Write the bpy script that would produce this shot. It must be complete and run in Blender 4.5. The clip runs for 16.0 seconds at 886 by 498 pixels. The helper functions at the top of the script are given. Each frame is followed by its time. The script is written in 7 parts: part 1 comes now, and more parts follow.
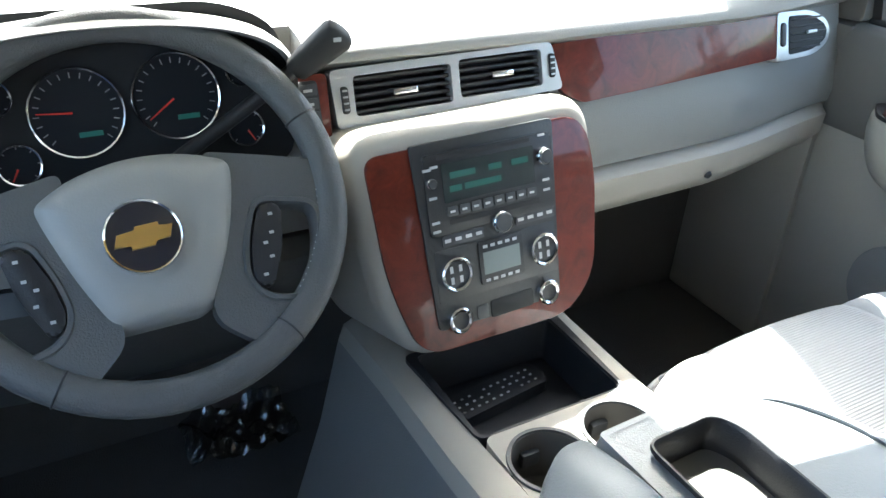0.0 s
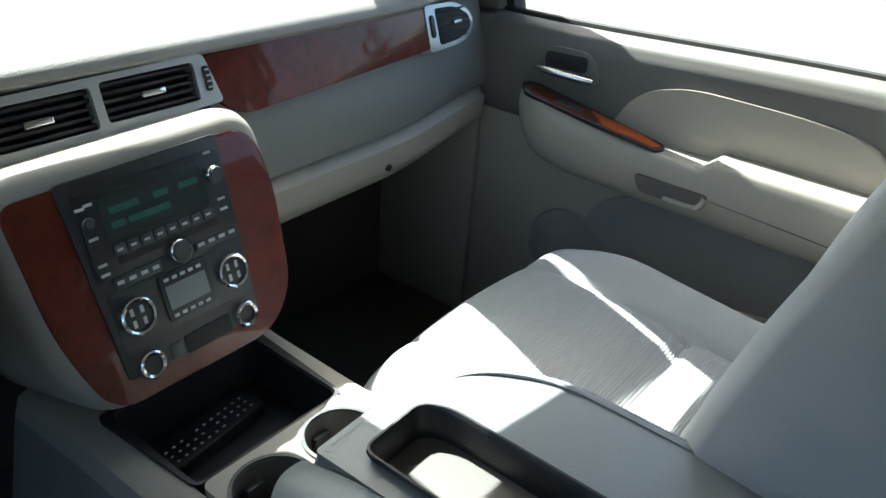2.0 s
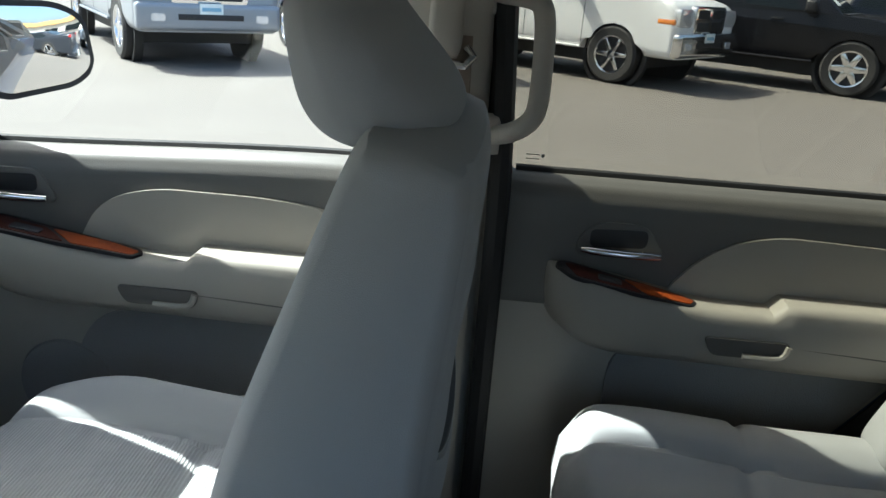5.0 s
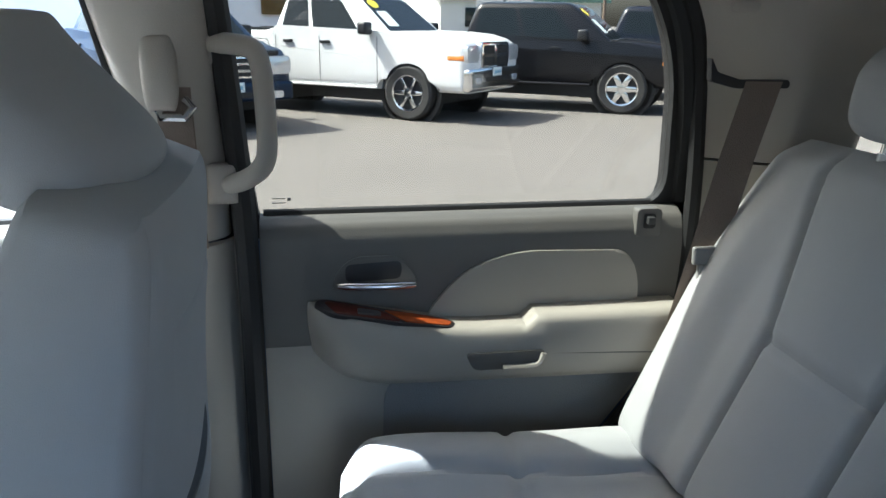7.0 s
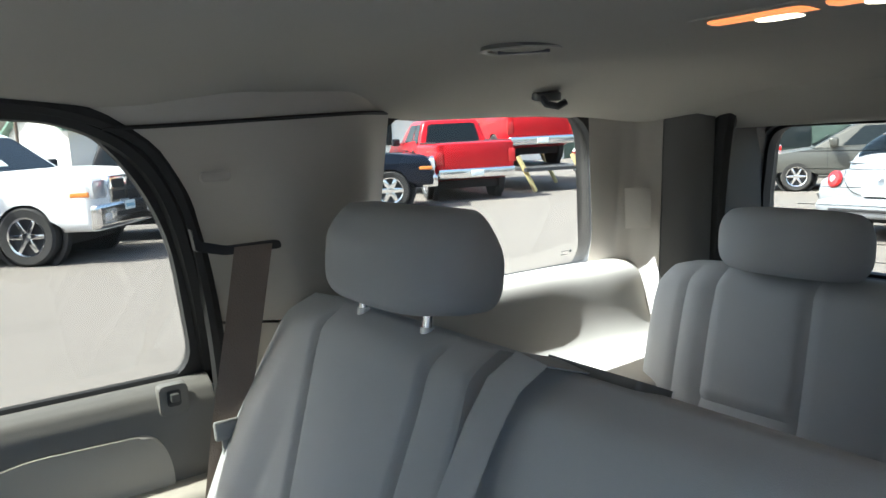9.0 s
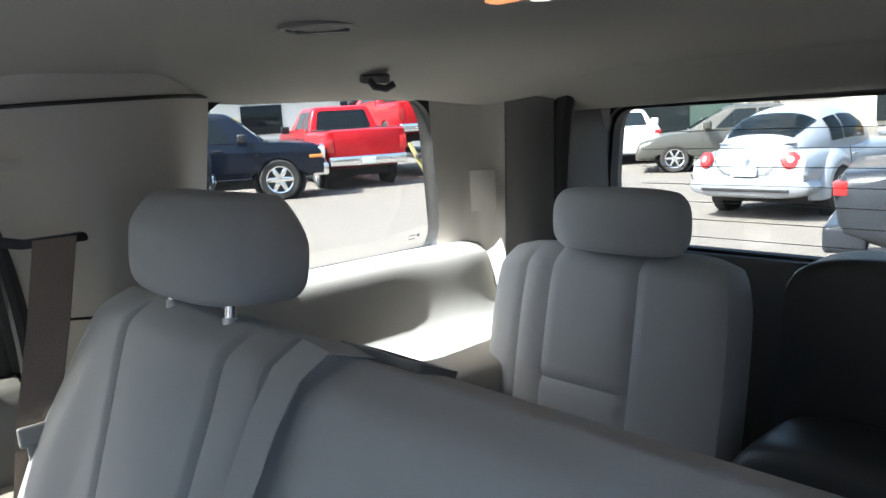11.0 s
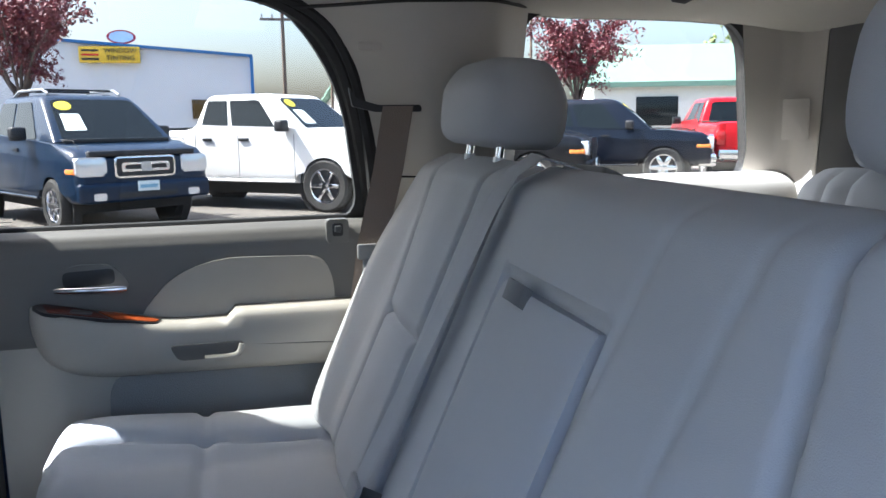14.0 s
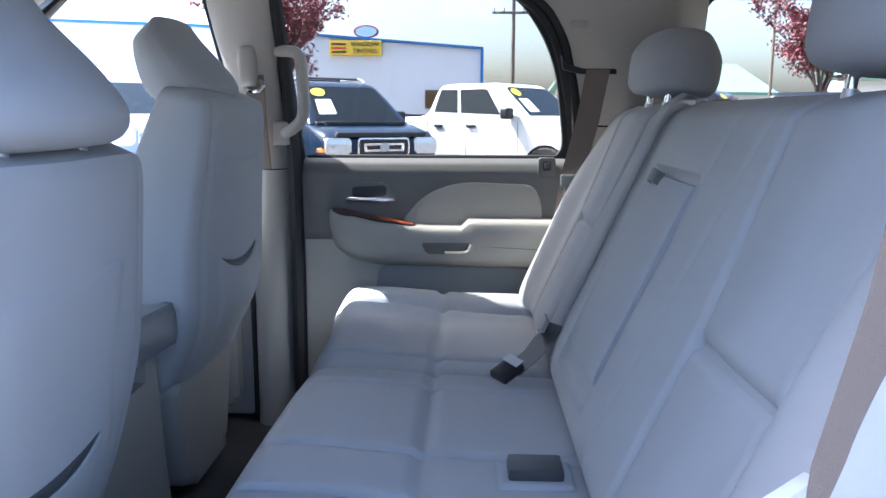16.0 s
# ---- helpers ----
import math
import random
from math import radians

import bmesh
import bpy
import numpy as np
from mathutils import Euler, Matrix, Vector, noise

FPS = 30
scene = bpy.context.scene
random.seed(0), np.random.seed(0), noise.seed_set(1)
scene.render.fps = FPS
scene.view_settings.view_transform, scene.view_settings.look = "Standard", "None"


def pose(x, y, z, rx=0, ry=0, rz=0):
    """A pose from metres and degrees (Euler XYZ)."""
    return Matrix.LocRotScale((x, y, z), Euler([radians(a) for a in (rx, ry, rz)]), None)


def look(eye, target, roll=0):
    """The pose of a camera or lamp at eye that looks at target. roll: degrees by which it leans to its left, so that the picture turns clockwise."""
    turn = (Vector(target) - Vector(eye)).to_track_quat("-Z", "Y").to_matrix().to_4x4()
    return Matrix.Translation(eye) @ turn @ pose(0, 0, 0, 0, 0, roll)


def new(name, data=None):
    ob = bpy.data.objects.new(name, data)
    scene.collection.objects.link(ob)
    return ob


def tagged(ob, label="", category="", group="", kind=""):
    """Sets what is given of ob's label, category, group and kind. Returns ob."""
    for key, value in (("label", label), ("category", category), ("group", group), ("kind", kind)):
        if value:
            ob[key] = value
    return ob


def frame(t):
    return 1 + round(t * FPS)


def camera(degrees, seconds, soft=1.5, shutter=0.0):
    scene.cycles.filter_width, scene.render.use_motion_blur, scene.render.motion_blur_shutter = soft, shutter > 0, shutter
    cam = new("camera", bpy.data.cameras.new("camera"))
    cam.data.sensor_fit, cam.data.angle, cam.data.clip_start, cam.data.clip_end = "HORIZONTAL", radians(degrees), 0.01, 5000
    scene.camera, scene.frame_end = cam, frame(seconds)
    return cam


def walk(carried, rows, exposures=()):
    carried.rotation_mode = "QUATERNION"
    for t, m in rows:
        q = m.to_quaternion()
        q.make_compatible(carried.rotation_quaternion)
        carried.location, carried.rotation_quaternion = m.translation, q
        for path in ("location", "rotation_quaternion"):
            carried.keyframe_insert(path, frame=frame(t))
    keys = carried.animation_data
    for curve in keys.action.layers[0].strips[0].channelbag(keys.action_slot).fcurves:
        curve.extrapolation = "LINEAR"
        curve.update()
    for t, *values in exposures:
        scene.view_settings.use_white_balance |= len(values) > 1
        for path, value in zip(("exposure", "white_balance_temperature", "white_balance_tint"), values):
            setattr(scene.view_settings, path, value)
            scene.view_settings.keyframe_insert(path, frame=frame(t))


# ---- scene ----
cam = camera(59.1, 16.0)
PATH = [
    (0, (-0.462, 0.327, 1.587), (0.404, 1.812, 0.564), 3.3),
    (0.5, (-0.45, 0.332, 1.586), (0.545, 1.729, 0.556), 3.2),
    (1, (-0.438, 0.33, 1.584), (0.698, 1.642, 0.588), 3.6),
    (1.5, (-0.428, 0.328, 1.586), (0.832, 1.524, 0.595), 2.6),
    (2, (-0.416, 0.324, 1.586), (0.987, 1.365, 0.611), 4.6),
    (2.5, (-0.412, 0.324, 1.583), (1.107, 1.218, 0.638), 7.1),
    (3, (-0.402, 0.315, 1.585), (1.218, 1.055, 0.676), 8.3),
    (3.5, (-0.391, 0.313, 1.584), (1.334, 0.835, 0.717), 8.3),
    (4, (-0.377, 0.302, 1.588), (1.425, 0.666, 0.801), 7.7),
    (4.5, (-0.359, 0.276, 1.58), (1.481, 0.506, 0.829), 5.8),
    (5, (-0.345, 0.244, 1.585), (1.533, 0.337, 0.904), 4.3),
    (7.5, (-0.361, 0.066, 1.589), (1.507, -0.451, 1.098), -1.3),
    (8, (-0.367, -0.014, 1.626), (1.449, -0.753, 1.233), -3.6),
    (8.5, (-0.373, -0.055, 1.644), (1.379, -0.966, 1.327), -2.6),
    (9, (-0.37, -0.112, 1.652), (1.262, -1.23, 1.36), -2.9),
    (9.5, (-0.369, -0.149, 1.654), (1.158, -1.4, 1.33), -3.3),
    (10, (-0.38, -0.178, 1.658), (1.071, -1.513, 1.323), -4.1),
    (12.5, (-0.5, -0.212, 1.566), (1.062, -1.393, 1.162), -0.4),
    (13, (-0.534, -0.212, 1.536), (1.116, -1.256, 1.104), -0.4),
    (13.5, (-0.604, -0.219, 1.511), (1.199, -1.005, 1.145), -1.0),
    (14, (-0.688, -0.24, 1.483), (1.226, -0.722, 1.163), -0.7),
    (14.5, (-0.79, -0.23, 1.458), (1.166, -0.497, 1.136), -0.2),
    (15, (-0.907, -0.221, 1.439), (1.064, -0.348, 1.124), 0.0),
    (15.5, (-1.042, -0.204, 1.416), (0.93, -0.223, 1.082), 0.5),
    (16, (-1.165, -0.211, 1.405), (0.806, -0.148, 1.07), 0.3),
]
EXPOSURES = [(0.0, 3.48, 5950, 3), (1.5, 2.36, 5950, 0), (3.0, 1.66, 5850, -2), (4.0, 1.5, 5850, -2), (5.0, 1.62, 5750, 0), (7.5, 2.65, 5350, 5), (9.0, 2.75, 5400, 4), (10.0, 2.85, 5300, 5), (12.5, 2.85, 5400, 9), (14.0, 2.92, 5300, 11), (16.0, 3.1, 5150, 13)]
walk(cam, [(t, look(eye, target, roll)) for t, eye, target, roll in PATH], EXPOSURES)

# ---------- light ----------
SUN_AZ, SUN_EL = 17.0, 53.0   # degrees from the car's nose towards its right side; above the horizon
world = bpy.data.worlds.new("sky")
scene.world = world
world.use_nodes = True
wn = world.node_tree
sky = wn.nodes.new("ShaderNodeTexSky")
sky.sky_type = 'NISHITA'
sky.sun_disc = False
sky.sun_elevation = radians(SUN_EL)
sky.sun_rotation = radians(SUN_AZ)
sky.dust_density = 5.0
wn.nodes["Background"].inputs[1].default_value = 0.14
wn.links.new(sky.outputs[0], wn.nodes["Background"].inputs[0])
sun_data = bpy.data.lights.new("sun", 'SUN')
sun_data.energy, sun_data.angle, sun_data.color = 5.0, radians(0.5), (1.0, 0.95, 0.87)
sun = new("sun", sun_data)
sun_dir = Vector((math.sin(radians(SUN_AZ)) * math.cos(radians(SUN_EL)), math.cos(radians(SUN_AZ)) * math.cos(radians(SUN_EL)), math.sin(radians(SUN_EL))))
sun.matrix_world = look(sun_dir * 40, (0, 0, 0))

# ---------- materials ----------
def mat(name, color, rough=0.6, metal=0.0, grain=0.0, grain_size=200.0, vary=0.12, vary_size=6.0, coat=0.0, spec=0.5, emit=0.0, alpha=1.0):
    """A procedural surface: base colour with two scales of variation, and a fine bump."""
    m = bpy.data.materials.new(name)
    m.use_nodes = True
    nt = m.node_tree
    b = nt.nodes["Principled BSDF"]
    b.inputs["Roughness"].default_value = rough
    b.inputs["Metallic"].default_value = metal
    b.inputs["Coat Weight"].default_value = coat
    b.inputs["Coat Roughness"].default_value = 0.04
    b.inputs["Specular IOR Level"].default_value = spec
    tc = nt.nodes.new("ShaderNodeTexCoord")
    n1 = nt.nodes.new("ShaderNodeTexNoise")
    n1.inputs["Scale"].default_value = vary_size
    n1.inputs["Detail"].default_value = 5
    n2 = nt.nodes.new("ShaderNodeTexNoise")
    n2.inputs["Scale"].default_value = grain_size
    n2.inputs["Detail"].default_value = 3
    nt.links.new(tc.outputs["Object"], n1.inputs["Vector"])
    nt.links.new(tc.outputs["Object"], n2.inputs["Vector"])
    mix = nt.nodes.new("ShaderNodeMix")
    mix.data_type = 'RGBA'
    mix.inputs["A"].default_value = (*[c * (1 - vary) for c in color], 1)
    mix.inputs["B"].default_value = (*[min(1, c * (1 + vary)) for c in color], 1)
    add = nt.nodes.new("ShaderNodeMath")
    add.operation = 'MULTIPLY_ADD'
    add.inputs[1].default_value = 0.35
    nt.links.new(n2.outputs["Fac"], add.inputs[0])
    sc = nt.nodes.new("ShaderNodeMath")
    sc.operation = 'MULTIPLY'
    sc.inputs[1].default_value = 0.65
    nt.links.new(n1.outputs["Fac"], sc.inputs[0])
    nt.links.new(sc.outputs[0], add.inputs[2])
    nt.links.new(add.outputs[0], mix.inputs["Factor"])
    nt.links.new(mix.outputs["Result"], b.inputs["Base Color"])
    if grain:
        bump = nt.nodes.new("ShaderNodeBump")
        bump.inputs["Strength"].default_value = grain
        bump.inputs["Distance"].default_value = 0.002
        nt.links.new(n2.outputs["Fac"], bump.inputs["Height"])
        nt.links.new(bump.outputs[0], b.inputs["Normal"])
    if emit:
        b.inputs["Emission Color"].default_value = (*color, 1)
        b.inputs["Emission Strength"].default_value = emit
    return m


def glass(name, tint, mixing=0.9, rough=0.0):
    """Thin pane: clear with a tint, and a gloss that grows at grazing angles."""
    m = bpy.data.materials.new(name)
    m.use_nodes = True
    nt = m.node_tree
    nt.nodes.remove(nt.nodes["Principled BSDF"])
    t = nt.nodes.new("ShaderNodeBsdfTransparent")
    t.inputs[0].default_value = (*tint, 1)
    g = nt.nodes.new("ShaderNodeBsdfGlossy")
    g.inputs["Roughness"].default_value = rough
    f = nt.nodes.new("ShaderNodeLayerWeight")
    f.inputs["Blend"].default_value = 0.5
    pw = nt.nodes.new("ShaderNodeMath")
    pw.operation = 'POWER'
    pw.inputs[1].default_value = 4.0
    ad = nt.nodes.new("ShaderNodeMath")
    ad.operation = 'MULTIPLY_ADD'
    ad.inputs[1].default_value = 0.5
    ad.inputs[2].default_value = 0.03
    mx = nt.nodes.new("ShaderNodeMixShader")
    nt.links.new(f.outputs["Facing"], pw.inputs[0])
    nt.links.new(pw.outputs[0], ad.inputs[0])
    nt.links.new(ad.outputs[0], mx.inputs[0])
    nt.links.new(t.outputs[0], mx.inputs[1])
    nt.links.new(g.outputs[0], mx.inputs[2])
    nt.links.new(mx.outputs[0], nt.nodes["Material Output"].inputs[0])
    return m


CREAM = mat("cream_plastic", (0.37, 0.345, 0.295), 0.55, grain=0.10, grain_size=700, vary=0.05)
TAUPE = mat("taupe_plastic", (0.135, 0.13, 0.118), 0.5, grain=0.14, grain_size=600, vary=0.06)
DASHTOP = mat("dash_top_skin", (0.30, 0.295, 0.275), 0.5, grain=0.4, grain_size=500, vary=0.06)
CLOTH = mat("grey_cloth", (0.40, 0.405, 0.405), 0.92, grain=0.28, grain_size=1100, vary=0.08, vary_size=9)
CLOTH_EDGE = mat("grey_cloth_border", (0.37, 0.375, 0.38), 0.9, grain=0.28, grain_size=1100, vary=0.08)
HEADLINER = mat("headliner_felt", (0.40, 0.38, 0.33), 0.95, grain=0.5, grain_size=1200, vary=0.05)
PILLAR = mat("pillar_trim", (0.42, 0.39, 0.34), 0.6, grain=0.25, grain_size=600, vary=0.05)
BLACK = mat("black_plastic", (0.018, 0.018, 0.02), 0.45, grain=0.2, grain_size=500)
RUBBER = mat("black_rubber", (0.015, 0.015, 0.015), 0.7)
DARK = mat("charcoal_plastic", (0.05, 0.052, 0.055), 0.5, grain=0.2)
CARPET = mat("dark_carpet", (0.088, 0.081, 0.071), 1.0, grain=1.0, grain_size=400, vary=0.3)
CHROME = mat("chrome", (0.85, 0.85, 0.86), 0.12, 1.0, vary=0.03)
SATIN = mat("satin_silver", (0.52, 0.53, 0.54), 0.32, 0.7, vary=0.05)
STEEL = mat("brushed_steel", (0.6, 0.6, 0.6), 0.3, 1.0)
BELT = mat("belt_webbing", (0.21, 0.165, 0.13), 0.85, grain=0.8, grain_size=500)
WHITE_P = mat("white_plastic", (0.72, 0.72, 0.72), 0.5)
GLASS = glass("window_glass", (0.97, 0.98, 0.97))
GLASS_TINT = glass("tinted_glass", (0.60, 0.585, 0.54))
GLASS_REAR = glass("tinted_rear_glass", (0.68, 0.665, 0.615))
MIRROR = mat("mirror", (0.9, 0.9, 0.9), 0.01, 1.0, vary=0.0)
ASPHALT = mat("asphalt", (0.135, 0.122, 0.108), 0.9, grain=0.3, grain_size=140, vary=0.2, vary_size=0.6)


# ---------- mesh tools ----------
def part(name, bm, material, parent=None, label="", smooth=True):
    """Links a bmesh as one mesh object, under a thing or part if given."""
    bmesh.ops.recalc_face_normals(bm, faces=bm.faces)
    me = bpy.data.meshes.new(name)
    bm.to_mesh(me)
    bm.free()
    if material:
        me.materials.append(material)
    if smooth:
        me.shade_smooth()
        me.set_sharp_from_angle(angle=radians(42))
    ob = new(name, me)
    if parent:
        ob.parent = parent
        ob.matrix_parent_inverse = parent.matrix_world.inverted()
    if label:
        tagged(ob, label)
    return ob


def two_tone(ob, second, test):
    """Gives the faces whose middle passes the test a second material."""
    ob.data.materials.append(second)
    for f_ in ob.data.polygons:
        if test(f_.center):
            f_.material_index = 1
    return ob


def thing(name, label, category, place=(0, 0, 0), group="", kind=""):
    ob = new(name)
    ob.location = place
    ob.matrix_world = Matrix.Translation(place)
    return tagged(ob, label, category, group, kind)


def move(bm, m):
    bm.transform(m)
    return bm


def box(x0, x1, y0, y1, z0, z1, bevel=0.0, seg=2, bm=None):
    bm = bm or bmesh.new()
    vs = [bm.verts.new((x, y, z)) for x in (x0, x1) for y in (y0, y1) for z in (z0, z1)]
    fs = [bm.faces.new([vs[i] for i in q]) for q in ((0, 1, 3, 2), (4, 6, 7, 5), (0, 4, 5, 1), (2, 3, 7, 6), (0, 2, 6, 4), (1, 5, 7, 3))]
    if bevel:
        es = list({e for f_ in fs for e in f_.edges})
        bmesh.ops.bevel(bm, geom=es, offset=bevel, segments=seg, profile=0.6, affect='EDGES')
    return bm


def rounded(points, radius, seg=5):
    """A closed outline with its corners rounded. radius: one number, or one for each corner."""
    out, n = [], len(points)
    for i in range(n):
        a, b, c = (Vector(points[(i + k) % n]) for k in (-1, 0, 1))
        r = radius[i] if isinstance(radius, (list, tuple)) else radius
        u, v = (a - b), (c - b)
        r = min(r, u.length * 0.49, v.length * 0.49)
        if r < 1e-5:
            out.append(tuple(b))
            continue
        p, q = b + u.normalized() * r, b + v.normalized() * r
        for k in range(seg + 1):
            t = k / seg
            out.append(tuple((1 - t) ** 2 * p + 2 * t * (1 - t) * b + t * t * q))
    return out


def slab(outline, axis, a, b, bevel=0.0, seg=2, bm=None, holes=()):
    """An outline drawn in the plane across the axis, made solid from a to b. b is the shown face, whose edge is bevelled."""
    bm = bm or bmesh.new()
    put = {'x': lambda p, d: (d, p[0], p[1]), 'y': lambda p, d: (p[0], d, p[1]), 'z': lambda p, d: (p[0], p[1], d)}[axis]
    if holes:
        edges = []
        for loop in (outline, *holes):
            vs = [bm.verts.new(put(p, b)) for p in loop]
            edges += [bm.edges.new((vs[i], vs[(i + 1) % len(vs)])) for i in range(len(vs))]
        made = bmesh.ops.triangle_fill(bm, use_beauty=True, edges=edges)
        faces = [g for g in made["geom"] if isinstance(g, bmesh.types.BMFace)]
        ext = bmesh.ops.extrude_face_region(bm, geom=faces)
        dv = Vector(put((0, 0), a)) - Vector(put((0, 0), b))
        bmesh.ops.translate(bm, verts=[g for g in ext["geom"] if isinstance(g, bmesh.types.BMVert)], vec=dv)
        return bm
    lo = [bm.verts.new(put(p, a)) for p in outline]
    hi = [bm.verts.new(put(p, b)) for p in outline]
    n = len(outline)
    for i in range(n):
        bm.faces.new((lo[i], lo[(i + 1) % n], hi[(i + 1) % n], hi[i]))
    top = bm.faces.new(hi)
    bm.faces.new(list(reversed(lo)))
    if bevel:
        bmesh.ops.bevel(bm, geom=list(top.edges), offset=bevel, segments=seg, profile=0.6, affect='EDGES')
    return bm


def pillow(fx, fy, top, bottom, nx=28, ny=28, power=6.0, bm=None):
    """A soft closed form over the square -1..1: fx, fy give its half widths by (u, v); top and bottom its heights."""
    bm = bm or bmesh.new()

    def axis(n):
        return [math.sin(math.pi / 2 * (-1 + 2 * i / n)) * 0.35 + (-1 + 2 * i / n) * 0.65 for i in range(n + 1)]
    us, vs = axis(nx), axis(ny)
    grids = []
    for sign, f in ((1, top), (-1, bottom)):
        g = []
        for u in us:
            row = []
            for v in vs:
                k = (max(0.0, 1 - abs(u) ** power)) ** (1 / power) * (max(0.0, 1 - abs(v) ** power)) ** (1 / power)
                mid = 0.5 * (top(u, v) + bottom(u, v))
                row.append((fx(u, v), fy(u, v), mid + (f(u, v) - mid) * k))
            g.append(row)
        grids.append(g)
    rim = {}
    layers = []
    for gi, g in enumerate(grids):
        lv = []
        for i in range(nx + 1):
            row = []
            for j in range(ny + 1):
                if i in (0, nx) or j in (0, ny):
                    if (i, j) not in rim:
                        rim[(i, j)] = bm.verts.new(g[i][j])
                    row.append(rim[(i, j)])
                else:
                    row.append(bm.verts.new(g[i][j]))
            lv.append(row)
        layers.append(lv)
    for gi, lv in enumerate(layers):
        for i in range(nx):
            for j in range(ny):
                q = (lv[i][j], lv[i + 1][j], lv[i + 1][j + 1], lv[i][j + 1])
                bm.faces.new(q if gi == 0 else tuple(reversed(q)))
    return bm


def cushioned(hx, hy, narrow=0.0, k=0.22):
    """Half widths of a soft oblong with rounded corners, for pillow()."""
    return (lambda u, v: u * hx * (1 - k * v ** 4) * (1 - narrow * smoothstep(0.0, 1.0, v)), lambda u, v: v * hy * (1 - k * 0.8 * u ** 4))


def eased(points, times=2):
    """Rounds a line of points off, keeping its ends."""
    pts = [Vector(p) for p in points]
    for _ in range(times):
        out = [pts[0]]
        for a, b in zip(pts, pts[1:]):
            out += [a.lerp(b, 0.25), a.lerp(b, 0.75)]
        pts = out + [pts[-1]]
    return pts


def tube(points, r, seg=8, closed=False, bm=None, caps=True):
    """A round bar along points; r: one radius or one for each point."""
    bm = bm or bmesh.new()
    pts = [Vector(p) for p in points]
    n = len(pts)
    rings = []
    up = None
    for i, p in enumerate(pts):
        d = (pts[(i + 1) % n] - pts[i - 1]) if closed else (pts[min(i + 1, n - 1)] - pts[max(i - 1, 0)])
        d.normalize()
        if up is None:
            up = Vector((0, 0, 1)) if abs(d.z) < 0.9 else Vector((1, 0, 0))
        s = d.cross(up).normalized()
        up = s.cross(d).normalized()
        rr = r[i] if isinstance(r, (list, tuple)) else r
        rings.append([bm.verts.new(p + (s * math.cos(2 * math.pi * k / seg) + up * math.sin(2 * math.pi * k / seg)) * rr) for k in range(seg)])
    for i in range(n if closed else n - 1):
        a, b = rings[i], rings[(i + 1) % n]
        for k in range(seg):
            bm.faces.new((a[k], a[(k + 1) % seg], b[(k + 1) % seg], b[k]))
    if caps and not closed:
        bm.faces.new(list(reversed(rings[0])))
        bm.faces.new(rings[-1])
    return bm


def lathe(profile, seg=24, bm=None, caps=False):
    """Turns (radius, height) pairs round z."""
    bm = bm or bmesh.new()
    rings = []
    for r, h in profile:
        rings.append([bm.verts.new((r * math.cos(2 * math.pi * k / seg), r * math.sin(2 * math.pi * k / seg), h)) for k in range(seg)])
    for a, b in zip(rings, rings[1:]):
        for k in range(seg):
            bm.faces.new((a[k], a[(k + 1) % seg], b[(k + 1) % seg], b[k]))
    if caps and profile[0][0] > 1e-6:
        bm.faces.new(list(reversed(rings[0])))
    if caps and profile[-1][0] > 1e-6:
        bm.faces.new(rings[-1])
    bmesh.ops.remove_doubles(bm, verts=bm.verts, dist=1e-6)
    return bm


def loft(rings, caps=True, bm=None, closed=True):
    """Skins rings of equal point counts."""
    bm = bm or bmesh.new()
    vs = [[bm.verts.new(p) for p in r] for r in rings]
    n = len(vs[0])
    for a, b in zip(vs, vs[1:]):
        for k in range(n if closed else n - 1):
            bm.faces.new((a[k], a[(k + 1) % n], b[(k + 1) % n], b[k]))
    if caps and closed:
        bm.faces.new(list(reversed(vs[0])))
        bm.faces.new(vs[-1])
    return bm


def sheet(fn, us, vs, thick, bm=None):
    """A curved panel: fn(u, v) gives a place; its back lies thick (a vector) behind."""
    bm = bm or bmesh.new()
    t = Vector(thick)
    a = [[bm.verts.new(fn(u, v)) for v in vs] for u in us]
    b = [[bm.verts.new(Vector(fn(u, v)) + t) for v in vs] for u in us]
    nu, nv = len(us), len(vs)
    for i in range(nu - 1):
        for j in range(nv - 1):
            bm.faces.new((a[i][j], a[i + 1][j], a[i + 1][j + 1], a[i][j + 1]))
            bm.faces.new((b[i][j], b[i][j + 1], b[i + 1][j + 1], b[i + 1][j]))
    edge = [(i, 0) for i in range(nu)] + [(nu - 1, j) for j in range(1, nv)] + [(i, nv - 1) for i in range(nu - 2, -1, -1)] + [(0, j) for j in range(nv - 2, 0, -1)]
    for k in range(len(edge)):
        (i, j), (p, q) = edge[k], edge[(k + 1) % len(edge)]
        bm.faces.new((a[i][j], a[p][q], b[p][q], b[i][j]))
    return bm


def spread(a, b, n):
    return [a + (b - a) * i / n for i in range(n + 1)]


def smoothstep(a, b, x):
    t = min(1.0, max(0.0, (x - a) / (b - a)))
    return t * t * (3 - 2 * t)


def lean(z):
    """x of the side glass at a height."""
    return 0.84 - 0.28 * (z - 1.31)


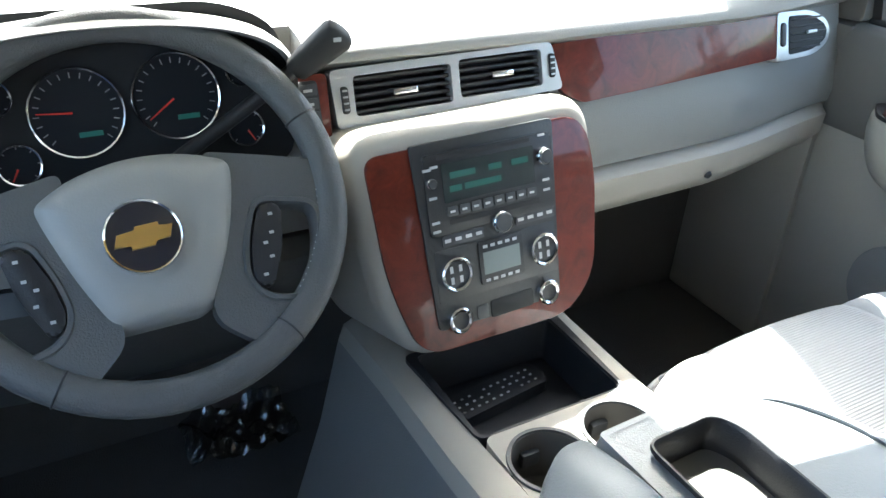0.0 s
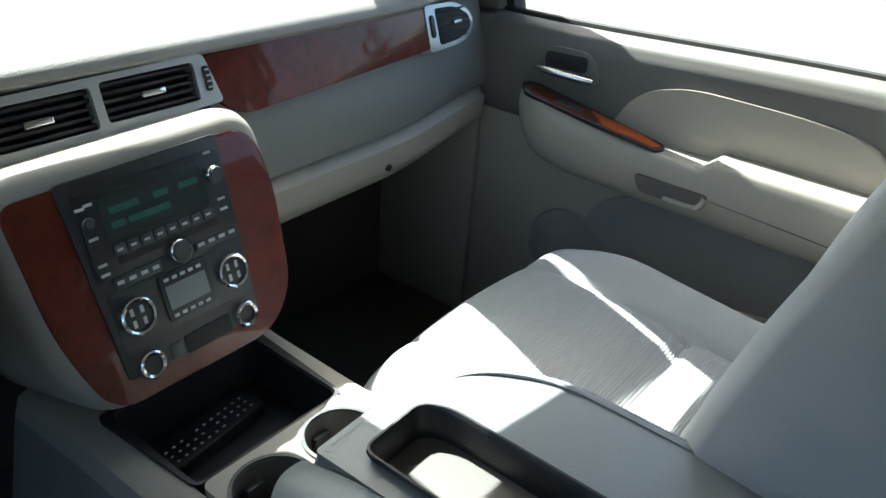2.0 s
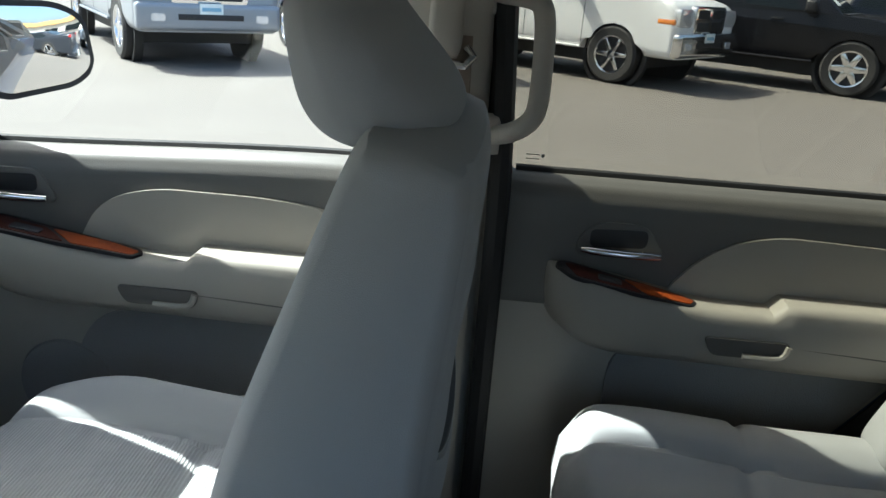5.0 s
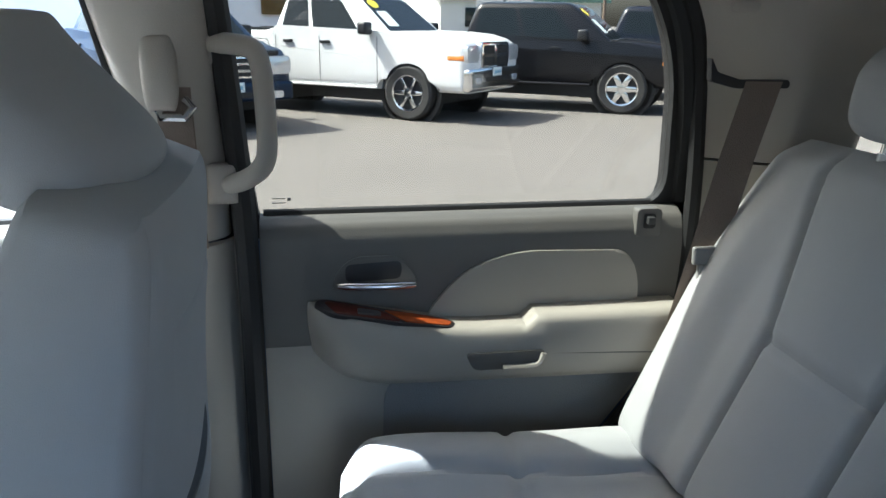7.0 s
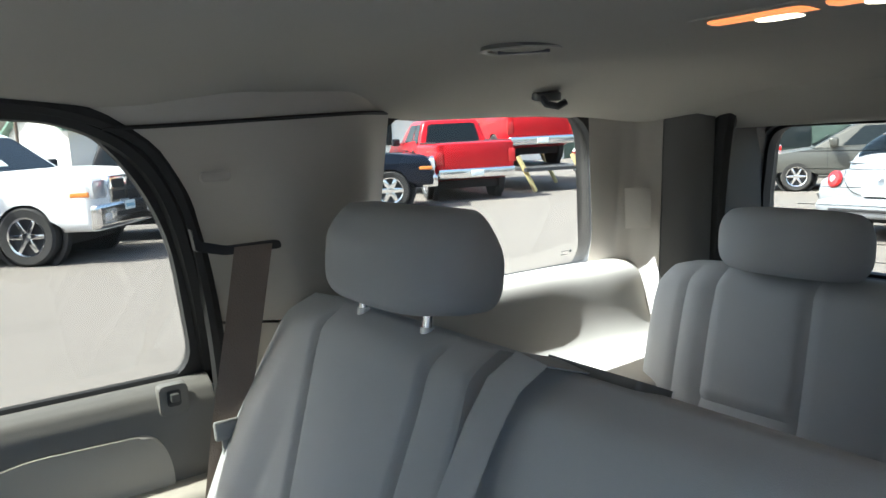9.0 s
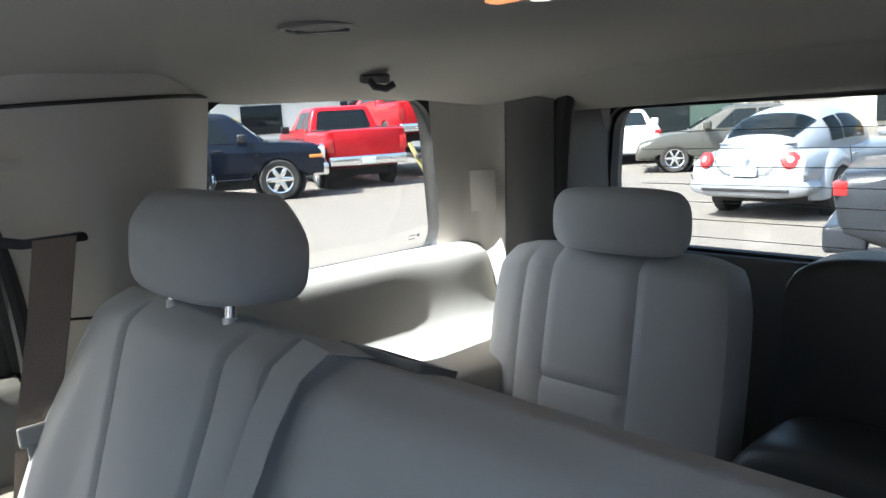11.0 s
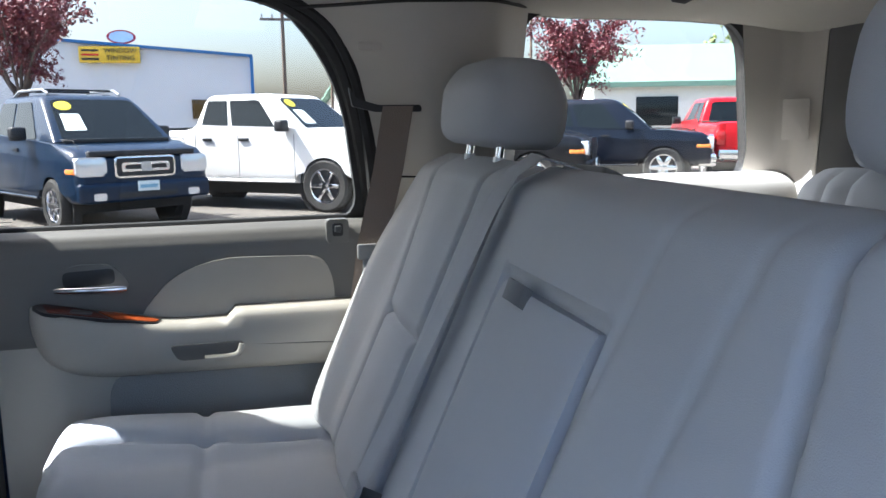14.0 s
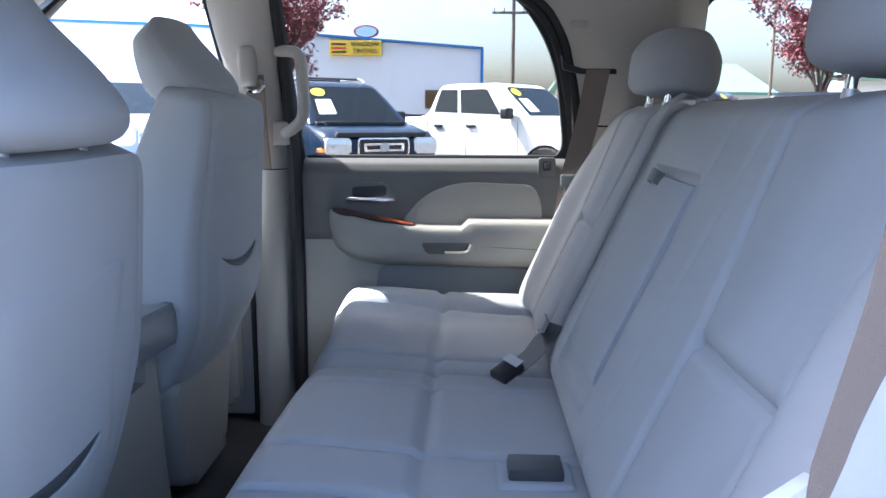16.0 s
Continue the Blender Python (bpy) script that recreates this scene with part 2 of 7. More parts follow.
def wood_mat(name, c1, c2, coat=1.0):
    """Lacquered burl: clouded figure with fine dark flecks under a clear coat."""
    m = mat(name, c1, 0.4, coat=coat, vary=0.1, spec=0.2)
    nt = m.node_tree
    b = nt.nodes["Principled BSDF"]
    tc = nt.nodes["Texture Coordinate"]
    n = nt.nodes.new("ShaderNodeTexNoise")
    n.inputs["Scale"].default_value = 34
    n.inputs["Detail"].default_value = 9
    n.inputs["Roughness"].default_value = 0.68
    n.inputs["Distortion"].default_value = 1.1
    r = nt.nodes.new("ShaderNodeValToRGB")
    r.color_ramp.elements[0].position, r.color_ramp.elements[0].color = 0.25, (*c2, 1)
    r.color_ramp.elements[1].position, r.color_ramp.elements[1].color = 0.70, (*c1, 1)
    nt.links.new(tc.outputs["Object"], n.inputs["Vector"])
    nt.links.new(n.outputs["Fac"], r.inputs["Fac"])
    nt.links.new(r.outputs["Color"], b.inputs["Base Color"])
    return m


def ribbed_cloth(name, color, pitch):
    m = mat(name, color, 0.92, vary=0.08, vary_size=9)
    nt = m.node_tree
    b = nt.nodes["Principled BSDF"]
    w = nt.nodes.new("ShaderNodeTexWave")
    w.wave_type, w.bands_direction, w.wave_profile = 'BANDS', 'Y', 'SIN'
    w.inputs["Scale"].default_value = 0.314 / pitch
    w.inputs["Distortion"].default_value = 0.6
    w.inputs["Detail Scale"].default_value = 8
    bump = nt.nodes.new("ShaderNodeBump")
    bump.inputs["Strength"].default_value = 0.7
    bump.inputs["Distance"].default_value = 0.0011
    nt.links.new(nt.nodes["Texture Coordinate"].outputs["Object"], w.inputs["Vector"])
    nt.links.new(w.outputs["Fac"], bump.inputs["Height"])
    nt.links.new(bump.outputs[0], b.inputs["Normal"])
    return m


WOOD = wood_mat("burl_wood", (0.145, 0.020, 0.009), (0.060, 0.008, 0.004), 0.5)
WOOD_DARK = wood_mat("dark_burl_wood", (0.10, 0.022, 0.012), (0.045, 0.010, 0.007), 0.2)
# Orange tone has sunlight painted in; the wood itself is red-brown.
WOOD_SUNLIT = wood_mat("burl_wood_sunlit", (0.40, 0.085, 0.016), (0.24, 0.042, 0.008), 0.25)
CLOTH_RIB = ribbed_cloth("ribbed_grey_cloth", (0.37, 0.375, 0.375), 0.0044)
LEATHER = mat("grey_leather", (0.092, 0.093, 0.092), 0.48, grain=0.4, grain_size=500, vary=0.1)
HUBPAD = mat("light_grey_vinyl", (0.28, 0.275, 0.26), 0.5, grain=0.12, grain_size=500, vary=0.05)
LCD = mat("lcd_glass", (0.012, 0.02, 0.02), 0.08, vary=0.0)
GREEN_DIM = mat("dim_green_display", (0.006, 0.065, 0.05), 0.5, emit=0.05, vary=0.3, vary_size=120)
LCD_GREY = mat("grey_display", (0.22, 0.25, 0.24), 0.1, vary=0.05)
NAVY = mat("navy_enamel", (0.008, 0.01, 0.02), 0.2, coat=0.5, vary=0.0)
GOLD = mat("gold_badge", (0.62, 0.40, 0.12), 0.3, 0.8, vary=0.08)
MARK = mat("white_print", (0.5, 0.5, 0.5), 0.6, vary=0.0)
RED_PRINT = mat("red_print", (0.6, 0.03, 0.02), 0.5, vary=0.0)
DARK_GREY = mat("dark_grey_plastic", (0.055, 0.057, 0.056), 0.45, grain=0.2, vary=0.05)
STACK_GREY = mat("charcoal_stack_face", (0.034, 0.035, 0.036), 0.42, grain=0.2, vary=0.05)
DASH_GREY = mat("mid_grey_vinyl", (0.20, 0.20, 0.19), 0.5, grain=0.4, grain_size=500, vary=0.06)
AMBER = mat("amber_lamp", (1.0, 0.27, 0.07), 0.4, emit=0.20, vary=0.15)
BULB = mat("lit_bulb", (1.0, 0.80, 0.55), 0.4, emit=0.9, vary=0.1)


def plane_m(origin, right, up):
    """Local x along right, y along up, z towards the viewer."""
    r = Vector(right).normalized()
    n = r.cross(Vector(up)).normalized()
    u = n.cross(r).normalized()
    m = Matrix((r, u, n)).transposed().to_4x4()
    m.translation = Vector(origin)
    return m


def laid(bm, m):
    bm.transform(m)
    return bm


def flat(outline, a, b, m, bevel=0.0, seg=2, holes=()):
    """A slab on a local plane, from depth a to the shown face b."""
    return laid(slab(outline, 'z', a, b, bevel, seg, holes=holes), m)


def rect(x0, x1, y0, y1, r=0.0, seg=4):
    return rounded([(x0, y0), (x1, y0), (x1, y1), (x0, y1)], r, seg) if r else [(x0, y0), (x1, y0), (x1, y1), (x0, y1)]


def disc(cx, cy, r, n=28):
    return [(cx + r * math.cos(2 * math.pi * k / n), cy + r * math.sin(2 * math.pi * k / n)) for k in range(n)]


def ring(cx, cy, r, thick, depth, m):
    """A bright round bezel standing on a local plane."""
    bm = lathe([(r - thick, 0), (r - thick, depth * 0.8), (r - thick * 0.5, depth), (r - thick * 0.15, depth * 0.8), (r, 0)], 32)
    bm.transform(Matrix.Translation((cx, cy, 0)))
    return laid(bm, m)


def inset(outline, d):
    """The outline drawn in by d along its own normals; it runs anticlockwise or clockwise."""
    n = len(outline)
    turn = sum(outline[i][0] * outline[(i + 1) % n][1] - outline[(i + 1) % n][0] * outline[i][1] for i in range(n))
    k = 1 if turn > 0 else -1
    out = []
    for i in range(n):
        a, b = Vector(outline[i - 1]), Vector(outline[(i + 1) % n])
        t = (b - a).normalized()
        out.append((outline[i][0] - t.y * d * k, outline[i][1] + t.x * d * k))
    return out


def moulded(outline, steps, m):
    """A rounded moulding: steps of (how far drawn in, height), skinned from the back to the shown face."""
    return laid(loft([[(p[0], p[1], h) for p in inset(outline, d)] for d, h in steps]), m)


def gauss(x, s):
    return math.exp(-(x / s) ** 2)


def back_m(x, y, z, theta):
    """Frame of a seat back: local x across, y up along the back, z out of its front."""
    s, c = math.sin(radians(theta)), math.cos(radians(theta))
    return Matrix(((1, 0, 0, x), (0, -s, c, y), (0, c, s, z), (0, 0, 0, 1)))

# ---------- ground and car shell ----------
ground = part("ground", sheet(lambda u, v: (u, v, 0.0), spread(-400, 400, 2), spread(-400, 400, 2), (0, 0, -0.3)), ASPHALT)
tagged(ground, "sunlit grey asphalt of a car lot", "ground", kind="structure")

floor = part("floor", box(-0.86, 0.86, -2.0, 1.45, 0.55, 0.60, 0.01), CARPET)
tagged(floor, "dark carpet on the car floor", "floor", kind="structure")


def roof_z(x, y):
    side = smoothstep(0.38, 0.74, abs(x))
    mid = 1.795 - 0.045 * smoothstep(0.1, -0.55, y) - 0.015 * smoothstep(-0.62, -0.85, y) - 0.040 * smoothstep(-1.05, -1.65, y)
    return mid - 0.060 * side * side - 0.05 * smoothstep(0.35, 0.75, y)


ceiling = part("ceiling", sheet(lambda u, v: (v, u, roof_z(v, u)), spread(-1.9, 0.75, 40), spread(-0.75, 0.75, 40), (0, 0, 0.05)), HEADLINER)
tagged(ceiling, "pale beige felt headliner over the cabin", "ceiling", kind="structure")

roof_skin = part("roof", sheet(lambda u, v: (v, u, roof_z(v, u) + 0.11), spread(-1.95, 0.85, 10), spread(-0.78, 0.78, 12), (0, 0, 0.02)), WHITE_P)
tagged(roof_skin, "painted steel roof skin above the headliner", "roof", kind="structure")


BODY = mat("blue_body_paint", (0.05, 0.09, 0.17), 0.35, 0.3, coat=0.6)


def side_wall(sign, name):
    """Outer body side below and above the windows, with real openings."""
    s = sign
    low = [(1.45, 0.50), (1.45, 1.24), (1.13, 1.245), (0.22, 1.255), (-0.47, 1.265), (-0.55, 1.30), (-0.70, 1.325), (-1.31, 1.325), (-1.95, 1.28), (-1.95, 0.50)]
    if s < 0:
        low = [(1.45, 0.50), (1.45, 1.24), (0.22, 1.24), (0.22, 0.50)]
    ob = part(name, slab(low, 'x', s * 0.90, s * 0.845), BODY)
    tagged(ob, "painted body side of the car below its windows", "body side", kind="structure")


side_wall(1, "wall_right")
side_wall(-1, "wall_left")
rear_left = part("wall_left_rear", slab([(-0.62, 0.5), (-0.62, 1.33), (-1.95, 1.33), (-1.95, 0.5)], 'x', -0.90, -0.845), BODY)
tagged(rear_left, "painted rear quarter of the car body", "body side", kind="structure")

firewall = part("wall_front", box(-0.85, 0.85, 1.42, 1.47, 0.5, 1.25, 0.01), CARPET)
tagged(firewall, "dark carpeted bulkhead under the dashboard", "bulkhead", kind="structure")


def lean_slab(outline, a, b, bevel=0.0, holes=()):
    """A side panel in (y, z), laid along the leaning side glass; a and b are offsets inwards."""
    bm = slab(outline, 'x', a, b, bevel, 2, holes=holes)
    for v in bm.verts:
        v.co.x = lean(v.co.z) - v.co.x
    return bm


# outlines of the openings, (y, z)
REAR_WIN = rounded([(0.205, 1.297), (0.24, 1.712), (-0.295, 1.712), (-0.412, 1.56), (-0.452, 1.30)], [0.01, 0.03, 0.10, 0.10, 0.06], 6)
QUARTER = rounded([(-0.757, 1.368), (-0.757, 1.682), (-1.225, 1.678), (-1.306, 1.40), (-1.297, 1.368)], [0.03, 0.06, 0.09, 0.05, 0.03], 6)
FRONT_WIN = rounded([(1.13, 1.275), (1.138, 1.385), (0.72, 1.70), (0.418, 1.705), (0.352, 1.296)], [0.01, 0.02, 0.06, 0.05, 0.02], 5)


def grow(outline, d):
    cy = sum(p[0] for p in outline) / len(outline)
    cz = sum(p[1] for p in outline) / len(outline)
    hy = max(abs(p[0] - cy) for p in outline)
    hz = max(abs(p[1] - cz) for p in outline)
    return [(cy + (p[0] - cy) * (1 + d / hy), cz + (p[1] - cz) * (1 + d / hz)) for p in outline]


def window(name, outline, label, glass_m):
    pane = part(name, lean_slab(outline, -0.004, 0.0), glass_m, smooth=False)
    pane.visible_shadow = glass_m is not GLASS
    tagged(pane, label, "window", kind="structure")
    part("window_seal", lean_slab(grow(outline, 0.030), -0.012, 0.012, holes=[list(reversed(grow(outline, -0.004)))]), RUBBER, pane, "black rubber window seal")
    return pane


rear_window = window("window_1", grow(REAR_WIN, 0.006), "tinted rear door window with a black seal", GLASS_TINT)
quarter_window = window("window_2", grow(QUARTER, 0.006), "tinted fixed rear quarter window with a black seal", GLASS_REAR)
quarter_window.visible_shadow = False
front_window = window("window_3", grow(FRONT_WIN, 0.006), "clear front door window with a black seal", GLASS)

# upper side body: pillars and rail as one frame with the three openings through it
FRAME = [(1.20, 1.225), (1.20, 1.40), (0.72, 1.745), (-1.90, 1.745), (-1.98, 1.25), (-1.31, 1.305), (-0.66, 1.305), (-0.53, 1.225)]
frame_right = part("trim_side_frame", lean_slab(FRAME, -0.05, -0.004, holes=[list(reversed(grow(o, 0.020))) for o in (REAR_WIN, QUARTER, FRONT_WIN)]), BLACK)
tagged(frame_right, "black window frame of the body side", "window frame", kind="structure")
FRAME_L = [(1.20, 1.225), (1.20, 1.40), (0.72, 1.745), (-1.90, 1.745), (-1.98, 1.33), (-0.62, 1.33), (-0.56, 1.72), (0.24, 1.72), (0.24, 1.225)]
bm = lean_slab(FRAME_L, -0.05, -0.004, holes=[list(reversed(grow(FRONT_WIN, 0.020)))])
bm.transform(Matrix.Diagonal((-1, 1, 1, 1)))
left_glass = lean_slab(grow(FRONT_WIN, 0.024), -0.024, -0.020)
left_glass.transform(Matrix.Diagonal((-1, 1, 1, 1)))
driver_window = part("window_6", left_glass, GLASS, smooth=False)
driver_window.visible_shadow = False
tagged(driver_window, "clear front door window on the driver side", "window", kind="structure")
frame_left = part("trim_side_frame", bm, PILLAR)
tagged(frame_left, "pillars and rail round the open doors", "window frame", kind="structure")

# ---------- right-hand doors ----------
front_door = thing("door_1", "closed front passenger door, cream and taupe trim", "door", (0.82, 0.7, 0.65), kind="structure")
LOW_F = rounded([(1.16, 0.62), (1.16, 1.16), (0.34, 1.15), (0.34, 0.62)], 0.02)
part("door_panel", slab(LOW_F, 'x', 0.844, 0.802, 0.01), CREAM, front_door, "cream lower door panel")


def belt_skin(y0, y1, z_of, z_low, bm=None):
    """The padded upper door skin: upright below, rolled over to the glass above."""
    def fn(u, v):
        y = y0 + (y1 - y0) * u
        top = z_of(y)
        prof = [(0.795, z_low), (0.789, z_low + 0.05), (0.787, top - 0.055), (0.790, top - 0.03), (0.800, top - 0.010), (0.818, top + 0.001), (0.838, top + 0.002)]
        i = v * (len(prof) - 1)
        k = min(int(i), len(prof) - 2)
        w = i - k
        return (prof[k][0] * (1 - w) + prof[k + 1][0] * w, y, prof[k][1] * (1 - w) + prof[k + 1][1] * w)
    return sheet(fn, spread(0, 1, 24), spread(0, 1, 18), (0.012, 0, -0.012), bm)


part("upper_trim", belt_skin(1.16, 0.348, lambda y: 1.298 - 0.027 * smoothstep(0.4, 1.15, y), 1.10), TAUPE, front_door, "padded taupe upper door trim")
rear_door = thing("door_2", "closed rear passenger door, cream and taupe trim", "door", (0.82, -0.1, 0.65), kind="structure")
LOW_R = rounded([(0.205, 0.62), (0.205, 1.155), (-0.46, 1.12), (-0.46, 1.05), (-0.30, 0.84), (-0.20, 0.62)], [0.02, 0.01, 0.01, 0.03, 0.06, 0.02])
part("door_panel", slab(LOW_R, 'x', 0.844, 0.802, 0.01), CREAM, rear_door, "cream lower door panel")
part("upper_trim", belt_skin(0.205, -0.468, lambda y: 1.298 - 0.003 * y, 1.10), TAUPE, rear_door, "padded taupe upper door trim")

INSERT_F = rounded([(0.885, 1.120), (0.84, 1.205), (0.755, 1.232), (0.56, 1.232), (0.44, 1.215), (0.44, 1.09), (0.88, 1.09)], [0.02, 0.05, 0.05, 0.06, 0.06, 0.01, 0.01], 6)
INSERT_R = rounded([(-0.045, 1.145), (-0.10, 1.212), (-0.185, 1.243), (-0.375, 1.238), (-0.395, 1.19), (-0.395, 1.09), (-0.05, 1.09)], [0.02, 0.05, 0.05, 0.035, 0.03, 0.01, 0.01], 6)
part("insert_panel", slab(INSERT_F, 'x', 0.80, 0.781, 0.006, 3), CREAM, front_door, "cream padded insert")
part("insert_panel", slab(INSERT_R, 'x', 0.80, 0.781, 0.006, 3), CREAM, rear_door, "cream padded insert")


def armrest(y_front, y_back, door, zt):
    """The cream armrest bulge, with a raised elbow pad behind."""
    rings = []
    n = 44
    for i in range(n + 1):
        t = (i / n) ** 1.5
        y = y_front + (y_back - y_front) * t
        nose = math.sqrt(max(0.0, 1 - (1 - min(1, t / 0.12)) ** 2))
        under = math.sqrt(max(0.0, 1 - (1 - min(1, t / 0.24)) ** 2))
        out = 0.803 - (0.006 + 0.072 * nose)
        top = zt + 0.022 - 0.035 * smoothstep(0.0, 0.45, t)
        pad = 0.017 * smoothstep(0.562, 0.590, t)
        low = zt - 0.030 - 0.078 * under - 0.010 * t
        ring = [(0.806, y, top + pad), (out + 0.016, y, top + pad), (out + 0.006, y, top + pad - 0.003), (out, y, top + pad - 0.012), (out - 0.002, y, top - 0.4 * (top - low)), (out + 0.003, y, top - 0.6 * (top - low)),
                (out + 0.010, y, low + 0.02), (out + 0.022, y, low + 0.005), (0.806, y, low - 0.012)]
        rings.append(ring)
    return part("armrest", loft(rings), CREAM, door, "cream moulded armrest")


armrest(1.062, 0.40, front_door, 1.145)
armrest(0.140, -0.455, rear_door, 1.150)

DOOR_CARPET = mat("blue_grey_door_carpet", (0.26, 0.258, 0.25), 0.95, grain=0.8, grain_size=500, vary=0.12)
part("lower_insert", slab(rounded([(0.03, 0.64), (0.02, 1.035), (-0.435, 1.035), (-0.29, 0.82), (-0.21, 0.64)], [0.02, 0.05, 0.02, 0.04, 0.02], 6), 'x', 0.806, 0.7985, 0.003), DOOR_CARPET, rear_door, "blue-grey carpeted lower insert")

part("lower_insert", slab(rounded([(0.93, 0.64), (0.90, 1.015), (0.40, 1.030), (0.40, 0.64)], [0.02, 0.12, 0.02, 0.02], 8), 'x', 0.806, 0.7985, 0.003), DOOR_CARPET, front_door, "blue-grey carpeted lower insert")

# the left rear door, swung wide open
open_door = thing("door_3", "wide open left rear door with cream trim", "door", (-0.88, 0.26, 0.60), kind="structure")
MO = Matrix.Translation((-0.885, 0.255, 0)) @ Matrix.Rotation(radians(-56), 4, 'Z')
DOOR_OUT = rounded([(0.0, 0.50), (0.0, 1.74), (-0.56, 1.74), (-0.76, 1.30), (-0.72, 0.95), (-0.42, 0.50)], [0.03, 0.06, 0.12, 0.08, 0.10, 0.10], 5)
DOOR_GLASS = rounded([(-0.06, 1.31), (-0.05, 1.68), (-0.51, 1.68), (-0.66, 1.33)], [0.02, 0.04, 0.10, 0.05], 5)
part("door_shell", laid(slab(DOOR_OUT, 'x', -0.04, 0.0, holes=[list(reversed(DOOR_GLASS))]), MO), BODY, open_door, "painted door shell")
part("door_pane", laid(slab(DOOR_GLASS, 'x', -0.022, -0.018), MO), GLASS_TINT, open_door, "tinted door glass", smooth=False)
part("door_panel", laid(slab(rounded([(-0.03, 0.60), (-0.03, 1.27), (-0.70, 1.27), (-0.66, 0.95), (-0.40, 0.60)], 0.04), 'x', 0.0, 0.045, 0.012, 3), MO), CREAM, open_door, "cream inner door panel")
part("armrest", laid(box(0.045, 0.11, -0.62, -0.12, 1.07, 1.16, 0.025, 3), MO), CREAM, open_door, "cream moulded armrest")

# ---------- front seats ----------
def posts(parent, m, xs, length):
    for px in xs:
        part("headrest_post", laid(tube([(px, -length, 0), (px, 0.03, 0)], 0.0065, 10), m), CHROME, parent, "chrome headrest post")
        part("post_collar", laid(tube([(px, -length - 0.004, 0), (px, -length + 0.010, 0)], 0.0085, 12), m), SATIN, parent, "bright post collar")


def front_seat(name, cx, dy, dz, label, fat, hy, hz):
    """fat: how far the lower back bulges to the rear; hy, hz: the headrest's own shift."""
    s = thing(name, label, "car seat", (cx, 0.62 + dy, 0.60), "front seats")

    def ctop(u, v):
        a = abs(u)
        z = 0.925 + dz + (0.045 * smoothstep(0.52, 0.80, a) - 0.03 * smoothstep(0.82, 1.0, a)) * (1 - 0.75 * smoothstep(0.2, 0.95, v))
        z += 0.022 * smoothstep(-0.6, 0.6, v) - 0.05 * smoothstep(0.72, 1.0, v) ** 2
        z -= 0.010 * gauss(a - 0.56, 0.03) + 0.012 * gauss(v + 0.20, 0.035) * smoothstep(0.60, 0.52, a)
        return z
    cush = pillow(lambda u, v: cx + u * (0.262 - 0.02 * smoothstep(0.5, 1, v) + 0.01 * v), lambda u, v: dy + 0.655 + v * (0.285 - 0.035 * u * u * (v > 0)), ctop, lambda u, v: 0.80 + dz, 64, 56, 5)
    if cx > 0:
        near = Vector((-0.41, 0.324, 1.585))
        cush.transform(Matrix.Translation(near) @ Matrix.Scale(0.945, 4) @ Matrix.Translation(-near))
    two_tone(part("cushion", cush, CLOTH, s, "light grey cloth cushion with a ribbed middle"), CLOTH_RIB, lambda p: abs(p.x - cx + 0.046 * (cx > 0)) < 0.137 and p.z > 0.90 + dz)
    mb = back_m(cx, 0.355 + dy, 1.165 + dz, 13 if fat else 15)

    def btop(u, v):
        a = abs(u)
        d = 0.078 - 0.008 * v + 0.022 * smoothstep(0.50, 0.78, a) * smoothstep(0.9, -0.2, v)
        d -= 0.010 * gauss(a - 0.55, 0.03) * smoothstep(0.9, 0.6, v)
        return d

    def bbot(u, v):
        return -0.072 - fat * gauss(v + 0.42, 0.42) + 0.022 * smoothstep(0.0, 1.0, v) - 0.012 * gauss(u, 0.8) + 0.005 * gauss(abs(u) - 0.80, 0.03)
    back = pillow(lambda u, v: u * (0.262 - 0.050 * smoothstep(-0.1, 1.0, v) - 0.045 * smoothstep(-0.2, -1.0, v)), lambda u, v: v * (0.296 - 0.02 * u ** 8), btop, bbot, 52, 56, 6)
    part("backrest", laid(back, mb), CLOTH, s, "light grey cloth backrest")
    # map pocket sewn on the back: its mouth dips in the middle and stands off
    pk = pillow(lambda u, v: u * 0.160, lambda u, v: -0.135 + v * 0.125 + 0.045 * (u * u - 0.6) * smoothstep(-0.2, 1.0, v), lambda u, v: -0.060, lambda u, v: -0.082 - fat * gauss(v * 0.4 - 0.03, 0.42) - 0.016 * smoothstep(-0.6, 1.0, v) * (1 - u * u) + 0.02 * u ** 6, 26, 22, 8)
    part("map_pocket", laid(pk, mb), CLOTH, s, "sewn cloth map pocket")
    # Solid dark crescent puts the shade inside the pocket mouth into colour.
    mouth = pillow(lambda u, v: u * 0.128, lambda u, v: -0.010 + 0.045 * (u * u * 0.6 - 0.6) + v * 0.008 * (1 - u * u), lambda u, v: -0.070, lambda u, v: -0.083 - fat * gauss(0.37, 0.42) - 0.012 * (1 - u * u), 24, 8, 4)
    part("pocket_mouth_shade", laid(mouth, mb), DARK_GREY, s, "dark crescent standing for the shade in the map pocket mouth")
    up = pillow(lambda u, v: u * (0.150 - 0.015 * v), lambda u, v: 0.055 + v * 0.125, lambda u, v: -0.06, lambda u, v: -0.082 + 0.010 * v + 0.012 * u ** 6, 24, 20, 7)
    part("upper_panel", laid(up, mb), CLOTH, s, "raised cloth panel of the seat back")
    mh = back_m(cx, 0.318 + dy + hy, 1.510 + dz + hz, -5)

    def hfront(u, v):
        return 0.088 + 0.008 * v - 0.030 * u * u - 0.03 * smoothstep(0.45, 1.0, v)
    head = pillow(*cushioned(0.152, 0.086, 0.24, 0.13), hfront, lambda u, v: -0.092 + 0.086 * smoothstep(-1.0, 0.95, v) + 0.02 * u * u, 40, 36, 3.2)
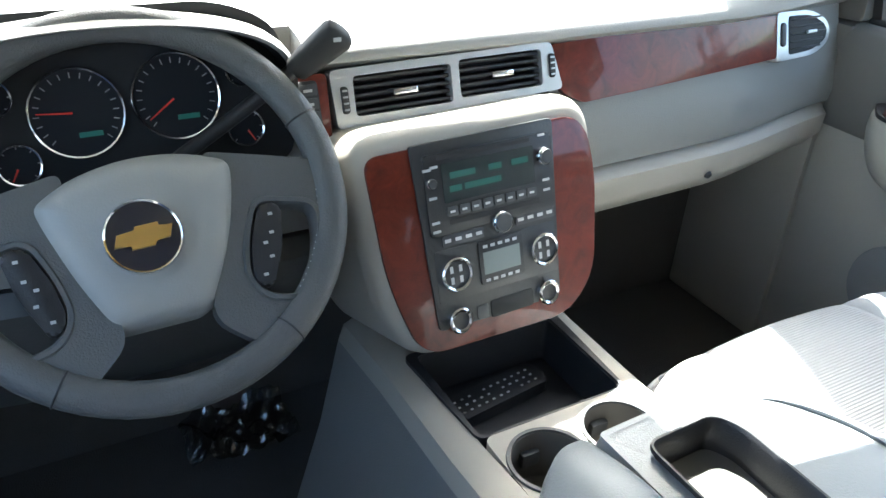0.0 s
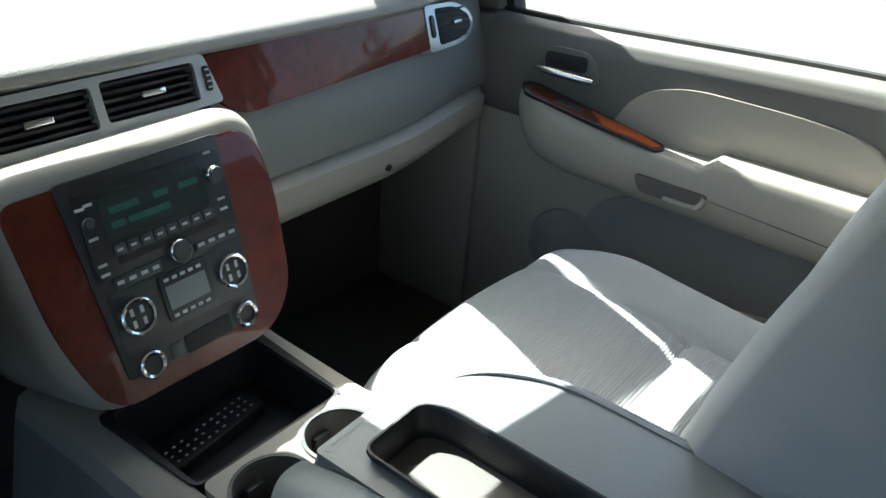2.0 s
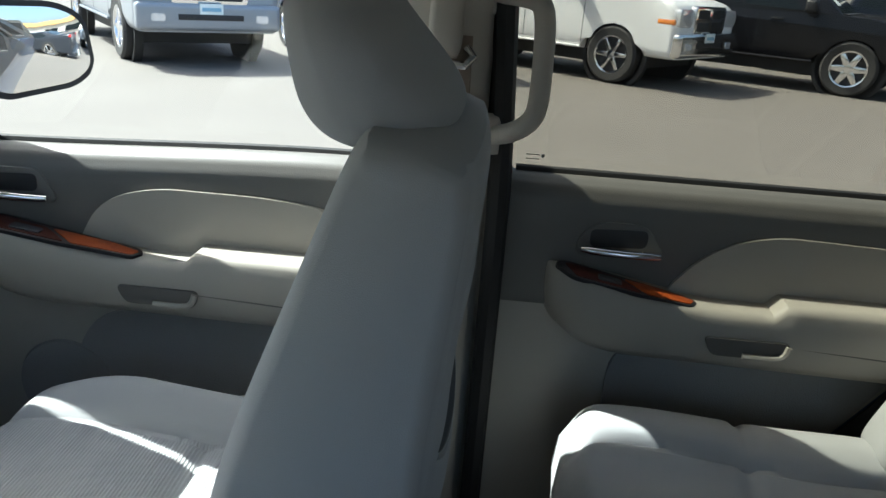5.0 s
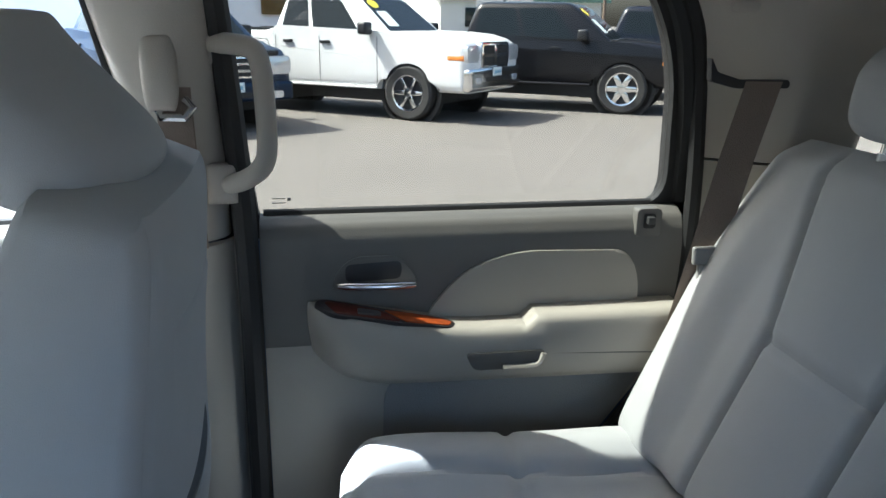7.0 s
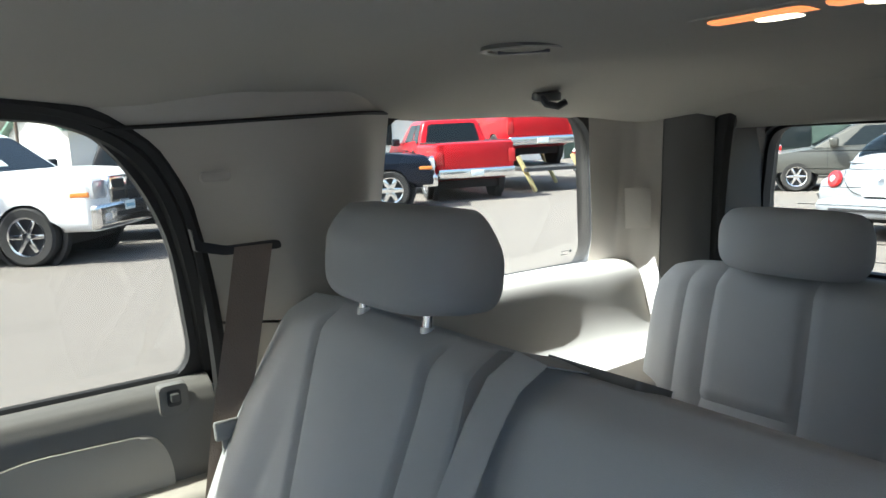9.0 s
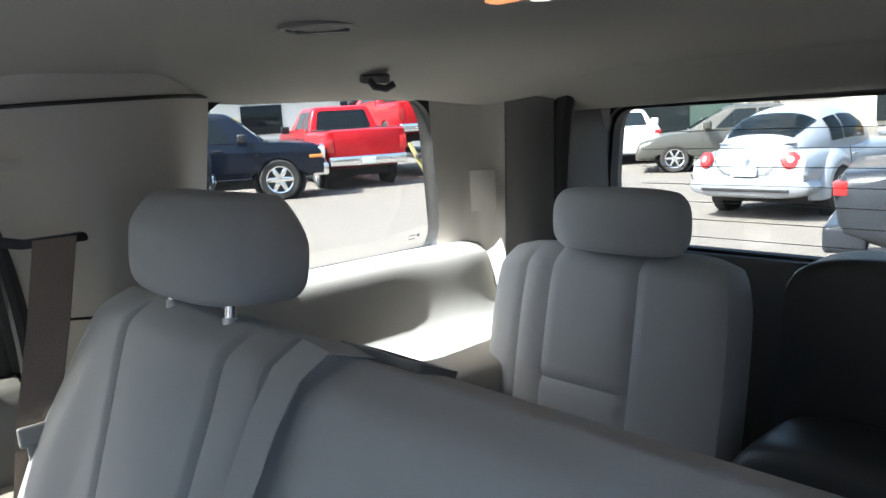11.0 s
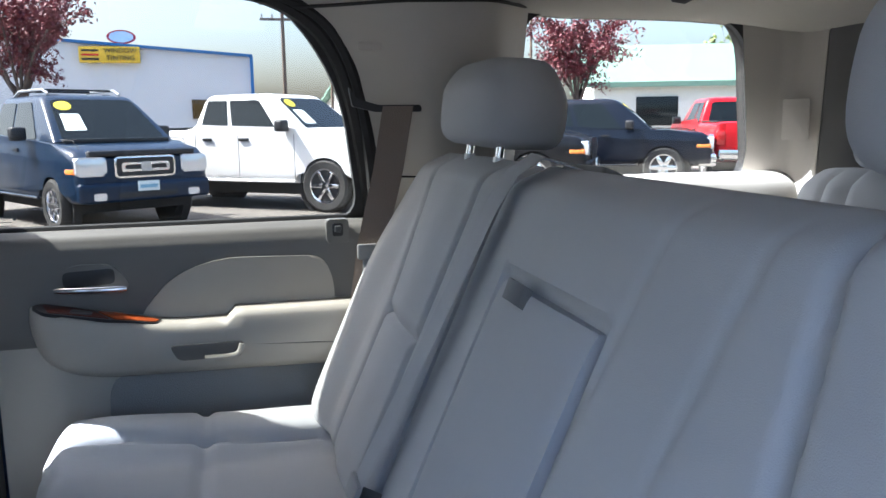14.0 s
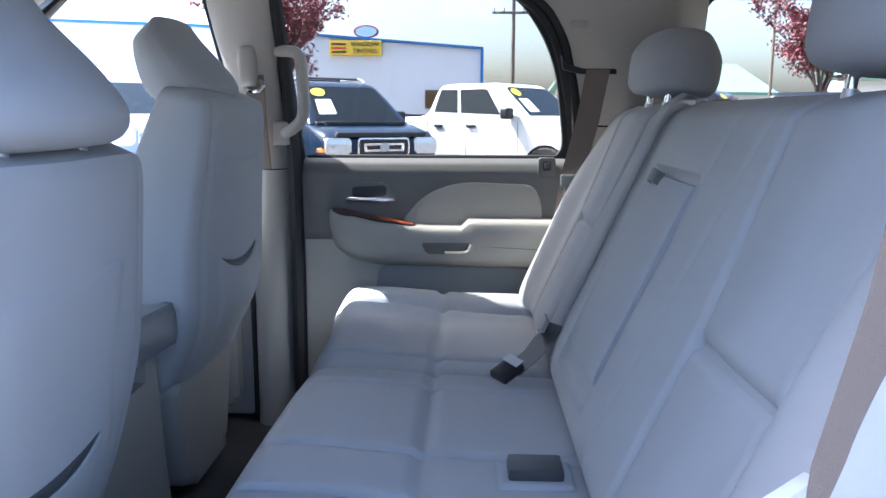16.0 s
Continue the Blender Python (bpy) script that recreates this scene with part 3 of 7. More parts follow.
    part("headrest", laid(head, mh), CLOTH_EDGE, s, "padded cloth headrest")
    posts(s, back_m(cx, 0.292 + dy + hy, 1.450 + dz, 8), (-0.07, 0.07), 0.012)
    part("seat_base", box(cx - 0.20, cx + 0.20, 0.42 + dy, 0.86 + dy, 0.64, 0.83 + dz, 0.04, 3), DARK_GREY, s, "dark plastic seat base")
    for sx in (-1, 1):
        part("seat_rail", box(cx + sx * 0.19 - 0.02, cx + sx * 0.19 + 0.02, 0.38 + dy, 0.90 + dy, 0.60, 0.645, 0.006), STEEL, s, "steel seat rail")
        cover = rounded([(0.42 + dy, 0.70), (0.72 + dy, 0.72), (0.72 + dy, 0.83 + dz), (0.50 + dy, 0.86 + dz), (0.43 + dy, 0.83 + dz)], 0.03)
        part("side_cover", slab(cover, 'x', cx + sx * 0.19, cx + sx * 0.240, 0.012, 3), TAUPE, s, "taupe plastic side cover")
    part("rear_cover", slab(rounded([(cx - 0.13, 0.65), (cx + 0.10, 0.65), (cx + 0.17, 0.90 + dz), (cx - 0.19, 0.90 + dz)], 0.03), 'y', 0.46 + dy, 0.345 + dy, 0.025, 3), CREAM, s, "cream plastic cover under the backrest")
    return s


front_seat("passenger_seat", 0.435, 0.0, 0.0, "light grey cloth front passenger seat, partly sunlit", 0.030, 0.035, 0.0)
front_seat("driver_seat", -0.435, -0.072, -0.072, "light grey cloth driver seat with lowered headrest", 0.0, -0.030, 0.015)

# ---------- second row ----------
bench = thing("rear_bench_seat", "light grey cloth second-row bench with folding centre armrest", "car seat", (0, -0.2, 0.60))


def bench_cushion(x0, x1, grooves, bolster_left, bolster_right):
    cx, hw = (x0 + x1) / 2, (x1 - x0) / 2

    def top(u, v):
        x = cx + u * hw
        z = (0.952 if x1 < 0.5 else 0.942) + 0.014 * smoothstep(-0.4, 0.7, v) - 0.045 * smoothstep(0.75, 1.0, v) ** 2
        if bolster_right:
            z += 0.048 * smoothstep(x1 - 0.19, x1 - 0.09, x) - 0.03 * smoothstep(x1 - 0.075, x1, x)
        if bolster_left:
            z += 0.03 * smoothstep(x0 + 0.15, x0 + 0.07, x)
        for gx in grooves:
            z -= 0.013 * gauss(x - gx - 0.012 * v, 0.0065)
        z -= 0.010 * gauss(v + 0.02, 0.04)
        return z
    return pillow(lambda u, v: cx + u * hw, lambda u, v: -0.148 + v * (0.258 - 0.012 * u * u * (v > 0)), top, lambda u, v: 0.78, max(24, int(hw * 320)), 64, 7)


part("cushion", bench_cushion(0.240, 0.735, (0.30, 0.60), False, True), CLOTH, bench, "grey cloth seat cushion")
part("cushion", bench_cushion(-0.735, 0.225, (0.10, -0.165, -0.30, -0.60), True, False), CLOTH, bench, "wide grey cloth seat cushion")
MB = back_m(0, -0.449, 1.195, 24)


def bench_back(x0, x1, inserts, cut, sides):
    cx, hw = (x0 + x1) / 2, (x1 - x0) / 2

    def top(u, v):
        x = cx + u * hw
        z = 0.0 - 0.030 * smoothstep(0.75, 1.0, v) ** 2
        for a, b, low, sa, sb in inserts:
            e = 0.0065
            z -= 0.014 * (gauss(x - a - sa * max(v, 0), e) + gauss(x - b - sb * max(v, 0), e)) * smoothstep(1.0, 0.85, v)
            z -= 0.011 * gauss(v - low, 0.025) * smoothstep(a - 0.005, a + 0.005, x) * smoothstep(b + 0.005, b - 0.005, x)
            z += 0.006 * gauss((x - (a + b) / 2) / ((b - a) / 2), 0.6)
        for side in sides:
            d = (x1 - x) if side > 0 else (x - x0)
            z += 0.026 * smoothstep(0.13, 0.07, d) * smoothstep(0.95, 0.0, v)
        if cut:
            for sx in (-0.150, -0.262):
                z -= 0.0035 * gauss(x - sx + 0.03 * v, 0.006) * smoothstep(0.97, 0.85, v)
            a, b, lo, hi = cut
            inside = smoothstep(a - 0.006, a + 0.002, x) * smoothstep(b + 0.006, b - 0.002, x) * smoothstep(lo - 0.03, lo, v) * smoothstep(hi + 0.03, hi, v)
            z -= 0.009 * inside
        return z
    return pillow(lambda u, v: cx + u * (hw - 0.012 * smoothstep(0.6, 1.0, v)), lambda u, v: 0.013 + v * 0.265, top, lambda u, v: -0.15 + 0.01 * v, max(30, int(hw * 380)), 84, 12)


part("backrest", laid(bench_back(0.232, 0.698, [(0.305, 0.508, -0.05, 0.0, 0.075)], None, (1,)), MB), CLOTH, bench, "grey cloth backrest of the single seat")
part("backrest", laid(bench_back(-0.722, 0.226, [(-0.60, -0.385, -0.10, -0.04, 0.05)], (-0.146, 0.101, -0.81, 0.487), (-1,)), MB), CLOTH, bench, "wide grey cloth backrest")
arm = pillow(lambda u, v: -0.022 + u * (0.1205 - 0.006 * smoothstep(-0.2, -1, v)), lambda u, v: -0.016 + v * 0.155, lambda u, v: 0.004 + 0.006 * (1 - u * u), lambda u, v: -0.06, 30, 36, 9)
part("centre_armrest", laid(arm, MB), CLOTH_EDGE, bench, "folded-up cloth centre armrest")
strap = [(-0.027, -0.004, 0.002), (-0.022, -0.002, 0.009), (-0.008, 0.001, 0.013), (0.010, 0.003, 0.012), (0.022, 0.004, 0.008), (0.030, 0.005, 0.001)]
bm = loft([[(p[0], p[1] + dy, p[2] + dz) for dy, dz in ((-0.0105, 0), (0.0105, 0), (0.0105, 0.003), (-0.0105, 0.003))] for p in strap])
part("pull_strap", laid(bm, MB @ Matrix.Translation((0.022, 0.128, 0.003)) @ Matrix.Rotation(radians(-8), 4, 'Z')), LEATHER, bench, "dark webbing pull strap")

part("belt_guide", laid(slab(rect(0.070, 0.190, -0.105, -0.050, 0.012), 'y', 0.262, 0.284, 0.004, 2, holes=[list(reversed(rect(0.085, 0.175, -0.092, -0.064, 0.008)))]), MB), TAUPE, bench, "grey plastic belt guide on the backrest top")


def bench_headrest(hx):
    mh = back_m(hx, -0.612, 1.509, 6)
    hd = pillow(lambda u, v: u * 0.139 * (1 - 0.10 * v ** 4) * (1 - 0.07 * smoothstep(-0.2, 1.0, v)), lambda u, v: v * 0.0630 * (1 - 0.10 * u ** 6) - 0.003 * (1 - u * u), lambda u, v: 0.072 - 0.012 * u * u - 0.014 * u ** 6 - 0.016 * smoothstep(0.2, 1, v), lambda u, v: -0.078 + 0.02 * u ** 4 + 0.02 * smoothstep(0.0, 1.0, v), 36, 30, 4.6)
    part("headrest", laid(hd, mh), CLOTH_EDGE, bench, "padded cloth headrest")
    posts(bench, back_m(hx, -0.590, 1.445, 8), (-0.075, 0.075), 0.022)


bench_headrest(0.440)
bench_headrest(-0.440)
part("bench_base", box(-0.70, 0.70, -0.42, 0.02, 0.60, 0.82, 0.03), DARK_GREY, bench, "dark seat base")

# ---------- third row ----------
third = thing("third_row_seat", "grey cloth third-row seat with small headrest", "car seat", (0.37, -1.25, 0.60))
MT = back_m(0.385, -1.238, 1.172, 12)


def ttop(u, v):
    x = u * 0.252
    z = 0.0 - 0.02 * smoothstep(0.8, 1, v)
    for gx in (-0.080, 0.110):
        z -= 0.010 * gauss(x - gx, 0.010)
    z -= 0.009 * gauss(v + 0.06, 0.03) * smoothstep(0.112, 0.105, x) * smoothstep(-0.083, -0.075, x)
    z -= 0.007 * gauss(x - 0.165, 0.006)
    return z


part("backrest", laid(pillow(lambda u, v: u * (0.252 - 0.01 * v * v - 0.018 * max(0, v) ** 8), lambda u, v: v * (0.238 - 0.016 * u ** 8), ttop, lambda u, v: -0.11, 44, 48, 6), MT), CLOTH, third, "grey cloth backrest")
part("headrest", laid(pillow(*cushioned(0.133, 0.057, 0.02, 0.14), lambda u, v: 0.045 - 0.012 * u * u, lambda u, v: -0.05, 28, 20, 2.6), back_m(0.350, -1.29, 1.447, 4)), CLOTH_EDGE, third, "padded cloth headrest")
part("cushion", pillow(lambda u, v: 0.365 + u * 0.27, lambda u, v: -1.05 + v * 0.20, lambda u, v: 0.96, lambda u, v: 0.82, 24, 24, 6), CLOTH, third)
part("seat_base", box(0.14, 0.60, -1.38, -0.90, 0.60, 0.86, 0.02), DARK_GREY, third, "dark seat base")
# Dark grey carries the shadow on this seat as well as its carpet tone.
folded = thing("folded_third_row_seat", "third-row seat tumbled forward, shadow partly put into its dark grey", "car seat", (-0.17, -1.45, 0.60))
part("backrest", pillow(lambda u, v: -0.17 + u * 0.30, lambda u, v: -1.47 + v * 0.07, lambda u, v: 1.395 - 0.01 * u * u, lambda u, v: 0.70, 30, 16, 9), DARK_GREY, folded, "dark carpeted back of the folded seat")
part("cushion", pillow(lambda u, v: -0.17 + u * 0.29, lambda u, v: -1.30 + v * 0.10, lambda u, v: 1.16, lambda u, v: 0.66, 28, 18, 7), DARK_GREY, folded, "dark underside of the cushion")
# Paler bent bar added to stand for a glint on the dark seat.
part("seat_rail", tube(eased([(0.11, -1.20, 1.02), (0.02, -1.17, 1.09), (-0.10, -1.15, 1.13), (-0.20, -1.16, 1.08)]), 0.016, 10), LEATHER, folded, "grey bar put in for a glint on the folded seat")
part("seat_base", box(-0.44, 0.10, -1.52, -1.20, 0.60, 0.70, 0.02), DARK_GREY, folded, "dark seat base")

# ---------- dashboard ----------
dash = thing("dashboard", "two-tone grey and cream dashboard with burl wood trim", "dashboard", (0, 1.25, 0.62))


def dash_prof(pts, x0, x1, n, mat_, name, label, bulge=0.0):
    """A dash moulding: a profile in (y, z) drawn across the car; it sweeps back towards the doors."""
    rings = []
    for k in range(n + 1):
        x = x0 + (x1 - x0) * k / n
        sweep = 0.05 * smoothstep(0.45, 0.82, abs(x)) + bulge * x
        rings.append([(x, y + sweep, z) for y, z in pts])
    return part(name, loft(rings), mat_, dash, label)


dash_prof([(1.118, 1.314), (1.112, 1.319), (1.113, 1.326), (1.120, 1.333), (1.138, 1.342), (1.25, 1.362), (1.42, 1.350), (1.62, 1.285), (1.62, 1.24), (1.14, 1.30)], -0.185, 0.80, 28, DASHTOP, "dash_top", "padded dash top, sunlit through the windscreen")
dash_prof([(1.118, 1.314), (1.112, 1.319), (1.113, 1.326), (1.120, 1.333), (1.138, 1.342), (1.25, 1.362), (1.42, 1.350), (1.62, 1.285), (1.62, 1.24), (1.14, 1.30)], -0.80, -0.58, 8, DASHTOP, "dash_top", "padded dash top, sunlit through the windscreen")
dash_prof([(1.168, 1.30), (1.168, 1.348), (1.25, 1.362), (1.42, 1.350), (1.62, 1.285), (1.62, 1.24)], -0.58, -0.185, 12, DASHTOP, "dash_top", "padded dash top behind the instruments")
dash_prof([(1.127, 1.316), (1.104, 1.243), (1.088, 1.205), (1.078, 1.160), (1.082, 1.138), (1.10, 1.130), (1.35, 1.13), (1.35, 1.31)], 0.14, 0.80, 24, DASH_GREY, "dash_face", "grey dash face below the wood strip", 0.03)
dash_prof([(1.127, 1.316), (1.104, 1.243), (1.088, 1.205), (1.078, 1.160), (1.082, 1.138), (1.10, 1.130), (1.35, 1.13), (1.35, 1.31)], -0.80, -0.58, 8, DASH_GREY, "dash_face", "grey dash face beside the steering column")
dash_prof([(1.160, 1.31), (1.140, 1.25), (1.102, 1.222), (1.088, 1.205), (1.078, 1.160), (1.082, 1.138), (1.10, 1.130), (1.35, 1.13), (1.35, 1.30)], -0.58, -0.18, 12, DASH_GREY, "dash_face", "grey dash face below the instruments")
dash_prof([(1.086, 1.134), (1.070, 1.120), (1.072, 1.085), (1.098, 1.052), (1.16, 1.040), (1.35, 1.04), (1.35, 1.134)], 0.155, 0.78, 24, CREAM, "glove_box", "cream glove box door", 0.03)
part("glove_lock", laid(lathe([(0.0, 0.004), (0.005, 0.004), (0.0065, 0.0)], 16), plane_m((0.444, 1.083, 1.088), (1, 0, 0), (0, -0.3, 1))), BLACK, dash, "small black glove box lock")
dash_prof([(1.086, 1.130), (1.07, 1.11), (1.09, 1.02), (1.16, 0.93), (1.35, 0.93), (1.35, 1.13)], -0.78, -0.19, 12, DARK_GREY, "knee_panel", "dark knee panel under the wheel")

# upper trim strip: wood and vents
MV = plane_m((0, 1.110, 1.28), (1, 0.03, 0), (0, 0.29, 0.957))
strip = [(0.142, 0.030), (0.30, 0.032), (0.575, 0.030), (0.575, -0.034), (0.30, -0.046), (0.19, -0.050), (0.160, -0.036), (0.150, -0.024)]
part("wood_strip", flat(rounded(strip, 0.006), -0.03, 0.003, MV, 0.002), WOOD, dash, "glossy red-brown burl wood strip")
part("wood_strip", flat(rounded([(-0.205, 0.030), (-0.165, 0.030), (-0.168, -0.046), (-0.20, -0.046)], 0.006), -0.03, 0.003, MV, 0.002), WOOD, dash, "glossy red-brown burl wood strip")
hole1 = rect(-0.136, -0.009, -0.022, 0.023, 0.006)
hole2 = rect(0.002, 0.124, -0.019, 0.026, 0.006)
part("vent_bezel", flat(rounded([(-0.163, 0.032), (0.140, 0.034), (0.156, -0.027), (-0.160, -0.034)], 0.008), -0.012, 0.005, MV, holes=[list(reversed(hole1)), list(reversed(hole2))]), SATIN, dash, "satin silver vent bezel")


def vent(x0, x1, y0, y1, tilt):
    v = part("air_vent", flat(rect(x0 - 0.003, x1 + 0.003, y0 - 0.003, y1 + 0.003), -0.045, -0.035, MV), BLACK, dash, "black air vent")
    n = 5
    for k in range(n):
        yy = y0 + (y1 - y0) * (k + 0.5) / n
        part("vent_slat", laid(box(x0, x1, yy - 0.0022, yy + 0.0022, -0.034, -0.001, 0.001, 1), MV), BLACK, v)
    xm = (x0 + x1) / 2
    part("vent_tab", laid(box(xm - 0.016, xm + 0.016, (y0 + y1) / 2 - 0.004, (y0 + y1) / 2 + 0.003, -0.006, 0.008, 0.002), MV), CHROME, v, "bright vent tab")


vent(-0.136, -0.009, -0.022, 0.023, 0)
vent(0.002, 0.124, -0.019, 0.026, 0)
for wx, wy in ((-0.148, -0.002), (0.139, 0.004)):
    part("vent_wheel", flat(rect(wx - 0.004, wx + 0.004, wy - 0.015, wy + 0.015, 0.003), -0.01, 0.008, MV, 0.002), BLACK, dash, "black vent thumbwheel")
    for k in range(4):
        part("wheel_mark", flat(rect(wx - 0.003, wx + 0.003, wy - 0.0115 + k * 0.007, wy - 0.0095 + k * 0.007), 0.008, 0.0086, MV), SATIN, dash)
part("switch_panel", flat(rect(-0.203, -0.178, -0.040, 0.024, 0.005), -0.01, 0.006, MV, 0.002), BLACK, dash, "black switch panel with white marks")
for k in range(4):
    part("switch", flat(rect(-0.201, -0.180, -0.036 + k * 0.0148, -0.024 + k * 0.0148, 0.002), 0.006, 0.009, MV, 0.001), DARK, dash)
    part("switch_mark", flat(rect(-0.196, -0.186, -0.032 + k * 0.0148, -0.029 + k * 0.0148), 0.009, 0.0096, MV), MARK, dash)
# end vent by the door
ME = MV
VENT_IN = [(0.597, 0.027), (0.652, 0.025), (0.688, 0.005), (0.688, -0.014), (0.656, -0.029), (0.599, -0.032)]
VENT_R = [0.006, 0.02, 0.02, 0.02, 0.02, 0.006]
part("end_vent_bezel", flat(rounded([(0.572, 0.034), (0.655, 0.032), (0.697, 0.009), (0.697, -0.019), (0.660, -0.037), (0.572, -0.040)], [0.006, 0.025, 0.025, 0.025, 0.025, 0.006], 6), -0.03, 0.004, ME, 0.002), SATIN, dash, "satin silver end vent bezel")
part("end_vent", flat(rounded(VENT_IN, VENT_R, 6), -0.01, 0.0052, ME, 0.001), RUBBER, dash, "black end air vent")
for k in range(5):
    part("vent_slat", laid(box(0.601, 0.684 - 0.006 * abs(k - 2), -0.025 + k * 0.011, -0.022 + k * 0.011, 0.0050, 0.0075, 0.001, 1), ME), BLACK, dash)
part("vent_tab", laid(box(0.636, 0.658, -0.003, 0.002, 0.0052, 0.011, 0.0015), ME), SATIN, dash, "small vent tab")
part("vent_wheel", flat(rect(0.580, 0.589, -0.018, 0.018, 0.004), -0.01, 0.007, ME, 0.002), BLACK, dash, "black vent thumbwheel")

# centre stack
MS = plane_m((0, 1.0, 1.15), (1, 0.05, 0), (0, 0.313, 0.95))
sur = rounded([(-0.190, 0.126), (0.152, 0.130), (0.162, 0.03), (0.148, -0.105), (0.098, -0.150), (-0.128, -0.146), (-0.164, -0.08)], [0.055, 0.06, 0.1, 0.05, 0.04, 0.04, 0.1], 8)
part("stack_surround", moulded(sur, ((0.0, -0.18), (0.0, -0.022), (0.002, -0.012), (0.006, -0.004), (0.012, 0.001), (0.019, 0.004), (0.026, 0.0042)), MS), CREAM, dash, "cream rounded surround of the centre stack")
wd = rounded([(-0.163, 0.099), (0.136, 0.103), (0.150, 0.03), (0.137, -0.100), (0.092, -0.144), (-0.122, -0.138), (-0.153, -0.048)], [0.02, 0.035, 0.1, 0.045, 0.038, 0.034, 0.1], 8)
part("stack_wood", flat(wd, -0.01, 0.0075, MS, 0.002), WOOD, dash, "glossy red-brown burl wood panel")
face = rounded([(-0.109, 0.1025), (0.086, 0.105), (0.078, -0.116), (-0.098, -0.113)], 0.006)
part("control_face", flat(face, 0.0, 0.0100, MS, 0.0015), STACK_GREY, dash, "dark grey control panel")
rad = part("radio", flat(rect(-0.096, 0.080, -0.002, 0.090, 0.006), 0.005, 0.013, MS, 0.002), BLACK, dash, "black radio with green display")
part("display", flat(rect(-0.074, 0.052, 0.034, 0.078, 0.002), 0.012, 0.0138, MS), LCD, rad, "dark glass display")
for y0, spans in ((0.060, ((-0.064, -0.030), (-0.012, 0.006), (0.020, 0.044))), (0.045, ((-0.066, -0.050), (-0.046, 0.004)))):
    for a, b in spans:
        part("display_bar", flat(rect(a, b, y0, y0 + 0.007), 0.0138, 0.0142, MS), GREEN_DIM, rad, "green glowing display bar")
part("disc_slot", flat(rect(-0.078, 0.048, 0.083, 0.0875, 0.001), 0.012, 0.0136, MS), RUBBER, rad, "black disc slot")
part("disc_slot", flat(rect(-0.070, 0.056, 0.0085, 0.0145, 0.001), 0.012, 0.0136, MS), RUBBER, rad, "black disc slot")
for k in range(8):
    part("preset_button", flat(rect(-0.072 + k * 0.0158, -0.0585 + k * 0.0158, 0.018, 0.029, 0.002), 0.012, 0.0148, MS, 0.0006), DARK, rad)
    part("button_mark", flat(rect(-0.069 + k * 0.0158, -0.0625 + k * 0.0158, 0.022, 0.0245), 0.0148, 0.0152, MS), MARK, rad)
for bx, by in ((-0.092, 0.074), (-0.083, 0.076), (-0.088, 0.042), (-0.088, 0.014), (-0.088, 0.004), (0.066, 0.088), (0.068, 0.034), (0.068, 0.022)):
    part("button_mark", flat(rect(bx - 0.005, bx + 0.005, by - 0.0015, by + 0.0015), 0.012, 0.0136, MS), MARK, rad)


def knob(cx, cy, r, h, parent, label, face_mat=DARK):
    k = part("knob", laid(move(lathe([(r, 0), (r * 0.93, h * 0.8), (r * 0.80, h), (0, h * 0.96)], 28), Matrix.Translation((cx, cy, 0.012))), MS), face_mat, parent, label)
    part("knob_ring", ring(cx, cy, r * 1.12, r * 0.28, h * 0.75, MS @ Matrix.Translation((0, 0, 0.0125))), CHROME, k, "chrome knob ring")
    return k


knob(0.066, 0.063, 0.0100, 0.010, rad, "chrome-ringed tuning knob", DARK)
knob(-0.0885, 0.059, 0.006, 0.006, rad, "small power knob")
knob(-0.001, -0.003, 0.0125, 0.008, dash, "chrome-ringed volume knob", DARK)
for a, b, y0 in ((-0.082, -0.026, 0.0), (0.020, 0.077, 0.003)):
    row = part("button_strip", flat(rect(a, b, y0 - 0.016, y0 - 0.003, 0.002), 0.008, 0.012, MS, 0.001), DARK, dash, "black button row")
    for k in range(4):
        w = (b - a) / 4
        part("button_mark", flat(rect(a + k * w + 0.003, a + (k + 1) * w - 0.003, y0 - 0.0115, y0 - 0.0075), 0.012, 0.0125, MS), MARK, row)
clim = part("climate_panel", flat(rect(-0.094, 0.078, -0.082, -0.019, 0.004), 0.006, 0.0105, MS, 0.001), STACK_GREY, dash, "dark grey climate control panel")
part("climate_display", flat(rect(-0.036, 0.026, -0.073, -0.021, 0.003), 0.009, 0.0125, MS, 0.001), BLACK, clim, "black framed climate display")
part("display", flat(rect(-0.031, 0.021, -0.061, -0.034), 0.0125, 0.0130, MS), LCD_GREY, clim, "grey glass display")
for k in range(5):
    part("button_mark", flat(rect(-0.030 + k * 0.0105, -0.024 + k * 0.0105, -0.029, -0.0255), 0.0125, 0.013, MS), MARK, clim)
    part("button_mark", flat(rect(-0.030 + k * 0.0105, -0.024 + k * 0.0105, -0.070, -0.0665), 0.0125, 0.013, MS), MARK, clim)
for cx in (-0.069, 0.057):
    d = part("dial", flat(disc(cx, -0.050, 0.0175), 0.009, 0.0125, MS, 0.001), BLACK, clim, "black climate dial")
    part("dial_ring", ring(cx, -0.050, 0.021, 0.0045, 0.006, MS @ Matrix.Translation((0, 0, 0.0105))), CHROME, d, "chrome dial ring")
    for mx, my in ((-0.006, 0.006), (0.006, 0.006), (-0.006, -0.007), (0.006, -0.007)):
        part("dial_mark", flat(rect(cx + mx - 0.002, cx + mx + 0.002, -0.050 + my - 0.004, -0.050 + my + 0.004), 0.0125, 0.0131, MS), MARK, d)
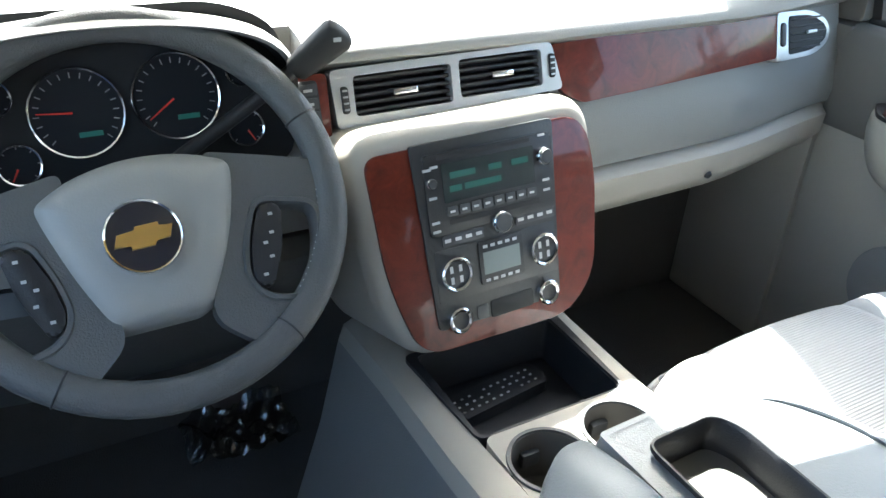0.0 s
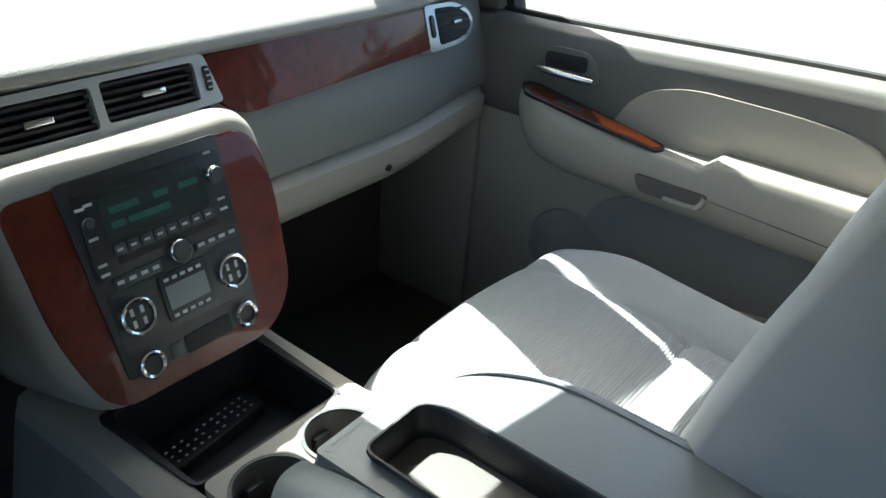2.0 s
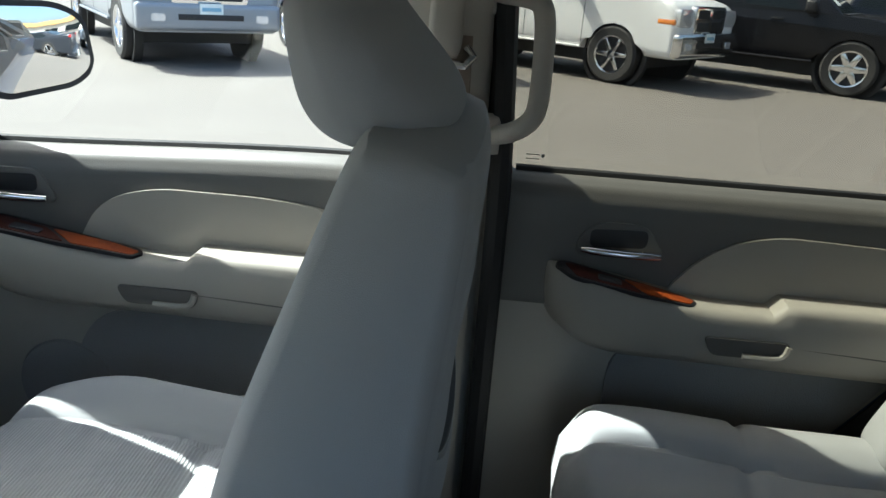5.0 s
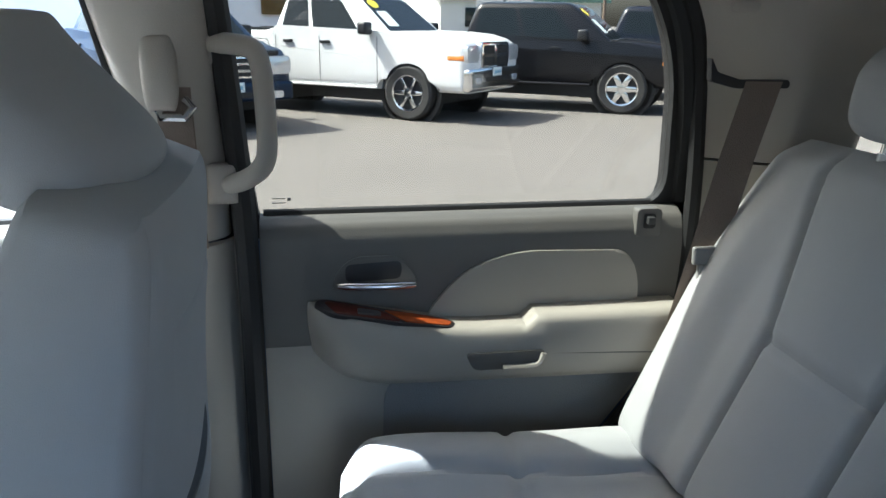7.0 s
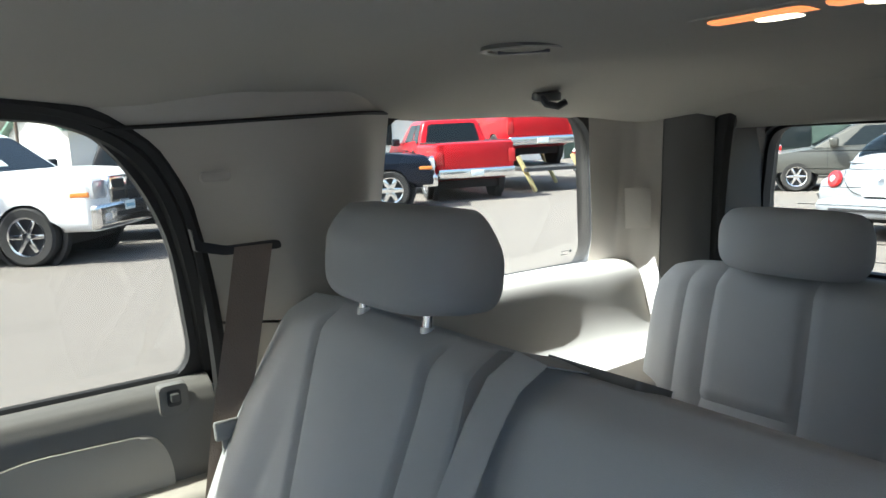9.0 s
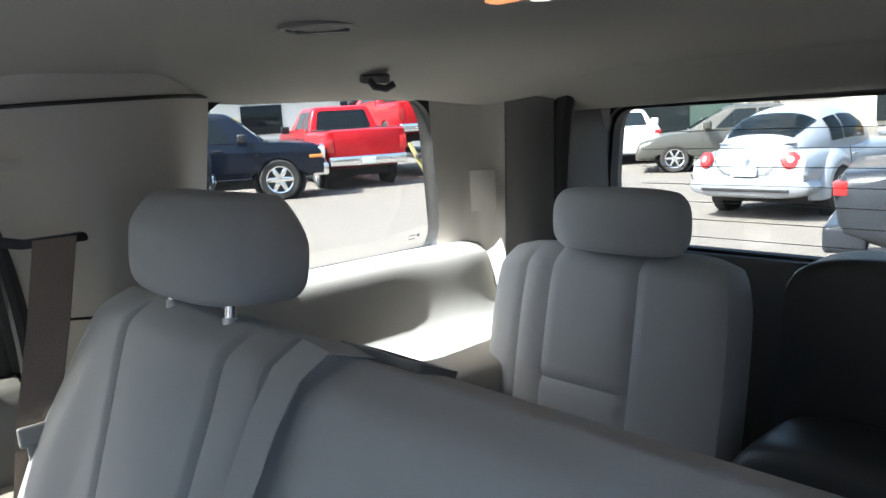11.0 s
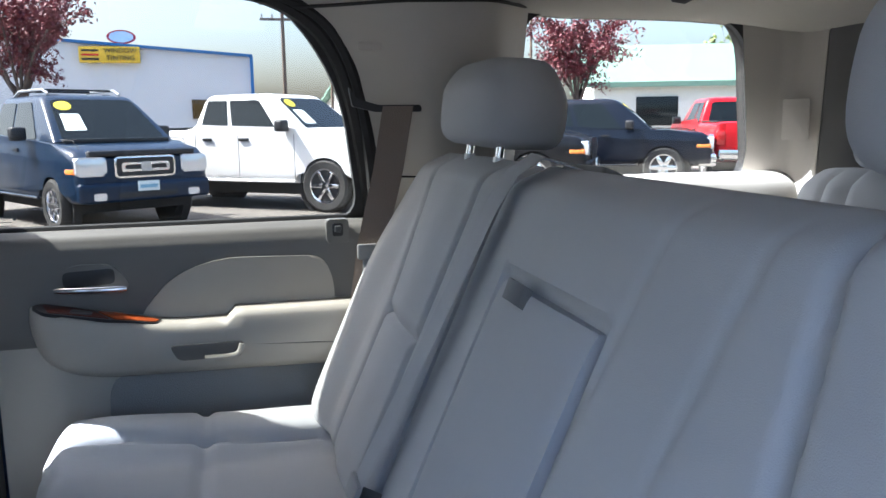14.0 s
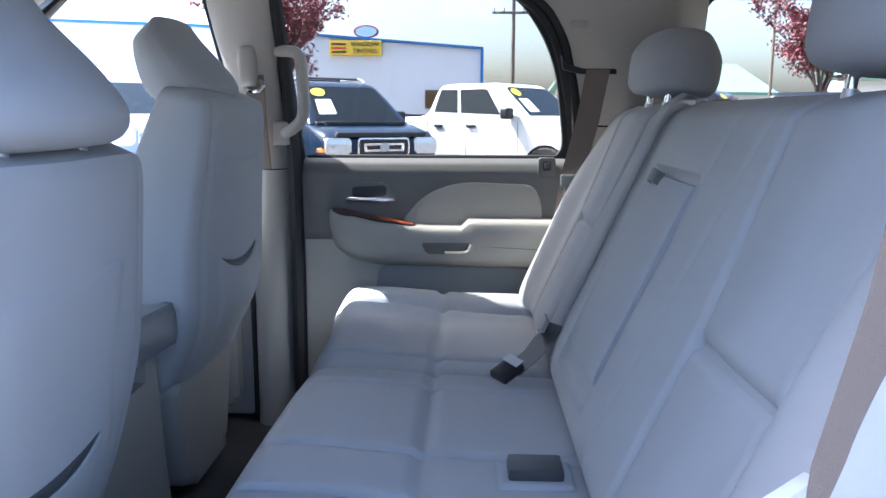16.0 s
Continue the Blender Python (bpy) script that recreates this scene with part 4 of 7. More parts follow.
for cx in (-0.071, 0.058):
    o = part("power_outlet", flat(disc(cx, -0.106, 0.0115), 0.009, 0.0118, MS), BLACK, dash, "power socket with chrome ring")
    part("outlet_ring", ring(cx, -0.106, 0.0165, 0.0058, 0.007, MS @ Matrix.Translation((0, 0, 0.0095))), CHROME, o, "chrome socket ring")
part("coin_slot", flat(rect(-0.026, 0.036, -0.116, -0.095, 0.003), 0.008, 0.0112, MS, 0.001), RUBBER, dash, "dark cubby slot")
part("cubby_button", flat(rect(-0.046, -0.030, -0.113, -0.097, 0.002), 0.008, 0.0115, MS, 0.001), DARK_GREY, dash, "small button")

# instrument cluster
CLUSTER = mat("matt_black_panel", (0.020, 0.020, 0.021), 0.9, spec=0.2)
GAUGE_PRINT = mat("dim_grey_print", (0.20, 0.20, 0.20), 0.6, vary=0.0)
DIAL = mat("dark_dial_face", (0.016, 0.017, 0.020), 0.7, vary=0.0, spec=0.1)
MC = plane_m((-0.37, 1.125, 1.30), (1, 0, 0), (0, 0.29, 0.957))
part("cluster_panel", flat(rounded([(-0.19, -0.085), (0.165, -0.085), (0.165, 0.062), (0.10, 0.090), (-0.13, 0.090), (-0.19, 0.06)], 0.03), -0.02, 0.0, MC, 0.002), CLUSTER, dash, "black instrument cluster")
for gx, gy, r, needle in ((-0.048, -0.006, 0.045, 175), (0.047, -0.001, 0.045, 215), (-0.107, -0.048, 0.021, 240), (0.112, -0.042, 0.021, 300), (-0.118, 0.016, 0.019, 240), (0.116, 0.018, 0.018, 300)):
    g = part("gauge", flat(disc(gx, gy, r * 0.95), 0.0, 0.002, MC), DIAL, dash, "round dark gauge with chrome ring")
    part("gauge_ring", ring(gx, gy, r, 0.003, 0.006, MC), CHROME, g, "thin chrome gauge ring")
    ca, sa = math.cos(radians(needle)), math.sin(radians(needle))
    part("needle", laid(tube([(gx + ca * 0.004, gy + sa * 0.004, 0.004), (gx + ca * r * 0.8, gy + sa * r * 0.8, 0.004)], [0.0012, 0.0006], 5), MC), RED_PRINT, g, "red needle")
    for k in range(19 if r > 0.03 else 7):
        a = radians(225 - 270 * k / (18 if r > 0.03 else 6))
        p, q = (gx + math.cos(a) * r * 0.74, gy + math.sin(a) * r * 0.74, 0.0026), (gx + math.cos(a) * r * 0.86, gy + math.sin(a) * r * 0.86, 0.0026)
        part("scale_mark", laid(tube([p, q], 0.0006, 4), MC), GAUGE_PRINT, g)
    if r > 0.03:
        part("gauge_display", flat(rect(gx - 0.002, gx + 0.020, gy - 0.024, gy - 0.019), 0.002, 0.0026, MC), GREEN_DIM, g, "green lit display bar")
hood = []
for k in range(25):
    a = math.pi * k / 24
    hood.append((-0.390 - 0.185 * math.cos(a), 1.11, 1.275 + 0.098 * math.sin(a) ** 0.5))
rings = []
for yo, grow_, dz in ((-0.012, 0.0, 0.004), (-0.018, 0.010, 0.007), (0.0, 0.02, 0.011), (0.26, 0.03, -0.004), (0.26, 0.0, -0.03), (0.005, -0.006, 0.0)):
    rings.append([(-0.385 + (p[0] + 0.385) * (1 + grow_ * 2), p[1] + yo + 0.35 * (p[2] - 1.275) * 0.3, p[2] + dz) for p in hood])
def hood_skin(chosen):
    bm = bmesh.new()
    vs = [[bm.verts.new(p) for p in r] for r in chosen]
    for a, b in zip(vs, vs[1:]):
        for k in range(len(a) - 1):
            bm.faces.new((a[k], a[k + 1], b[k + 1], b[k]))
    return bm


cluster_hood = part("cluster_hood", hood_skin(rings[:5]), DASHTOP, dash, "curved hood over the instruments")
part("hood_lining", hood_skin([rings[4], rings[5], rings[0]]), CLUSTER, cluster_hood, "black lining under the hood")

# ---------- steering wheel ----------
SWC = Vector((-0.383, 1.019, 1.236))
MW = plane_m(SWC, (1, 0, 0), (0, 0.645, 0.764))
wheel = thing("steering_wheel", "grey leather steering wheel with light grey hub", "steering wheel", SWC)
rim = [(math.cos(a) * 0.178, math.sin(a) * 0.178, 0.004) for a in spread(0, 2 * math.pi, 64)[:-1]]
part("rim", laid(tube(rim, 0.0168, 14, True), MW), LEATHER, wheel, "grey leather rim")
for a0 in (20, 160, 235, 305):
    a = radians(a0)
    c = [(math.cos(a) * 0.178 + math.cos(a) * 0.0172 * math.cos(b), math.sin(a) * 0.178 + math.sin(a) * 0.0172 * math.cos(b), 0.004 + 0.0172 * math.sin(b)) for b in spread(0, 2 * math.pi, 18)[:-1]]
    part("rim_seam", laid(tube(c, 0.0010, 5, True), MW), BLACK, wheel)
stitch = bmesh.new()
for k in range(16):
    a = radians(-42 + 2.4 * k)
    p = Vector((math.cos(a) * 0.1625, math.sin(a) * 0.1625, 0.010))
    tube([p, p + Vector((0.004, 0.001, 0.001))], 0.0011, 5, bm=stitch)
part("stitching", laid(stitch, MW), MARK, wheel, "white stitching inside the rim")
hub_out = rounded([(-0.097, 0.014), (-0.063, 0.033), (-0.018, 0.046), (0.032, 0.047), (0.090, 0.032), (0.080, -0.02), (0.066, -0.062), (0.040, -0.112), (-0.054, -0.113), (-0.076, -0.062), (-0.092, -0.010)], [0.018, 0.04, 0.04, 0.04, 0.018, 0.03, 0.03, 0.018, 0.018, 0.03, 0.03], 6)
def domed(p):
    """The hub's face leans towards the driver and rolls away at its top."""
    return 0.12 * p[1] - 9.0 * max(0.0, p[1] - 0.002) ** 2 - 1.6 * p[0] * p[0]


hub_rings = [[(p[0], p[1], h + domed(p)) for p in inset(hub_out, d)] for d, h in ((0.0, -0.02), (0.0, 0.010), (0.002, 0.018), (0.006, 0.025), (0.011, 0.029), (0.014, 0.030))]
for f_ in (0.92, 0.75, 0.5, 0.2):
    hub_rings.append([(p[0] * f_, -0.032 + (p[1] + 0.032) * f_, 0.032 + domed((p[0] * f_, -0.032 + (p[1] + 0.032) * f_))) for p in inset(hub_out, 0.014)])
part("hub_pad", laid(loft(hub_rings), MW), HUBPAD, wheel, "light grey vinyl hub pad")
for s in (1, -1):
    def side(pts, s=s):
        return [(x if s > 0 else -x - 0.004, y) for x, y in pts]
    plate = rounded(side([(0.060, 0.040), (0.115, 0.028), (0.172, 0.014), (0.178, -0.03), (0.152, -0.100), (0.118, -0.140), (0.078, -0.158), (0.034, -0.120), (0.050, -0.07), (0.060, -0.02)]), [0.01, 0.02, 0.01, 0.02, 0.03, 0.02, 0.02, 0.02, 0.02, 0.02], 5)
    gap = rounded(side([(0.100, -0.018), (0.156, -0.030), (0.149, -0.076), (0.122, -0.117), (0.090, -0.108), (0.078, -0.088), (0.084, -0.055)]), [0.012, 0.015, 0.02, 0.02, 0.012, 0.012, 0.02], 5)
    part("spoke", laid(slab(plate, 'z', -0.014, 0.010, holes=[list(reversed(gap))]), MW), LEATHER, wheel, "dark grey moulded spoke")
    part("spoke_lip", laid(loft([[(p[0], p[1], h) for p in inset(gap, d)] for d, h in ((0.001, -0.016), (0.001, 0.008), (-0.001, 0.0125), (-0.005, 0.0125), (-0.007, 0.009))], caps=False), MW), LEATHER, wheel, "raised lip round the spoke opening")
    bt = rounded(side([(0.101, -0.020), (0.122, -0.024), (0.114, -0.063), (0.095, -0.105), (0.079, -0.094), (0.085, -0.057)]), 0.009, 5)
    pad = part("button_pad", flat(bt, -0.004, 0.0150, MW, 0.004), BLACK, wheel, "black button pad")
    for bx, by in side([(0.109, -0.033), (0.106, -0.051), (0.098, -0.060), (0.101, -0.074), (0.091, -0.090)]):
        part("button_mark", flat(rect(bx - 0.0022, bx + 0.0022, by - 0.0014, by + 0.0014), 0.0150, 0.0156, MW), MARK, pad)
bd = part("badge", flat(disc(-0.010, -0.035, 0.033, 40), 0.026, 0.0345, MW, 0.002), NAVY, wheel, "round navy badge with chrome ring")
part("badge_ring", ring(-0.010, -0.035, 0.0345, 0.003, 0.006, MW @ Matrix.Translation((0, 0, 0.030))), CHROME, bd, "thin chrome badge ring")
part("badge_bar", flat([(-0.036, -0.0425), (-0.021, -0.0420), (-0.022, -0.0465), (-0.002, -0.0455), (0.000, -0.0410), (0.012, -0.0405), (0.016, -0.0290), (0.003, -0.0295), (0.004, -0.0250), (-0.016, -0.0260), (-0.017, -0.0305), (-0.032, -0.0310)], 0.0345, 0.0385, MW, 0.001), GOLD, bd, "plain gold bar emblem")
part("column_shroud", laid(lathe([(0.0, -0.16), (0.058, -0.16), (0.055, -0.10), (0.048, -0.03), (0.0, -0.03)], 24), MW), DARK_GREY, wheel, "dark grey steering column shroud")
lever = thing("gear_lever", "dark grey column gear lever with a square knob", "lever", (-0.27, 1.06, 1.31))
part("stalk", tube([(-0.34, 1.085, 1.245), (-0.26, 1.10, 1.285), (-0.205, 1.095, 1.324)], 0.008, 10), BLACK, lever)
ga, gb = Vector((-0.207, 1.096, 1.320)), Vector((-0.165, 1.062, 1.369))
side = Vector((0.75, 0.0, -0.61))
thru = (gb - ga).normalized().cross(side).normalized()
bm = loft([[ga.lerp(gb, t) + side * w * math.copysign(abs(math.cos(q)) ** 0.6, math.cos(q)) + thru * w * 0.66 * math.copysign(abs(math.sin(q)) ** 0.6, math.sin(q)) for q in spread(0, 2 * math.pi, 24)[:-1]] for t, w in ((0, 0.009), (0.06, 0.0135), (0.25, 0.0155), (0.6, 0.0175), (0.88, 0.0185), (0.96, 0.0165), (1.0, 0.011))])
part("grip", bm, RUBBER, lever, "dark moulded grip")
part("grip_mark", box(-0.180, -0.172, 1.0478, 1.0488, 1.362, 1.366), MARK, lever)

# ---------- console ----------
LID = mat("grey_lid_skin", (0.20, 0.215, 0.225), 0.34, grain=0.3, grain_size=500, vary=0.05)
console = thing("centre_console", "cream and grey centre console with padded lid", "console", (0, 0.7, 0.60))
rings = []
for y, hw, zt in ((1.12, 0.155, 0.965), (1.0, 0.148, 0.966), (0.84, 0.146, 0.968), (0.70, 0.148, 0.985), (0.60, 0.150, 1.02), (0.34, 0.150, 1.02)):
    rings.append([(-hw - 0.09 * (y > 0.9), y, 0.60), (-hw - 0.03, y, 0.80), (-hw, y, zt - 0.03), (-hw + 0.008, y, zt - 0.006), (-hw + 0.02, y, zt), (-0.099, y, zt), (-0.097, y, zt - 0.07), (0.105, y, zt - 0.07), (0.107, y, zt),
                  (hw - 0.02, y, zt), (hw - 0.008, y, zt - 0.006), (hw, y, zt - 0.03), (hw + 0.02, y, 0.80), (hw + 0.05, y, 0.60)])
two_tone(part("console_body", loft(rings), CREAM, console, "cream console body with grey lower sides"), DASH_GREY, lambda p: p.z < 0.945 and abs(p.x) > 0.12)
tr = rounded([(-0.098, 1.005), (0.104, 1.005), (0.104, 0.848), (-0.096, 0.848)], 0.012)
part("tray_rim", slab(rounded([(-0.112, 1.012), (0.118, 1.012), (0.108, 0.845), (-0.100, 0.845)], 0.012), 'z', 0.955, 0.9715, 0.003, holes=[list(reversed(tr))]), BLACK, console, "black tray rim")
part("tray_floor", box(-0.098, 0.104, 0.846, 1.006, 0.897, 0.903, 0.002), BLACK, console, "black rubber tray floor")
part("tray_wall", loft([[(p[0], p[1], h) for p in inset(tr, d)] for d, h in ((-0.002, 0.971), (0.0015, 0.968), (0.003, 0.905))], caps=False), BLACK, console, "black tray wall")
CUP = mat("dark_brown_grey_rubber", (0.085, 0.078, 0.068), 0.5)
cups = [disc(-0.048, 0.784, 0.043, 40), disc(0.052, 0.790, 0.041, 40)]
part("cup_plate", slab(rounded([(-0.096, 0.843), (0.104, 0.843), (0.104, 0.70), (-0.096, 0.70)], 0.012), 'z', 0.955, 0.974, 0.0, holes=[list(reversed(c)) for c in cups]), CREAM, console, "cream cup holder plate")
for cx, cy, r in ((-0.048, 0.784, 0.0425), (0.052, 0.790, 0.0405)):
    c = part("cup_holder", move(lathe([(r + 0.004, 0.976), (r, 0.974), (r * 0.96, 0.93), (r * 0.9, 0.915), (r * 0.86, 0.912), (r * 0.80, 0.915), (0, 0.914)], 32), Matrix.Translation((cx, cy, 0))), CUP, console, "dark round cup holder")
    part("cup_ring", move(lathe([(r, 0.970), (r + 0.001, 0.977), (r + 0.005, 0.977), (r + 0.006, 0.970)], 32), Matrix.Translation((cx, cy, 0))), DARK, c)
    part("cup_grip", box(cx - 0.012, cx + 0.012, cy + r * 0.72, cy + r * 0.95, 0.935, 0.955, 0.004), DARK, c)
LID_OUT = rounded([(-0.052, 0.315), (0.206, 0.315), (0.206, 0.61), (0.150, 0.702), (0.050, 0.725), (-0.052, 0.721)], [0.01, 0.03, 0.10, 0.06, 0.05, 0.006], 7)
WELL = rounded([(-0.031, 0.345), (0.062, 0.345), (0.062, 0.655), (0.048, 0.680), (-0.031, 0.677)], [0.012, 0.012, 0.016, 0.012, 0.012], 5)


def lid_skin(bm):
    for v in bm.verts:
        drop = smoothstep(0.60, 0.72, v.co.y) * 0.016 + 0.020 * smoothstep(0.10, 0.215, v.co.x) ** 2
        v.co.z -= drop
    return bm


lid = part("lid", lid_skin(slab(LID_OUT, 'z', 1.02, 1.086, holes=[list(reversed(WELL))])), LID, console, "padded grey lid with a tray well")
part("lid_edge", lid_skin(loft([[(p[0], p[1], h) for p in inset(LID_OUT, d)] for d, h in ((0.0, 1.010), (-0.004, 1.03), (-0.004, 1.066), (0.0, 1.080), (0.006, 1.0865), (0.012, 1.0875), (0.016, 1.0865), (0.016, 1.06))], caps=False)), LID, lid, "soft rolled edge of the lid")
part("side_pad", pillow(lambda u, v: -0.104 + u * 0.0505, lambda u, v: 0.522 + v * (0.214 - 0.050 * smoothstep(0.9, -1.0, u) ** 2 * (v > 0)), lambda u, v: 1.086 - 0.020 * smoothstep(0.4, -1.0, u) - 0.016 * smoothstep(0.5, 1.0, v), lambda u, v: 1.0, 28, 48, 5.5), LID, lid, "padded blue-grey side of the lid")
part("well_wall", loft([[(p[0], p[1], h) for p in inset(WELL, d)] for d, h in ((-0.004, 1.083), (-0.0035, 1.0875), (-0.001, 1.0875), (0.002, 1.083), (0.003, 1.048))], caps=False), BLACK, lid, "black wall of the tray well")
part("lid_tray", slab(inset(WELL, 0.002), 'z', 1.040, 1.049), TAUPE, lid, "shallow tray in the lid")
remote = thing("remote_control", "black remote control with white keys in the tray", "remote control", (-0.01, 0.925, 0.903))
MR = Matrix.Translation((-0.004, 0.955, 0.9035)) @ Matrix.Rotation(radians(8), 4, 'Z')
part("remote_body", laid(slab(rect(-0.074, 0.074, -0.022, 0.022, 0.012), 'z', 0.0, 0.018, 0.005, 3), MR), BLACK, remote)
for i in range(11):
    for j in range(3):
        if (i * 7 + j * 5) % 9 != 4:
            part("key", laid(box(-0.063 + i * 0.0118, -0.0595 + i * 0.0118, -0.013 + j * 0.0105, -0.0106 + j * 0.0105, 0.0175, 0.0190), MR), MARK, remote)
film_m = glass("clear_film", (0.80, 0.80, 0.80), rough=0.12)
film_m.node_tree.nodes["Math.001"].inputs[2].default_value = 0.08
tray_bits = part("clear_wrapper", sheet(lambda u, v: (-0.255 + u, 1.335 + v, 0.630 + 0.045 * noise.noise((u * 26, v * 26, 1)) + 0.02 * noise.noise((u * 70, v * 70, 4))), spread(-0.09, 0.09, 22), spread(-0.06, 0.06, 16), (0, 0, 0.001)), film_m, smooth=False)
tagged(tray_bits, "crumpled clear plastic wrapper on the dark floor", "wrapper")

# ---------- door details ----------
# Dark taupe stands for the shade inside the armrest pulls.
PULL_SHADE = mat("pull_shade_taupe", (0.12, 0.113, 0.10), 0.6, grain=0.3, grain_size=600)
def door_handle(door, y0, y1, z, wood, bez, zs):
    """Chrome pull lever in a dark bezel, wood strip with a switch, and the armrest's pull."""
    part("handle_bezel", slab(rounded(bez, 0.02, 5), 'x', 0.80, 0.7835, 0.003), TAUPE, door, "taupe recessed handle bezel")
    part("handle_cup", slab(rounded([(y0 - 0.012, z + 0.006), (y0 - 0.012, z + 0.034), (y1 + 0.02, z + 0.038), (y1 + 0.02, z + 0.010)], 0.01), 'x', 0.79, 0.7818, 0.001), BLACK, door, "black handle recess")
    bar = [(0.772 - 0.006 * math.sin(math.pi * k / 8), y0 + (y1 - y0) * k / 8, z + 0.004 - 0.002 * k / 8) for k in range(9)]
    part("handle", tube(bar, [0.004] + [0.0062] * 7 + [0.005], 10), CHROME, door, "chrome door handle")
    # switch strip lying on the sloping front of the armrest
    a, b = wood
    n = a - b
    ms = plane_m((0.749, a, zs + 0.0065), (0, -1, -0.0335 / n), (0.99, 0, 0.08))
    cap = part("switch_strip", flat(rounded([(-0.016, 0.014), (0.012, -0.018), (n * 0.55, -0.021), (n, -0.016), (n + 0.010, 0.0), (n, 0.013), (n * 0.5, 0.024), (-0.002, 0.034)], 0.010, 4), -0.005, 0.001, ms, 0.001), BLACK, door, "black surround of the switch strip")
    part("wood_inlay", flat(rounded([(0.000, 0.024), (0.018, -0.013), (n * 0.60, -0.016), (n * 0.44, 0.016), (n * 0.2, 0.024)], 0.006), -0.004, 0.0022, ms, 0.001), WOOD_DARK, cap, "dark burl wood inlay")
    # Rear end of the strip carries the brightness of the sun in its colour.
    part("wood_inlay", flat(rounded([(n * 0.47, 0.017), (n * 0.64, -0.016), (n - 0.004, -0.012), (n + 0.003, 0.002), (n * 0.80, 0.014)], 0.005), -0.004, 0.0024, ms, 0.001), WOOD_SUNLIT, cap, "wood inlay with sunlight painted in as orange-brown")
    part("window_switch", flat(rounded([(n * 0.26, 0.009), (n * 0.26, -0.009), (n * 0.44, -0.009), (n * 0.44, 0.007)], 0.004), -0.004, 0.0045, ms, 0.002), DARK, cap, "black window switch")
    return cap


door_handle(front_door, 1.034, 0.918, 1.200, (1.036, 0.766),
            [(1.045, 1.190), (1.034, 1.226), (1.010, 1.244), (0.935, 1.246), (0.910, 1.205), (0.915, 1.190)], 1.163)
door_handle(rear_door, 0.092, -0.026, 1.196, (0.115, -0.080),
            [(0.104, 1.186), (0.092, 1.222), (0.066, 1.242), (-0.004, 1.242), (-0.032, 1.202), (-0.024, 1.186)], 1.167)
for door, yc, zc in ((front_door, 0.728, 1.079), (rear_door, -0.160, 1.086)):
    # Solid dark panel paints the shade of the pull; nothing is hollowed out.
    part("pull_shade_panel", slab(rounded([(yc + 0.064, zc + 0.014), (yc - 0.064, zc + 0.014), (yc - 0.058, zc - 0.014), (yc + 0.05, zc - 0.014)], 0.010), 'x', 0.75, 0.7185, 0.001), PULL_SHADE, door, "dark panel painted as the shade in the armrest pull")
    pts = [(0.717, yc + 0.005, zc - 0.011), (0.716, yc - 0.045, zc - 0.011), (0.716, yc - 0.056, zc - 0.004), (0.717, yc - 0.060, zc + 0.010)]
    # Bar drawn only along the stretch of lip that the sun catches.
    part("pull_edge", tube(eased(pts, 1), 0.0050, 8), CREAM, door, "cream bar drawn for the sunlit lip of the pull")
    part("armrest_seam", tube([(0.7255, yc + 0.06 - 0.02 * k, zc + 0.012 - 0.001 * k) for k in range(18)], 0.0012, 5), TAUPE, door)
for door, yc, zc in ((front_door, 0.437, 1.272), (rear_door, -0.405, 1.283)):
    lk = part("lock_bezel", slab(rect(yc - 0.021, yc + 0.021, zc - 0.024, zc + 0.022, 0.007), 'x', 0.80, 0.781, 0.003), TAUPE, door, "raised lock bezel")
    part("lock_slot", slab(rect(yc - 0.010, yc + 0.010, zc - 0.010, zc + 0.014, 0.004), 'x', 0.785, 0.7795, 0.001), BLACK, lk, "black slot")
    part("lock_button", box(0.770, 0.781, yc - 0.006, yc + 0.006, zc - 0.002, zc + 0.010, 0.002), DARK_GREY, lk, "grey lock button")
part("speaker", laid(lathe([(0.085, 0), (0.082, 0.006), (0.0, 0.012)], 32), plane_m((0.801, 0.93, 0.86), (0, -1, 0), (0, 0, 1))), DOOR_CARPET, front_door, "round speaker grille")
corner = part("trim_door_corner", box(0.797, 0.875, 1.155, 1.40, 1.13, 1.268, 0.008), TAUPE)
tagged(corner, "taupe corner trim between dashboard and door", "trim", kind="structure")
kick = part("trim_kick_panel", box(0.798, 0.842, 1.165, 1.42, 0.60, 1.135, 0.01), CREAM)
tagged(kick, "cream side panel of the front footwell", "side panel", kind="structure")
pk = slab(rounded([(0.93, 0.66), (0.93, 0.76), (0.62, 0.88), (0.38, 0.90), (0.38, 0.66)], [0.02, 0.05, 0.1, 0.03, 0.02], 6), 'x', 0.81, 0.765, 0.015, 3)
part("door_pocket", pk, CREAM, front_door, "moulded door pocket")
for wn_, y, z in ((rear_window, 0.172, 1.322), (quarter_window, -1.235, 1.395)):
    for k in range(2):
        part("glass_mark", lean_slab(rect(y - 0.006, y + 0.014, z - 0.006 + k * 0.007, z - 0.0046 + k * 0.007), 0.0005, 0.0012), TAUPE, wn_, "small etched mark on the glass", smooth=False)
    part("glass_mark", lean_slab(rect(y - 0.014, y - 0.009, z - 0.002, z + 0.003), 0.0005, 0.0012), DARK, wn_, "small dark mark on the glass", smooth=False)

# ---------- pillars and side trim ----------
def seal(pts, r, label="black rubber door seal"):
    ob = part("trim_seal", tube(eased(pts), r, 8), RUBBER)
    return tagged(ob, label, "seal", kind="structure")


